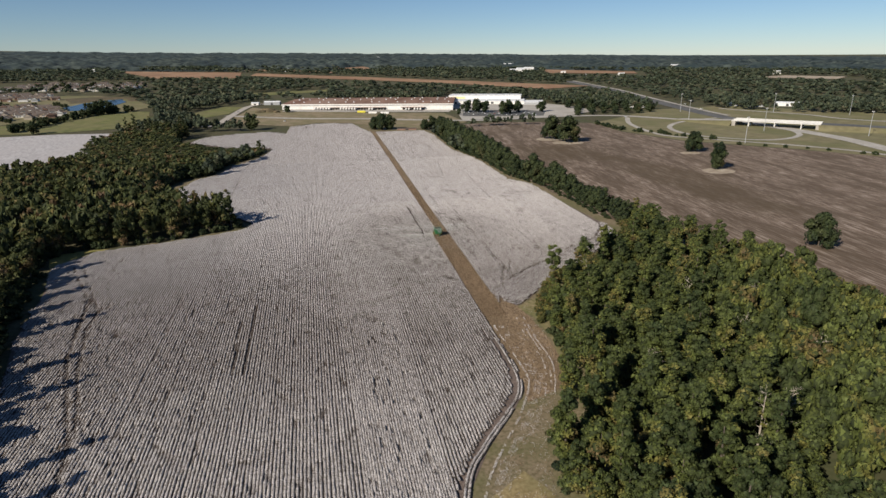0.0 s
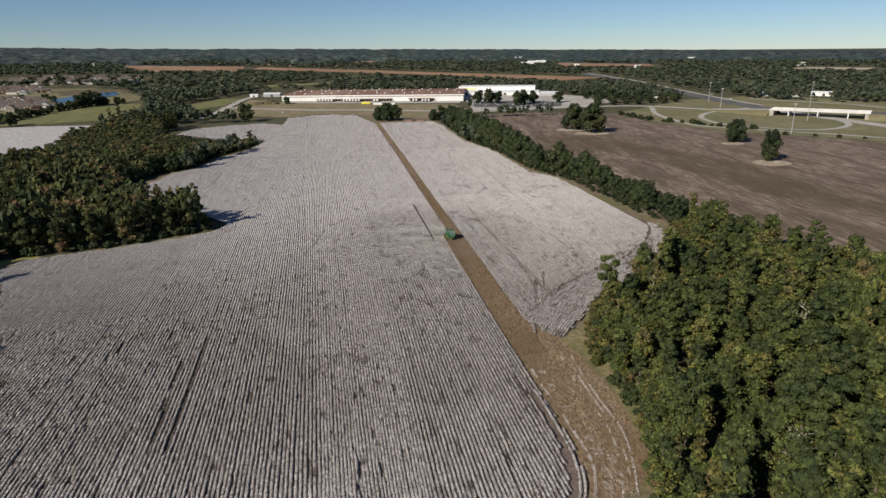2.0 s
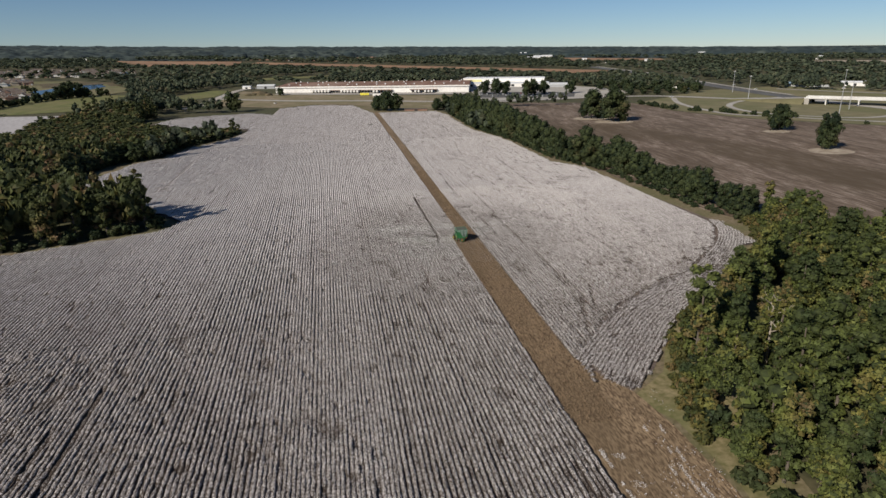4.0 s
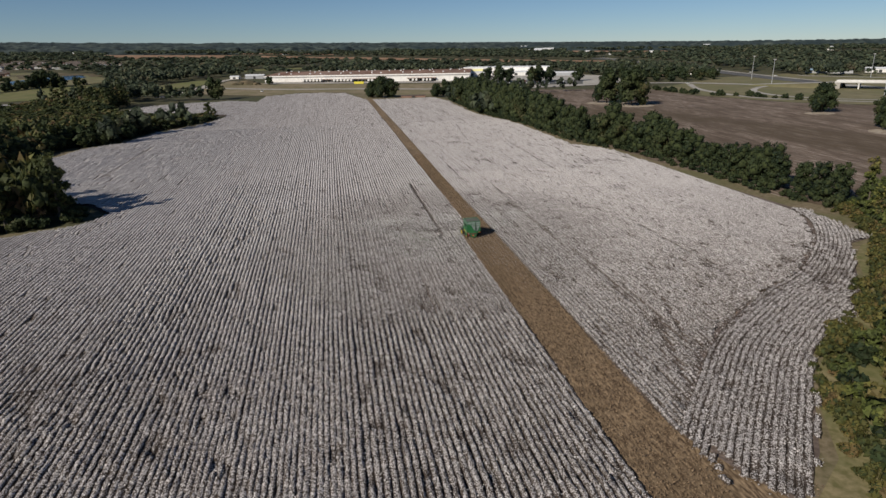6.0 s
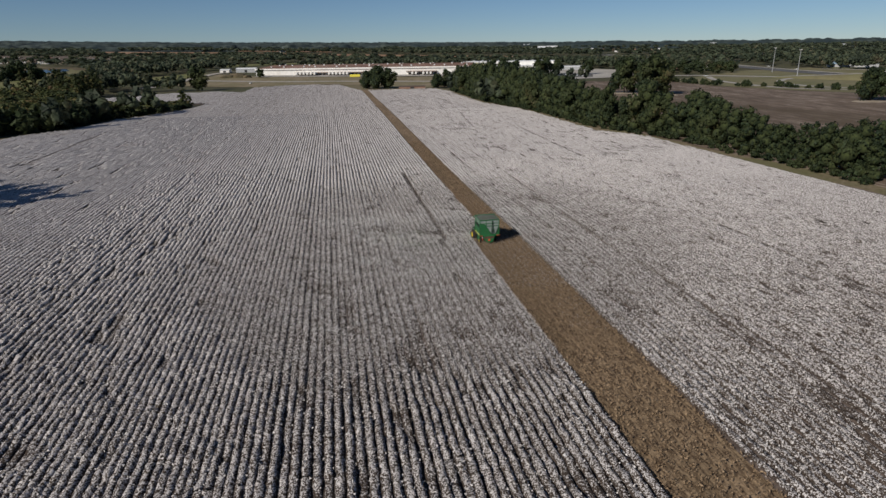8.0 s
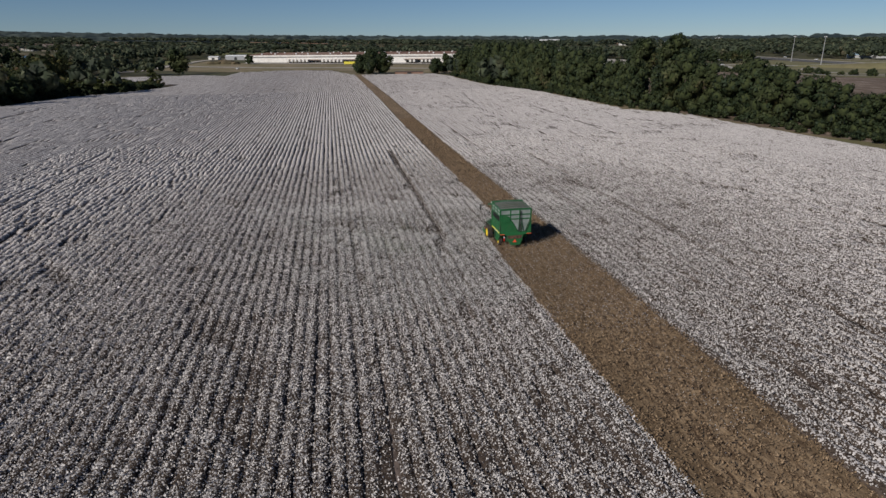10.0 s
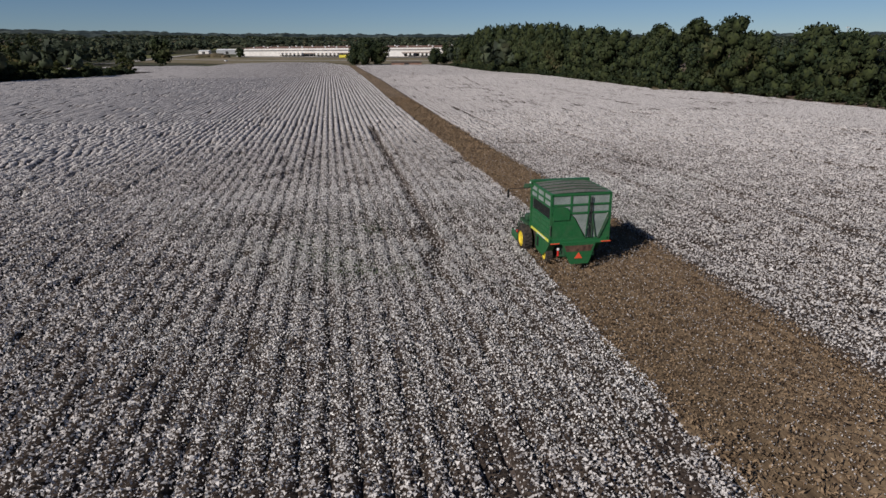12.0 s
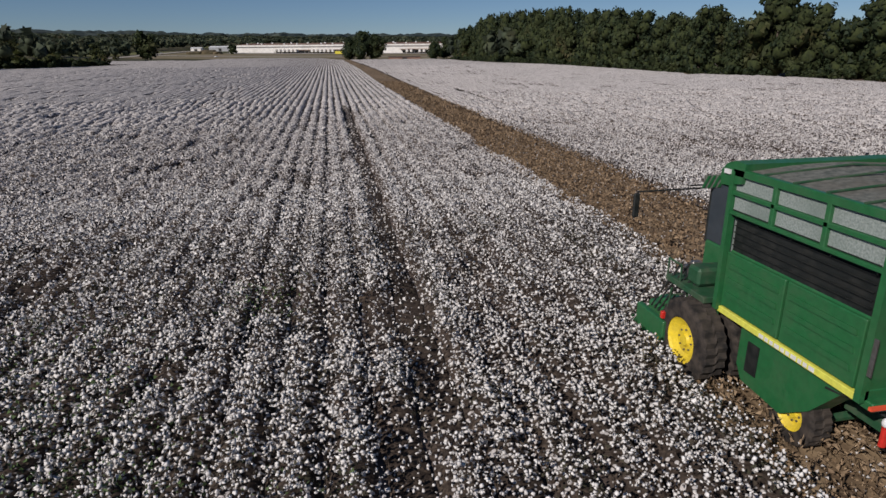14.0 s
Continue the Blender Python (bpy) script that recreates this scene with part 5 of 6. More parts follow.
for x, y in along([(455, 600), (500, 560), (545, 500), (560, 440)], 22, 96, 2.5):
    plant("shrub", x, y, rl.uniform(0.8, 1.4), rl.uniform(0, 360), "roadside bushes")

for x, y in along([(-420, 925), (-406, 985), (-398, 1039), (-386, 1095), (-361, 1135), (-330, 1181)], 8.5, 97, 2.5):
    plant("yard_tree", x, y, rl.uniform(0.5, 0.9), rl.uniform(0, 360), "trees along the meadow", 1.25)

# ---- woods of the middle distance and the far canopy
OPEN = [
    [(-700, 860), (-270, 880), (-255, 930), (-250, 1000), (-300, 1180), (-330, 1260), (-390, 1405), (-480, 1480), (-900, 1500), (-900, 1050)],
    [(-262, 1090), (-205, 1030), (-170, 930), (-100, 880), (60, 940), (140, 830), (230, 870), (300, 860), (392, 840), (470, 890), (555, 925), (570, 980), (490, 1020), (450, 1095), (410, 1265), (262, 1325), (245, 1262), (-40, 1335), (-90, 1330), (-165, 1290), (-190, 1235)],
    [(380, 850), (380, 700), (540, 480), (560, 200), (900, 200), (940, 560), (860, 790), (760, 870), (690, 950), (690, 1140), (725, 1400), (735, 1720), (680, 1720), (655, 1400), (595, 1060), (570, 960), (480, 900)],
    [(-720, 2400), (-710, 2370), (-515, 1930), (-240, 1910), (-258, 2330)],
    [(-240, 2280), (-240, 1960), (120, 1730), (300, 1600), (520, 1340), (690, 1390), (710, 1520), (410, 1815), (170, 2020)],
    [(25, 2560), (160, 2340), (232, 2440), (200, 2790)],
    [(-170, 1360), (15, 1440), (18, 1580), (-170, 1505)],
    [(720, 1900), (1010, 1740), (1130, 2080), (860, 2350)], [(1180, 1500), (1340, 1290), (1520, 1540), (1400, 1700)], [(1065, 1810), (1130, 1770), (1170, 1900), (1085, 1915)],
    [(-830, 1530), (-425, 1590), (-440, 1850), (-850, 1830)],
    [(740, 900), (860, 880), (860, 990), (760, 1000)],
    [(640, 2140), (780, 2140), (830, 2300), (700, 2280)], [(780, 1820), (1010, 1820), (1010, 1960), (820, 2120), (760, 2100)], [(-1215, 2640), (-1100, 2760), (-1100, 2880), (-1215, 2760)], [(-935, 2640), (-735, 2660), (-735, 2790), (-935, 2770)], [(-285, 2440), (-60, 2350), (45, 2230), (45, 2330), (-60, 2460), (-285, 2560)],
]


def open_ground(x, y):
    o = np.zeros(np.shape(x), bool)
    for p in OPEN:
        o |= inside(x, y, p)
    return o


def wood_belt(r0, r1, gap, seed, a0=-46, a1=66):
    r = np.random.default_rng(seed)
    n = int((r1 * r1 - r0 * r0) * 0.5 * radians(a1 - a0) / (gap * gap))
    rad = np.sqrt(r.uniform(r0 * r0, r1 * r1, n))
    a = np.radians(r.uniform(a0, a1, n))
    p = np.column_stack([rad * np.sin(a), rad * np.cos(a)])
    ok = ~open_ground(p[:, 0], p[:, 1])
    for poly in (FIELD, WOOD_L, WOOD_R, [(160, 330), (140, 850), (390, 850), (560, 480), (560, 100), (230, 100)], [(-700, 840), (-270, 900), (-240, 600), (-700, 500)], [(-190, 630), (-40, 630), (-40, 905), (-190, 860)], [(-70, 780), (160, 780), (160, 900), (70, 965), (-70, 965)]):
        ok &= ~inside(p[:, 0], p[:, 1], poly)
    return p[ok], r


P, r = wood_belt(560, 1330, 12.5, 101)
stand_of_trees("middle_woods", P, r.uniform(11, 17, len(P)), r.uniform(11, 16, len(P)), 102, 34, 0.22, M_HAZEWOOD, "dark green woods in the middle distance", ICO20, ICO20_F, 3, 6, 0.4, 0)
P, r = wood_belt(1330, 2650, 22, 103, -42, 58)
stand_of_trees("far_woods", P, r.uniform(10, 15, len(P)), r.uniform(21, 31, len(P)), 104, 12, 0.3, M_HAZEWOOD, "dark green woods rolling into the distance", OCTA, OCTA_F, 1, 6, 0.45, 0)

# beyond that the canopy runs together
na, nr = 540, 112
ang = np.radians(np.linspace(-44, 62, na))
rad = np.geomspace(2450, 4880, nr)
A, R = np.meshgrid(ang, rad)
X, Y = R * np.sin(A), R * np.cos(A)
cover = np.clip((vnoise(X, Y, 420, 31) * 0.6 + vnoise(X, Y, 160, 32) * 0.4 - 0.26) / 0.08, 0, 1)
top = 5 + (1 - 0.5 * np.clip((R - 3200) / 1300, 0, 1)) * (5 * np.clip((vnoise(X, Y, 75, 33) - 0.3) / 0.3, 0, 1) + 17 * vnoise(X, Y, 34, 34) ** 1.6) + 8 * (vnoise(X, Y, 1100, 36) - 0.5) * np.clip((R - 3000) / 1500, 0, 1)
Z = lie(X, Y) + 0.6 + np.clip((R - 2450) / 60, 0, 1) * top * np.where(open_ground(X, Y), 0.0, cover)
I = (np.arange(nr - 1)[:, None] * na + np.arange(na - 1)).ravel()
far = part("distant_woodland", mesh_np("distant_woodland", np.column_stack([X.ravel(), Y.ravel(), Z.ravel()]), np.stack([I, I + 1, I + na + 1, I + na], 1), M_HAZESHEET), M_HAZESHEET)
tagged(far, "green woodland reaching the horizon, bluish haze put into its colour", "woodland", kind="stuff")


# ---- buildings
def frame_of(ax, ay, bx, by):
    """A local frame whose x runs from a to b along a front, y goes back, z up."""
    a = math.atan2(by - ay, bx - ax)
    z = min(float(lie(ax, ay)), float(lie(bx, by)))
    return Matrix.Translation((ax, ay, z)) @ Matrix.Rotation(a, 4, "Z"), math.hypot(bx - ax, by - ay)


def warehouse():
    m, L = frame_of(-72, 1160, 230, 1085)
    D, H = 172.0, 11.0
    w = tagged(new("warehouse"), "long white warehouse with weathered brown roof and loading docks", "warehouse")
    w.matrix_basis = m
    part("wall", boxes((0, 0, -3, L, 0.6, H), (0, D, -3, L, D + 0.6, H), (-0.6, 0, -3, 0, D + 0.6, H), (L, 0, -3, L + 0.6, D + 0.6, H)), M_WHITE, w, "off-white sheeting walls")
    bm = prism(bmesh.new(), [(-1.5, H), (D + 2, H), (D + 2, H + 0.6), (D / 2, H + 4.2), (-1.5, H + 0.6)], 0, -1.5, L + 1.5)
    roof = part("roof", bm, M_ROOFBROWN, w, "weathered brown roof sheeting")
    for k in range(13):
        for row in (0.3, 0.75, 1.3):
            x = 12 + k * (L - 24) / 12 + 5 * math.sin(k * 3 + row * 9)
            y = D * 0.5 * row
            z = H + 0.6 + 3.6 * (1 - abs(y - D / 2) / (D / 2)) - 0.3
            part("roof_vent", boxes((x - 0.9, y - 0.9, z, x + 0.9, y + 0.9, z + 1.6), (x - 1.2, y - 1.2, z + 1.6, x + 1.2, y + 1.2, z + 1.9)), M_WHITEROOF, roof)
    part("fascia", boxes((-1.6, -1.6, H - 1.2, L + 1.6, -1.5, H + 0.7)), M_WHITE, w, "white fascia")
    for x0, x1 in ((58, 190), (218, 262)):
        part("dock_canopy", boxes((x0, -4.5, 5.4, x1, 0, 5.9)), M_ROOFBROWN, w, "brown canopy over the docks")
        x = x0 + 3
        while x < x1 - 4:
            part("dock_door", boxes((x, -0.12, 0.6, x + 3.2, -0.02, 4.2), (x + 3.3, -0.1, 0.0, x + 4.1, -0.02, 4.6)), M_DARK, w)
            x += 5.2
    return w, m, L


wh, wh_m, wh_L = warehouse()


def trailer():
    t = tagged(new("trailer"), "white box trailer backed up to a loading dock", "trailer", "trailers at the docks")
    part("box", boxes((-1.25, -13, 1.1, 1.25, 0, 4.1), bevel=0.08), M_WHITE, t)
    part("chassis", boxes((-1.0, -12.5, 0.75, 1.0, -0.3, 1.08)), M_DARK, t)
    for y in (-1.6, -2.9, -11.6):
        for s in (-1, 1):
            bm = rod(bmesh.new(), (s * 0.85, y, 0.5), (s * 1.2, y, 0.5), 0.5, 12)
            part("wheel", bm, M_DARK, t)
    return t


tr = trailer()
first = True
rt = random.Random(4)
for x0, x1 in ((58, 190), (218, 262)):
    x = x0 + 4.6
    while x < x1 - 4:
        if rt.random() < 0.62:
            m = wh_m @ pose(x, -0.3, 0, 0, 0, 0)
            m.translation.z = float(lie(m.translation.x, m.translation.y)) + 0.7
            if first:
                tr.matrix_basis, first = m, False
            else:
                copy_thing(tr, m)
        x += 5.2


def container(x, y, turn, colour, label):
    c = tagged(new("container"), label, "container")
    c.matrix_basis = pose(x, y, float(lie(x, y)) + 0.6, 0, 0, turn)
    body = boxes((-7, -1.3, 0.3, 7, 1.3, 3.4), bevel=0.06)
    part("body", body, colour, c)
    for k in range(12):
        part("rib", boxes((-6.6 + k * 1.15, -1.36, 0.5, -6.3 + k * 1.15, -1.305, 3.2)), colour, c)
    return c


container(66, 1078, -14, M_YELLOWBOX, "long yellow container beside the loading docks")
container(84, 1060, -14, M_WHITE, "long white container in the yard")
container(104, 1052, -14, M_WHITE, "long white container in the yard")


def white_plant():
    m, L = frame_of(257, 1250, 396, 1200)
    w = tagged(new("white_factory"), "large white flat-roofed factory hall with lower wings", "factory")
    w.matrix_basis = m
    hall = part("hall", boxes((0, 0, -4, L, 58, 10.5), bevel=0.2), M_WHITE, w)
    part("roof", boxes((-0.4, -0.4, 10.5, L + 0.4, 58.4, 11.3)), M_WHITEROOF, w)
    part("wing", boxes((14, -62, -5, L + 8, -0.05, 4.2)), M_WHITE, w)
    part("wing_roof", boxes((13.6, -62.4, 4.2, L + 8.4, -0.1, 4.9)), M_WHITEROOF, w, "white membrane roof of the wing")
    part("low_wing", boxes((L + 8.5, -70, -5, L + 46, -12, 2.6)), M_GREYMETAL, w)
    part("low_wing_roof", boxes((L + 8.2, -70.4, 2.6, L + 46.4, -11.6, 3.2)), M_WHITEROOF, w)
    part("sign_panel", boxes((8, -0.18, 4.5, 34, -0.04, 8.5)), paint("pale yellow panel", (0.72, 0.66, 0.30), 0.6), w, "pale yellow panel on the white wall")
    for k in range(7):
        part("dock_door", boxes((20 + k * 18, -62.2, -0.5, 25 + k * 18, -62.02, 3.2)), M_DARK, w)
    for k in range(9):
        part("roof_unit", boxes((10 + k * 14, 18, 11.3, 14 + k * 14, 22, 12.8)), M_GREYMETAL, w)
    return w


white_plant()


def shed(name, x, y, lx, ly, h, turn, wallm, roofm, label):
    s = tagged(new(name), label, "building")
    s.matrix_basis = pose(x, y, float(lie(x, y)), 0, 0, turn)
    part("wall", boxes((-lx / 2, -ly / 2, -1.5, lx / 2, ly / 2, h)), wallm, s)
    part("roof", prism(bmesh.new(), [(-ly / 2 - 0.5, h), (ly / 2 + 0.5, h), (0, h + ly * 0.12)], 0, -lx / 2 - 0.5, lx / 2 + 0.5), roofm, s)
    part("door", boxes((-2, -ly / 2 - 0.1, 0, 2, -ly / 2 - 0.02, h * 0.75)), M_DARK, s)
    return s


def heap(x, y, r, h, seed, label):
    bm = bmesh.new()
    bmesh.ops.create_icosphere(bm, subdivisions=3, radius=1.0)
    for v in bm.verts:
        w = 1 + 0.45 * noise.noise((v.co.x * 2 + seed, v.co.y * 2, v.co.z))
        v.co = Vector((v.co.x * r * 1.7 * w, v.co.y * r * w, max(-0.1, v.co.z) * h * w))
    ob = part("earth_mound", bm, M_BRUSHEARTH, None, "", True)
    ob.matrix_basis = pose(x, y, float(lie(x, y)) + 0.45, 0, 0, seed * 37)
    return tagged(ob, label, "heap")


for k, (x, y, r, h) in enumerate(((-105, 1124, 7, 3.5), (-90, 1130, 8, 4.5), (-80, 1119, 6, 3.0), (-97, 1150, 7, 4.0))):
    heap(x, y, r, h, k + 1, "brown heap of tipped earth by the depot")
shed("depot_shed", -96, 1252, 30, 16, 5, -8, M_GREYMETAL, M_WHITEROOF, "low grey metal depot shed with pale roof")
shed("depot_shed", -128, 1248, 14, 12, 4, -8, M_WHITE, M_WHITEROOF, "small white depot shed beside the drive")
shed("yard_shelter", 113, 842, 26, 6, 2.2, -4, M_BRICK, M_ROOFGREY, "long low brown open shelter at the field's end")
for x, y, lx, ly, h in ((176, 3682, 60, 30, 9), (266, 3790, 70, 30, 10), (369, 3800, 60, 30, 12), (524, 3808, 40, 30, 8), (-119, 2367, 16, 12, 10), (-758, 2321, 14, 12, 9), (784, 2636, 26, 18, 13), (815, 2600, 34, 18, 14),
                        (711, 2208, 50, 24, 8), (745, 2250, 44, 24, 10), (785, 2290, 36, 24, 10), (892, 2537, 30, 20, 12), (1394, 2280, 34, 20, 13), (1340, 2180, 40, 22, 10), (1441, 1766, 20, 14, 9), (635, 2816, 40, 22, 12), (600, 2900, 60, 24, 13), (840, 2080, 16, 12, 6), (840, 1897, 18, 12, 5), (977, 1913, 20, 14, 6), (1000, 3500, 36, 21, 13)):
    shed("far_building", x, y, lx, ly, h, -14, M_WHITE, M_WHITEROOF, "distant white building among the woods")
shed("roadside_store", 562, 1022, 34, 18, 5, -20, M_WHITE, M_WHITEROOF, "white roadside store among trees")
shed("roadside_store", 512, 1040, 26, 16, 5, -20, M_BRICK, M_WHITEROOF, "low roadside store with pale roof")
shed("roadside_store", 815, 960, 36, 18, 5, -40, M_WHITE, M_WHITEROOF, "white building beyond the interchange")
shed("roadside_store", 752, 985, 60, 22, 4, -40, M_GREYMETAL, paint("pale blue roof", (0.30, 0.42, 0.52), 0.6), "long low building with pale blue roof")


def house(name, seed, wallm):
    r = random.Random(seed)
    h = tagged(new(name), {"brick wall": "red brick", "tan siding": "tan sided"}.get(wallm.name, "white sided") + " family house with grey-brown gabled roof", "house", "houses of the village")
    lx, ly, z = r.uniform(15, 19), r.uniform(10, 12), 4.2
    part("wall", boxes((-lx / 2, -ly / 2, -1, lx / 2, ly / 2, z), (lx * 0.12, -ly / 2 - 4, -1, lx * 0.46, -ly / 2 + 0.1, z)), wallm, h)
    bm = prism(bmesh.new(), [(-ly / 2 - 0.6, z), (ly / 2 + 0.6, z), (0, z + 3.6)], 0, -lx / 2 - 0.6, lx / 2 + 0.6)
    prism(bm, [(lx * 0.12 - 0.5, z), (lx * 0.46 + 0.5, z), (lx * 0.29, z + 2.6)], 1, -ly / 2 - 4.5, 0)
    roof = part("roof", bm, M_ROOFGREY, h)
    part("gable", prism(bmesh.new(), [(lx * 0.12, z), (lx * 0.46, z), (lx * 0.29, z + 2.2)], 1, -ly / 2 - 4.7, -ly / 2 - 4.52), wallm, h)
    for s in (-1, 1):
        part("gable", prism(bmesh.new(), [(-ly / 2, z), (ly / 2, z), (0, z + 3.1)], 0, s * (lx / 2 + 0.7) - 0.08, s * (lx / 2 + 0.7) + 0.08), wallm, h)
    part("chimney", boxes((-lx * 0.3, 1.0, z + 1, -lx * 0.3 + 0.9, 1.9, z + 4.4)), M_BRICK, roof)
    for x in (-lx * 0.38, -lx * 0.16):
        part("window", boxes((x, -ly / 2 - 0.1, 0.9, x + 1.6, -ly / 2 - 0.02, 2.3)), M_GLASS, h)
    part("garage_door", boxes((lx * 0.17, -ly / 2 - 4.12, 0, lx * 0.41, -ly / 2 - 4.02, 2.3)), M_WHITE, h)
    part("door", boxes((lx * 0.02, -ly / 2 - 0.1, 0, lx * 0.08, -ly / 2 - 0.02, 2.1)), M_WHITE, h)
    return h


hp = [house("house", 1, M_BRICK), house("house", 2, M_TAN), house("house", 3, M_WHITE)]
used = set()
rh = random.Random(9)
blocks = [([(-575, 1237), (-520, 1252), (-462, 1205), (-428, 1160), (-428, 1104), (-452, 1071), (-530, 1040), (-600, 1120)], 24), ([(-665, 1449), (-607, 1473), (-535, 1436), (-508, 1345), (-620, 1335), (-700, 1390)], 25),
          ([(-791, 1744), (-624, 1785), (-464, 1783), (-435, 1673), (-452, 1560), (-610, 1569), (-714, 1569)], 31)]
for poly, gap in blocks:
    for gx in np.arange(-800, -400, gap):
        for gy in np.arange(1030, 1800, gap):
            x, y = 0.94 * gx + 0.34 * (gy - 1300) * 0.3 + rh.uniform(-4, 4), gy + rh.uniform(-5, 5)
            if rh.random() < 0.13 or not bool(inside(x, y, poly)):
                continue
            i = rh.choice((0, 1, 1, 2, 2, 2))
            m = pose(x, y, float(lie(x, y)) + 0.4, 0, 0, rh.choice((20, 200, 110)) + rh.uniform(-8, 8))
            if i in used:
                copy_thing(hp[i], m)
            else:
                used.add(i)
                hp[i].matrix_basis = m


# ---- overpass, lamp masts, cars
def overpass():
    a, b = Vector((568, 762)), Vector((636, 690))
    o = tagged(new("overpass"), "white concrete road bridge over the highway", "bridge")
    z = float(lie(612, 750))
    L = (b - a).length
    o.matrix_basis = Matrix.Translation((a.x, a.y, z)) @ Matrix.Rotation(math.atan2(b.y - a.y, b.x - a.x), 4, "Z")
    part("deck", boxes((-4, -7, 6.2, L + 4, 7, 7.0)), M_PALECONCRETE, o)
    for s in (-1, 1):
        part("parapet", boxes((-4, s * 7.2 - 0.2, 6.4, L + 4, s * 7.2 + 0.2, 7.7)), M_PALECONCRETE, o)
    for x in (L * 0.18, L * 0.5, L * 0.82):
        for y in (-5.5, 0, 5.5):
            part("pier", rod(bmesh.new(), (x, y, -2), (x, y, 6.2), 0.7, 12), M_WHITE, o)
        part("pier_cap", boxes((x - 0.9, -6.6, 5.2, x + 0.9, 6.6, 6.15)), M_WHITE, o)
    for x0, x1 in ((-4, 1), (L - 1, L + 4)):
        part("abutment", boxes((x0, -6.8, -3, x1, 6.8, 6.15)), M_CONCRETE, o)
    return o


bridge = overpass()
copy_thing(bridge, Matrix.Translation((12.2, 11.6, 0.4)) @ bridge.matrix_basis)


def lamp_mast():
    l = tagged(new("lamp_mast"), "tall grey steel lamp mast with a ring of floodlights", "lamp mast", "lamp masts of the interchange")
    part("pole", rod(bmesh.new(), (0, 0, -0.5), (0, 0, 30), 0.42, 10, 0.2), M_GREYMETAL, l)
    part("ring", boxes((-1.3, -0.15, 29.6, 1.3, 0.15, 29.9), (-0.15, -1.3, 29.6, 0.15, 1.3, 29.9)), M_GREYMETAL, l)
    for k in range(4):
        x, y = 1.2 * math.cos(k * math.pi / 2), 1.2 * math.sin(k * math.pi / 2)
        part("lamp_head", boxes((x - 0.35, y - 0.35, 29.1, x + 0.35, y + 0.35, 29.6)), M_WHITE, l)
    return l


lm = lamp_mast()
for k, (x, y) in enumerate(((540, 832), (469, 608), (592, 939), (728, 886), (803, 812), (562, 696), (646, 620))):
    m = pose(x, y, float(lie(x, y)))
    if k:
        copy_thing(lm, m)
    else:
        lm.matrix_basis = m


def car(colour, label):
    c = tagged(new("car"), label, "car", "parked cars")
    body = prism(bmesh.new(), [(-2.2, 0.35), (2.2, 0.35), (2.25, 0.75), (1.3, 0.95), (-2.15, 1.0)], 0, -0.88, 0.88)
    part("body", body, paint("car paint " + label.split()[0], colour, 0.25), c)
    part("cabin", prism(bmesh.new(), [(-1.8, 0.97), (1.1, 0.93), (0.4, 1.45), (-1.3, 1.47)], 0, -0.76, 0.76), M_GLASS, c)
    for y in (-1.35, 1.35):
        for s in (-1, 1):
            part("wheel", rod(bmesh.new(), (s * 0.68, y, 0.33), (s * 0.9, y, 0.33), 0.33, 10), M_DARK, c)
    return c


cars = [car((0.75, 0.75, 0.74), "white parked car on the asphalt"), car((0.05, 0.06, 0.08), "black parked car on the asphalt"), car((0.30, 0.31, 0.33), "grey parked car on the asphalt"), car((0.35, 0.04, 0.03), "red parked car on the asphalt")]
used = set()
rc = random.Random(12)
for row in range(4):
    for k in range(15):
        if rc.random() < 0.3:
            continue
        x, y = 240 + k * 7.5, 1052 - k * 2.6 - row * 17
        i = rc.choice((0, 0, 1, 1, 2, 2, 3))
        m = pose(x, y, float(lie(x, y)) + 0.85, 0, 0, -20 + rc.uniform(-3, 3))
        if i in used:
            copy_thing(cars[i], m)
        else:
            used.add(i)
            cars[i].matrix_basis = m
for x, y, a, i in ((-148, 1100, 5, 0), (-147, 1130, 5, 2), (645, 960, 12, 0), (664, 1040, 10, 0), (300, 915, 90, 1), (470, 895, 80, 0), (-60, 985, 40, 0)):
    copy_thing(cars[i], pose(x, y, float(lie(x, y)) + 0.75, 0, 0, a))


# ---- the cotton picker at work in the strip
M_GREEN = paint("green machine paint", (0.020, 0.122, 0.040), 0.40, (0.13, 0.12, 0.08), 0.18, 1.6)
M_GREENDARK = paint("dusty dark green paint", (0.018, 0.075, 0.032), 0.6, (0.15, 0.12, 0.09), 0.5, 2.0)
M_YELLOW = paint("yellow wheel paint", (0.78, 0.58, 0.03), 0.45, (0.2, 0.15, 0.08), 0.3, 3.0)
M_STRIPE = paint("yellow stripe", (0.72, 0.70, 0.10), 0.5, (0.3, 0.25, 0.12), 0.25, 2.0)
M_RUBBER = mottled("dusty tyre rubber", (0.018, 0.016, 0.015), (0.065, 0.052, 0.042), 5.0, rough=0.9, bumpy=0.4, dist=0.02)
M_MESH = mottled("grey wire mesh over lint", (0.19, 0.225, 0.205), (0.33, 0.365, 0.34), 26.0, (0.15, 0.19, 0.165), 0.9, rough=0.8, bumpy=0.5, dist=0.02)
M_ROOFMESH = mottled("dusty roof mesh", (0.085, 0.095, 0.082), (0.20, 0.20, 0.175), 9.0, (0.13, 0.115, 0.092), 0.9, rough=0.95, bumpy=0.5, dist=0.02)
M_BLACK = paint("black panel", (0.010, 0.012, 0.011), 0.6, (0.05, 0.045, 0.035), 0.3, 3.0)
M_STEEL = paint("worn steel", (0.26, 0.25, 0.24), 0.4, (0.12, 0.09, 0.06), 0.5, 4.0, 0.8)
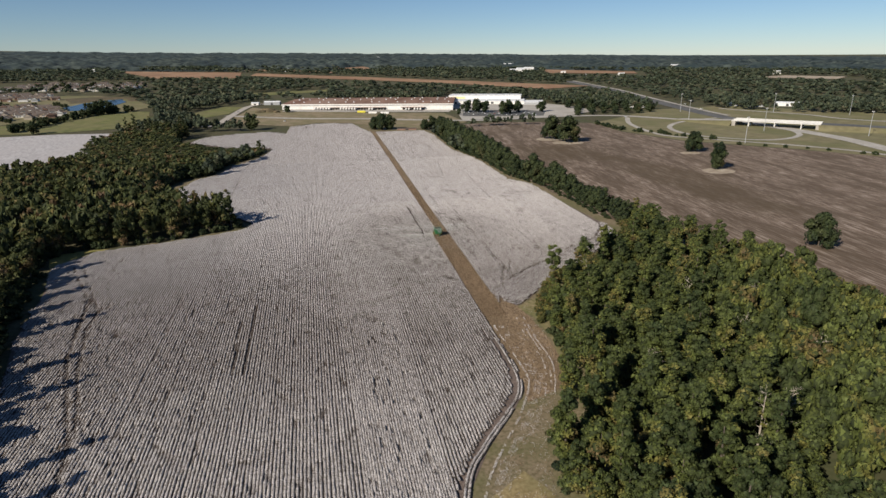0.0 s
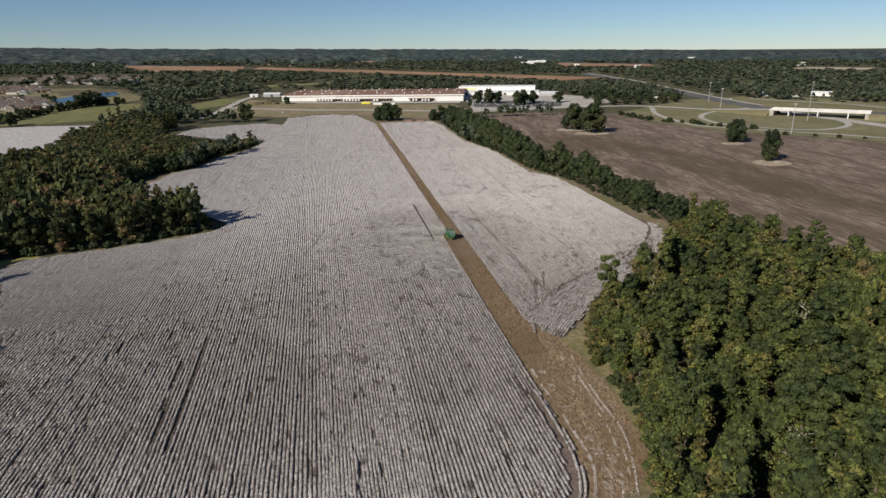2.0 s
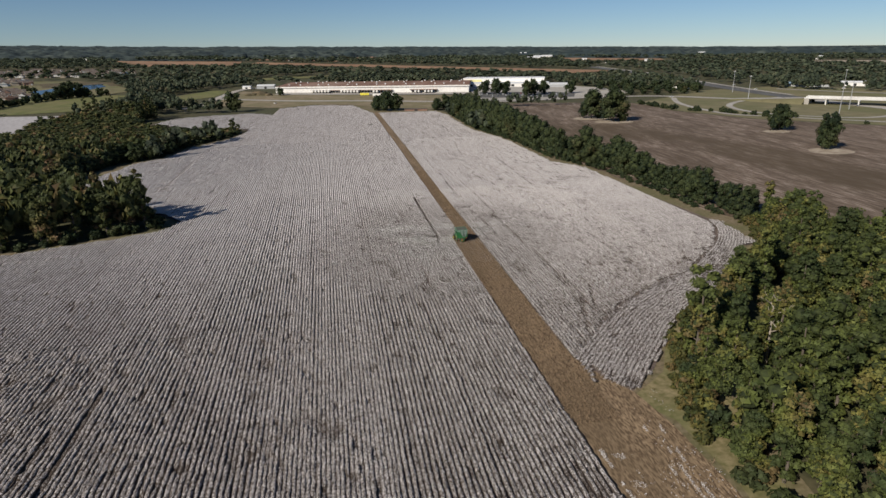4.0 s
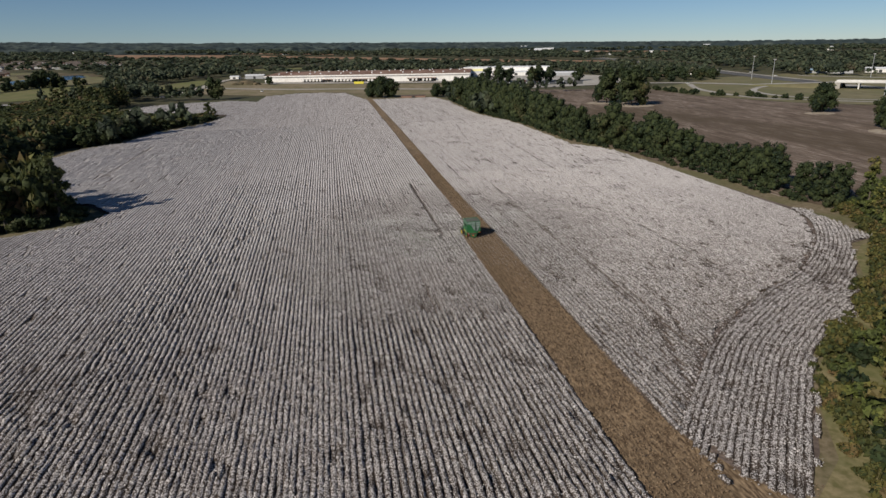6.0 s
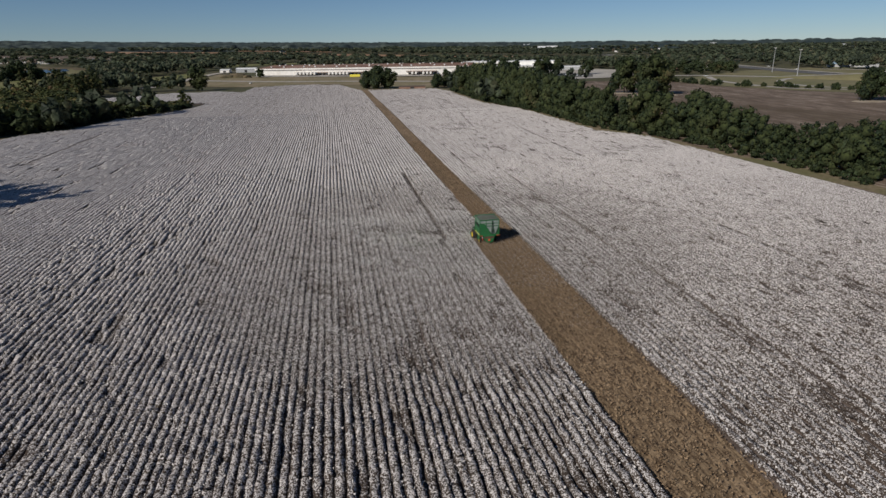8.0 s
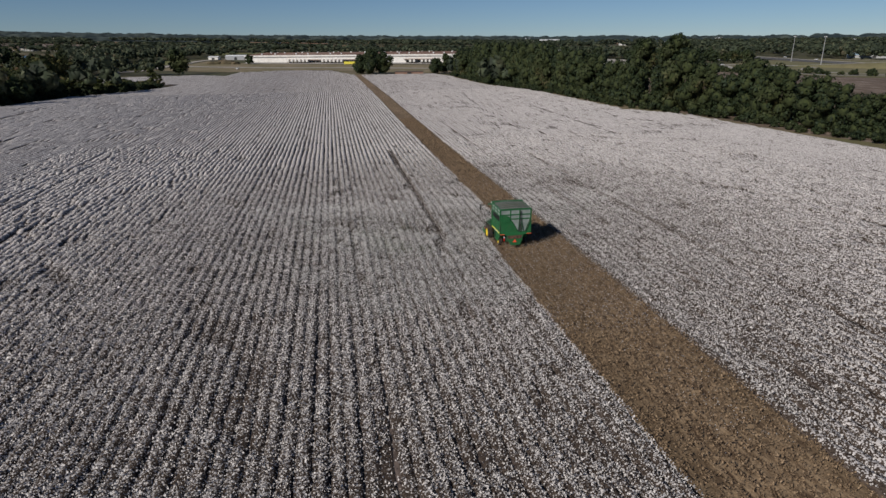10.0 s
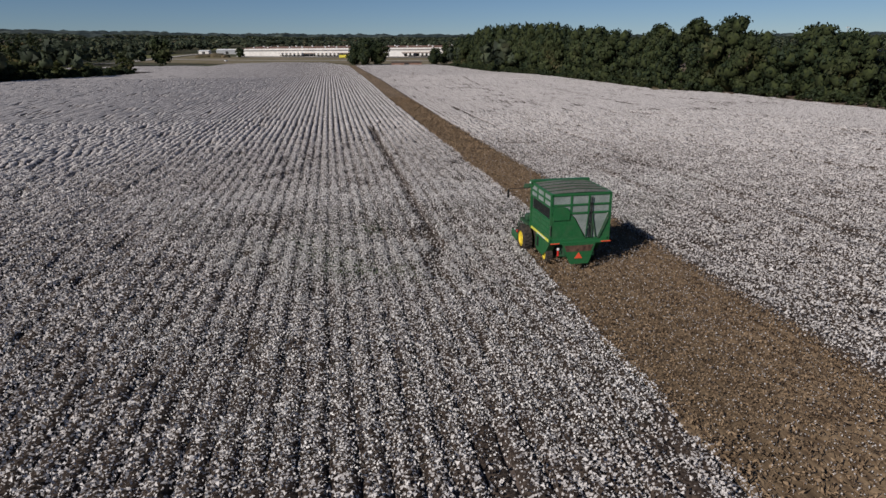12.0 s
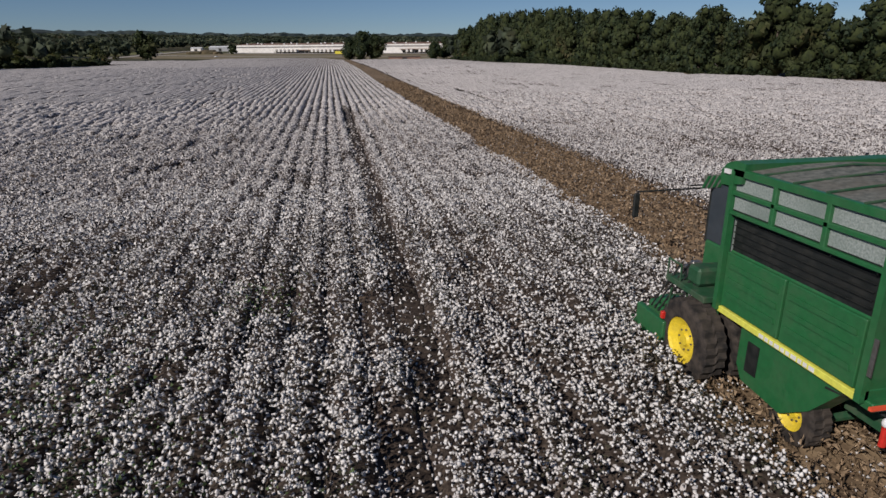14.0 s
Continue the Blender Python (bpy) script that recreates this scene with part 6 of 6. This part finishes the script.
M_RED = paint("red lamp plastic", (0.60, 0.03, 0.02), 0.3, (0.1, 0.05, 0.04), 0.1)
M_ORANGE = paint("orange-red warning sheet", (0.85, 0.10, 0.04), 0.4, (0.2, 0.1, 0.06), 0.1)
M_OFFWHITE = paint("white enamel", (0.75, 0.74, 0.72), 0.35, (0.3, 0.27, 0.2), 0.2)

picker = tagged(new("cotton_picker"), "green cotton picker with mesh basket and yellow rims in the strip", "cotton picker")
picker.matrix_basis = pose(61.0, 328.8, float(lie(61, 332)) + 0.16)


def wheel(x, y, r, w, rim_r, name):
    """A lugged tyre with its dished rim; x is the middle of the tread."""
    bm = bmesh.new()
    n = 52
    rings = []
    for k in range(n):
        a = 2 * math.pi * k / n
        near, off = (1.0, 0.945) if k % 2 else (0.945, 1.0)
        prof = [(-w / 2, rim_r), (-w / 2, r * 0.84), (-w * 0.42, r * near), (-w * 0.03, r * near), (w * 0.03, r * off), (w * 0.42, r * off), (w / 2, r * 0.84), (w / 2, rim_r)]
        rings.append([bm.verts.new((px, math.cos(a) * pr, math.sin(a) * pr)) for px, pr in prof])
    for k in range(n):
        a, b = rings[k], rings[(k + 1) % n]
        for j in range(len(prof)):
            bm.faces.new((a[j], b[j], b[(j + 1) % len(prof)], a[(j + 1) % len(prof)]))
    bmesh.ops.recalc_face_normals(bm, faces=bm.faces[:])
    w_ob = part(name, bm, M_RUBBER, picker)
    w_ob.matrix_basis = pose(x, y, r)
    for s in (-1, 1):
        rim = bmesh.new()
        pr = [(s * w * 0.46, rim_r * 1.02), (s * w * 0.36, rim_r * 0.9), (s * w * 0.22, rim_r * 0.62), (s * w * 0.24, rim_r * 0.30), (s * w * 0.34, rim_r * 0.24), (s * w * 0.34, 0.001)]
        rg = [[rim.verts.new((px, math.cos(a) * q, math.sin(a) * q)) for px, q in pr] for a in (2 * math.pi * k / 24 for k in range(24))]
        for k in range(24):
            a, b = rg[k], rg[(k + 1) % 24]
            for j in range(len(pr) - 1):
                rim.faces.new((a[j], b[j], b[j + 1], a[j + 1]))
        bmesh.ops.recalc_face_normals(rim, faces=rim.faces[:])
        part("rim", rim, M_YELLOW, w_ob, "yellow dished rim")
        for k in range(8):
            a = 2 * math.pi * k / 8
            nut = rod(bmesh.new(), (s * w * 0.20, math.cos(a) * rim_r * 0.45, math.sin(a) * rim_r * 0.45), (s * w * 0.29, math.cos(a) * rim_r * 0.45, math.sin(a) * rim_r * 0.45), 0.022, 6)
            part("wheel_nut", nut, M_STEEL, w_ob)
    return w_ob


for s in (-1, 1):
    wheel(s * 2.14, 4.35, 0.96, 0.56, 0.53, "front_wheel")
    wheel(s * 1.42, 4.35, 0.94, 0.50, 0.52, "front_inner_wheel")
    wheel(s * 1.46, 1.8, 0.62, 0.42, 0.33, "rear_wheel")
part("front_axle", rod(bmesh.new(), (-1.6, 4.3, 0.86), (1.6, 4.3, 0.86), 0.16, 10), M_GREENDARK, picker)
part("rear_axle", rod(bmesh.new(), (-1.1, 1.75, 0.56), (1.1, 1.75, 0.56), 0.11, 10), M_GREENDARK, picker)
part("chassis", boxes((-0.75, 0.7, 0.95, -0.5, 5.1, 1.25), (0.5, 0.7, 0.95, 0.75, 5.1, 1.25), (-0.7, 1.2, 0.9, 0.7, 1.5, 1.2), (-0.7, 3.2, 0.9, 0.7, 3.5, 1.2), bevel=0.02), M_GREENDARK, picker)

# lower housing under the basket, with ribbed side panels
part("housing", boxes((-1.46, 0.42, 1.62, 1.46, 4.0, 2.66), bevel=0.04), M_GREEN, picker)
for s in (-1, 1):
    x = s * 1.5
    for y0, y1 in ((0.5, 2.2), (2.26, 3.94)):
        bm = boxes((min(x - 0.03, x + 0.03), y0, 1.78, max(x - 0.03, x + 0.03), y1, 2.62), bevel=0.012)
        panel = part("side_panel", bm, M_GREEN, picker)
        for z in (2.0, 2.22, 2.44):
            part("panel_rib", prism(bmesh.new(), [(y0 + 0.1, z - 0.035), (y1 - 0.1, z - 0.035), (y1 - 0.12, z + 0.035), (y0 + 0.12, z + 0.035)], 0, x + s * 0.025, x + s * 0.06), M_GREEN, panel)
    part("stripe", boxes((x - 0.045, 0.38, 1.655, x + 0.045, 4.02, 1.755), bevel=0.008), M_STRIPE, picker, "yellow stripe along the side")
    y = 1.25
    for k in range(10):
        wd = 0.09 if k % 3 else 0.13
        part("stripe_bar", prism(bmesh.new(), [(y, 1.675), (y + wd, 1.675), (y + wd, 1.735), (y, 1.735)], 0, x + s * 0.046, x + s * 0.05), M_OFFWHITE, picker, "small white bar on the stripe")
        y += wd + 0.04
    # dark recessed band over the side panels
    part("vent_band", boxes((x - s * 0.16, 0.55, 2.64, x - s * 0.06, 3.95, 3.18) if s > 0 else (x + 0.06, 0.55, 2.64, x + 0.16, 3.95, 3.18)), M_BLACK, picker, "black recessed band")
    slats = bmesh.new()
    for k in range(5):
        z = 2.72 + k * 0.095
        prism(slats, [(0.56, z), (3.93, z), (3.93, z + 0.012), (0.56, z + 0.012)], 0, x - s * 0.055, x - s * 0.02)
    part("vent_slats", slats, M_BLACK, picker)
    # grab rails along the top of the band
    bm = bmesh.new()
    for z in (3.20, 3.29):
        rod(bm, (x + s * 0.03, 0.45, z), (x + s * 0.03, 3.98, z), 0.018, 6)
    for y in (0.5, 1.4, 2.3, 3.2, 3.95):
        rod(bm, (x + s * 0.03, y, 3.14), (x + s * 0.03, y, 3.31), 0.016, 6)
    part("side_rail", bm, M_BLACK, picker, "black rail along the side")
    part("skirt", prism(bmesh.new(), [(3.15, 0.66), (2.0, 0.60), (1.35, 0.98), (0.7, 1.62), (3.35, 1.62), (3.35, 0.9)], 0, *sorted((s * 1.05, s * 1.42))), M_GREEN, picker, "green side tank with cut-away rear")
    part("skirt_grille", boxes(*[(min(s * 1.42, s * 1.44), 2.75, 0.88, max(s * 1.42, s * 1.44), 3.08, 1.42)]), M_BLACK, picker)
    part("step_frame", boxes((min(s * 1.5, s * 1.56), 4.0, 1.2, max(s * 1.5, s * 1.56), 4.1, 2.7), bevel=0.008), M_GREEN, picker)

# basket: posts, rails, mesh panes, roof
Z0, Z1, YB, YF, XB = 2.62, 4.20, 0.30, 4.02, 1.55
for sx in (-1, 1):
    for y in (YB, YF):
        part("corner_post", prism(bmesh.new(), [(sx * XB - 0.06, y - 0.06), (sx * XB + 0.06, y - 0.06), (sx * XB + 0.06, y + 0.06), (sx * XB - 0.06, y + 0.06)], 2, 1.7, Z1), M_GREEN, picker)
for sx in (-1, 1):
    x0, x1 = sorted((sx * (XB - 0.05), sx * (XB + 0.05)))
    for name, z0, z1 in (("lower_rail", 3.18, 3.27), ("middle_rail", 3.66, 3.76), ("top_rail", 4.10, 4.26)):
        part(name, boxes((x0, YB, z0, x1, YF, z1), bevel=0.012), M_GREEN, picker)
    for y in (1.55, 2.80):
        part("side_post", boxes((x0, y - 0.05, 3.25, x1, y + 0.05, 4.12), bevel=0.01), M_GREEN, picker)
    for y0, y1 in ((YB + 0.07, 1.50), (1.60, 2.75), (2.85, YF - 0.07)):
        for z0, z1 in ((3.28, 3.65), (3.77, 4.09)):
            part("mesh_pane", boxes((sx * (XB - 0.02) - 0.01, y0, z0, sx * (XB - 0.02) + 0.01, y1, z1)), M_MESH, picker, "grey wire mesh pane")
# rear face
for name, z0, z1 in (("rear_lower_rail", 1.72, 1.86), ("rear_rail", 2.92, 3.0), ("rear_middle_rail", 3.36, 3.50), ("rear_top_rail", 4.08, 4.26)):
    part(name, boxes((-XB, YB - 0.06, z0, XB, YB + 0.05, z1), bevel=0.012), M_GREEN, picker)
for x in (-0.52, 0.42):
    part("rear_post", boxes((x - 0.055, YB - 0.05, 3.0, x + 0.055, YB + 0.04, 4.1), bevel=0.01), M_GREEN, picker)
for x0, x1 in ((-1.48, -0.58), (-0.46, 0.36), (0.48, 1.48)):
    for z0, z1 in ((3.01, 3.35), (3.51, 4.07)):
        part("rear_mesh_pane", boxes((x0, YB - 0.01, z0, x1, YB + 0.01, z1)), M_MESH, picker, "grey wire mesh pane")
part("rear_door", prism(bmesh.new(), [(-1.48, 1.86), (0.28, 1.86), (-0.30, 2.72), (-0.52, 2.92), (-1.48, 2.92)], 1, YB - 0.05, YB + 0.02), M_GREEN, picker, "solid green rear panel")
part("rear_hood", prism(bmesh.new(), [(-1.46, 2.70), (-0.62, 2.70), (-0.58, 3.02), (-0.72, 3.24), (-0.98, 3.34), (-1.46, 3.34)], 1, YB - 0.12, YB - 0.03), M_GREEN, picker, "rounded green cover on the rear")
part("rear_mesh_door", prism(bmesh.new(), [(0.34, 1.88), (1.44, 1.88), (1.44, 2.9), (-0.46, 2.9), (-0.26, 2.74)], 1, YB - 0.02, YB + 0.0), M_MESH, picker, "grey mesh of the rear door")
for a, b in (((0.30, 1.86), (0.38, 2.94)), ((0.62, 1.86), (0.62, 2.94)), ((0.30, 2.2), (0.62, 2.6)), ((0.62, 2.75), (0.84, 1.9)), ((0.95, 1.84), (1.46, 2.9)), ((1.02, 1.84), (1.5, 2.78))):
    part("door_brace", rod(bmesh.new(), (a[0], YB - 0.09, a[1]), (b[0], YB - 0.09, b[1]), 0.035, 6), M_GREENDARK, picker)
for x in (0.44, 0.54):
    part("lift_cylinder", rod(bmesh.new(), (x, YB - 0.12, 1.9), (x, YB - 0.12, 4.0), 0.028, 6), M_BLACK, picker, "dark hydraulic ram")
part("rear_side_sheet", prism(bmesh.new(), [(1.0, 1.84), (1.52, 1.84), (1.52, 2.75)], 1, YB - 0.045, YB - 0.015), M_GREEN, picker)

# roof: a dusty mesh sheet drawn in towards the front hood
bm = bmesh.new()
nx, ny = 8, 12
grid = []
for j in range(ny + 1):
    row = []
    for i in range(nx + 1):
        u, v = i / nx, j / ny
        z = 4.25 + 0.13 * math.sin(math.pi * u) * (0.5 + 0.5 * v) + 0.02 * noise.noise((u * 6, v * 9, 1.3))
        row.append(bm.verts.new((-XB + 0.03 + u * (2 * XB - 0.06), YB + v * (YF - YB), z)))
    grid.append(row)
for j in range(ny):
    for i in range(nx):
        bm.faces.new((grid[j][i], grid[j][i + 1], grid[j + 1][i + 1], grid[j + 1][i]))
part("roof_mesh", bm, M_ROOFMESH, picker, "dusty brown-grey mesh over the basket", True)
bm = bmesh.new()
for y in (0.95, 1.7, 2.45, 3.2):
    rod(bm, (-XB, y, 4.27), (0, y, 4.41), 0.024, 6)
    rod(bm, (0, y, 4.41), (XB, y, 4.27), 0.024, 6)
part("roof_ribs", bm, M_GREENDARK, picker)
part("front_hood", prism(bmesh.new(), [(3.72, 3.96), (4.34, 3.82), (4.42, 3.96), (4.38, 4.18), (4.22, 4.34), (3.98, 4.42), (3.66, 4.40)], 0, -1.60, 1.60), M_GREEN, picker, "rounded green hood over the basket front")
part("hood_lamp", boxes((-1.64, 4.06, 4.12, -1.605, 4.24, 4.22)), M_OFFWHITE, picker, "small white lamp")
part("basket_front", boxes((-1.5, YF - 0.02, 2.0, 1.5, YF + 0.02, 3.9)), M_MESH, picker)
for x in (-1.05, -0.35, 0.35, 1.05):
    duct = bmesh.new()
    rod(duct, (x, 5.3, 0.9), (x, 4.55, 2.4), 0.16, 8)
    rod(duct, (x, 4.55, 2.4), (x * 0.95, 4.12, 3.75), 0.16, 8, 0.19)
    part("air_duct", duct, M_GREENDARK, picker, "green suction duct rising to the basket")

# rear plate with warning triangle
part("rear_plate", prism(bmesh.new(), [(-0.50, 0.60), (0.46, 0.60), (0.55, 0.80), (0.80, 1.66), (-0.98, 1.66), (-0.62, 0.80)], 1, 0.0, 0.06), M_GREEN, picker, "green tapered rear plate")
part("rear_opening", prism(bmesh.new(), [(-0.74, 1.26), (0.56, 1.26), (0.68, 1.58), (-0.86, 1.58)], 1, -0.012, -0.002), mottled("rusty dust screen", (0.05, 0.028, 0.02), (0.16, 0.09, 0.06), 3.0, rough=0.9), picker, "rusty brown screen")
part("engine_case", boxes((-0.85, 0.06, 1.0, 0.75, 1.3, 1.62)), M_GREENDARK, picker)
part("rear_bumper", boxes((-1.52, 0.1, 1.62, 1.56, 0.36, 1.74), bevel=0.015), M_GREEN, picker)
tri = prism(bmesh.new(), [(-0.30, 0.90), (0.12, 0.90), (-0.09, 1.22)], 1, -0.03, -0.014)
part("warning_triangle", tri, M_ORANGE, picker, "orange-red slow vehicle triangle")
for x0, x1 in ((-1.58, -1.12), (1.12, 1.62)):
    part("rear_reflector", boxes((x0, 0.04, 1.68, x1, 0.1, 1.72)), M_ORANGE, picker, "orange rear reflector")
ext = bmesh.new()
rod(ext, (-1.12, 0.2, 1.02), (-1.12, 0.2, 1.30), 0.055, 10)
part("extinguisher", ext, M_RED, picker, "red fire extinguisher")
bm = bmesh.new()
bmesh.ops.create_icosphere(bm, subdivisions=2, radius=0.075, matrix=Matrix.Translation((-1.12, 0.2, 1.37)))
part("extinguisher_cover", bm, M_OFFWHITE, picker, "white bag over the extinguisher")
hose = rod(bmesh.new(), (-1.4, 0.5, 1.58), (-1.1, 0.24, 1.44), 0.02, 6)
rod(hose, (-1.4, 0.5, 1.58), (-1.42, 1.1, 1.5), 0.02, 6)
part("hose", hose, M_BLACK, picker)
lab = boxes((-1.60, 0.16, 2.05, -1.585, 0.24, 2.5))
part("side_label", lab, M_STEEL, picker, "worn steel latch")

# cab, platform, mirrors
cab = part("cab", boxes((-0.80, 4.55, 1.75, 0.80, 6.05, 2.35), bevel=0.05), M_GREEN, picker, "green cab")
part("cab_roof", boxes((-0.80, 4.55, 3.42, 0.80, 6.1, 3.62), bevel=0.05), M_GREEN, cab)
for y0, y1, x0, x1 in ((4.56, 6.04, -0.80, -0.77), (4.56, 6.04, 0.77, 0.80), (4.56, 4.60, -0.77, 0.77), (6.0, 6.04, -0.77, 0.77)):
    part("cab_window", boxes((x0, y0, 2.35, x1, y1, 3.42)), M_GLASS, cab, "dark glass")
for x in (-0.78, 0.78):
    for y in (4.58, 5.3, 6.02):
        part("cab_post", rod(bmesh.new(), (x, y, 2.3), (x, y, 3.45), 0.04, 6), M_BLACK, cab)
part("platform", boxes((-1.75, 4.15, 1.74, -0.8, 5.7, 1.84), bevel=0.01), M_GREENDARK, picker, "green platform beside the cab")
bm = bmesh.new()
for y in (5.15, 5.68):
    rod(bm, (-1.72, y, 1.84), (-1.72, y, 2.12), 0.02, 6)
rod(bm, (-1.72, 5.15, 2.12), (-1.72, 5.68, 2.12), 0.02, 6)
part("platform_rail", bm, M_GREENDARK, picker)
bm = bmesh.new()
for x in (-1.98, -1.62):
    rod(bm, (x, 5.2, 0.5), (x, 4.95, 1.8), 0.022, 6)
for k in range(5):
    rod(bm, (-1.98, 5.17 - k * 0.045, 0.62 + k * 0.26), (-1.62, 5.17 - k * 0.045, 0.62 + k * 0.26), 0.018, 6)
part("ladder", bm, M_GREENDARK, picker)
bm = rod(bmesh.new(), (-0.8, 5.9, 3.3), (-2.35, 6.1, 3.22), 0.025, 6)
rod(bm, (-0.8, 5.9, 3.38), (-1.3, 5.98, 3.36), 0.022, 6)
part("mirror_arm", bm, M_BLACK, picker, "black mirror arm")
part("oil_tank", boxes((-1.62, 4.66, 1.86, -1.0, 5.10, 2.16), bevel=0.05), M_GREENDARK, picker, "dusty dark green oil tank on the platform")
part("valve_box", boxes((-1.50, 5.22, 1.86, -1.12, 5.52, 2.04), (-1.42, 5.28, 2.04, -1.2, 5.44, 2.12), bevel=0.02), M_STEEL, picker, "grey valve box")
bm = bmesh.new()
for k in range(5):
    y = 4.75 + k * 0.17
    rod(bm, (-1.35 - 0.05 * k, y, 2.1), (-1.80, y + 0.25, 1.55), 0.02, 6)
    rod(bm, (-1.80, y + 0.25, 1.55), (-1.88, y + 0.5, 1.12), 0.02, 6)
part("hydraulic_hoses", bm, M_BLACK, picker, "black hydraulic hoses")
part("mirror", boxes((-2.42, 6.06, 2.78, -2.30, 6.14, 3.18), bevel=0.02), M_BLACK, picker, "black mirror")
board = part("striped_board", boxes((-1.90, 4.40, 3.72, -1.56, 4.42, 4.04)), M_ROOFMESH, picker, "grey-green and white slatted board")
for k in range(4):
    x = -1.94 + k * 0.10
    part("board_stripe", prism(bmesh.new(), [(x, 3.74), (x + 0.05, 3.74), (x + 0.15, 4.02), (x + 0.10, 4.02)], 1, 4.385, 4.395), M_GREEN, board)

# picking units: four, one to a row
for k in range(4):
    x = -1.45 + k * 0.965
    u = part("row_unit", boxes((x - 0.30, 5.15, 0.25, x + 0.30, 6.35, 1.12), (x - 0.22, 5.25, 1.12, x + 0.22, 6.1, 1.28), bevel=0.04), M_GREEN, picker, "green picking unit")
    for s in (-1, 1):
        part("row_guide", prism(bmesh.new(), [(6.3, 0.22), (7.15, 0.24), (7.1, 0.36), (6.35, 0.95)], 0, *sorted((x + s * 0.18, x + s * 0.34))), M_GREEN, u, "pointed green row guide")
    part("unit_door", boxes((x - 0.26, 5.10, 0.35, x + 0.26, 5.15, 1.0)), M_GREENDARK, u)
part("tool_bar", boxes((-2.0, 5.0, 0.9, 2.0, 5.16, 1.08), bevel=0.015), M_GREENDARK, picker)
for x in (-2.0, 2.0):
    part("side_lamp", boxes((x - 0.08, 5.02, 1.16, x + 0.08, 5.12, 1.30), bevel=0.01), M_RED, picker, "red side lamp")
part("left_arm", boxes((-2.08, 4.95, 0.7, -1.96, 6.2, 1.12), bevel=0.02), M_GREEN, picker)

# the drawing's half widths and heights brought to the machine's own
DRAWN = [-1.0, 0.0, 0.60, 1.70, 2.64, 3.18, 3.70, 4.20, 4.45]
TRUE = [-1.0, 0.0, 0.50, 1.84, 3.17, 3.95, 4.38, 4.82, 5.06]
done = set()
for ob in picker.children_recursive:
    if ob.type != "MESH" or "wheel" in ob.name or "rim" in ob.name or ob.data.name in done:
        continue
    done.add(ob.data.name)
    co = np.empty(len(ob.data.vertices) * 3, np.float32)
    ob.data.vertices.foreach_get("co", co)
    co = co.reshape(-1, 3)
    co[:, 0] *= 1.2
    co[:, 2] = np.interp(co[:, 2], DRAWN, TRUE)
    ob.data.vertices.foreach_set("co", co.ravel())
    ob.data.update()
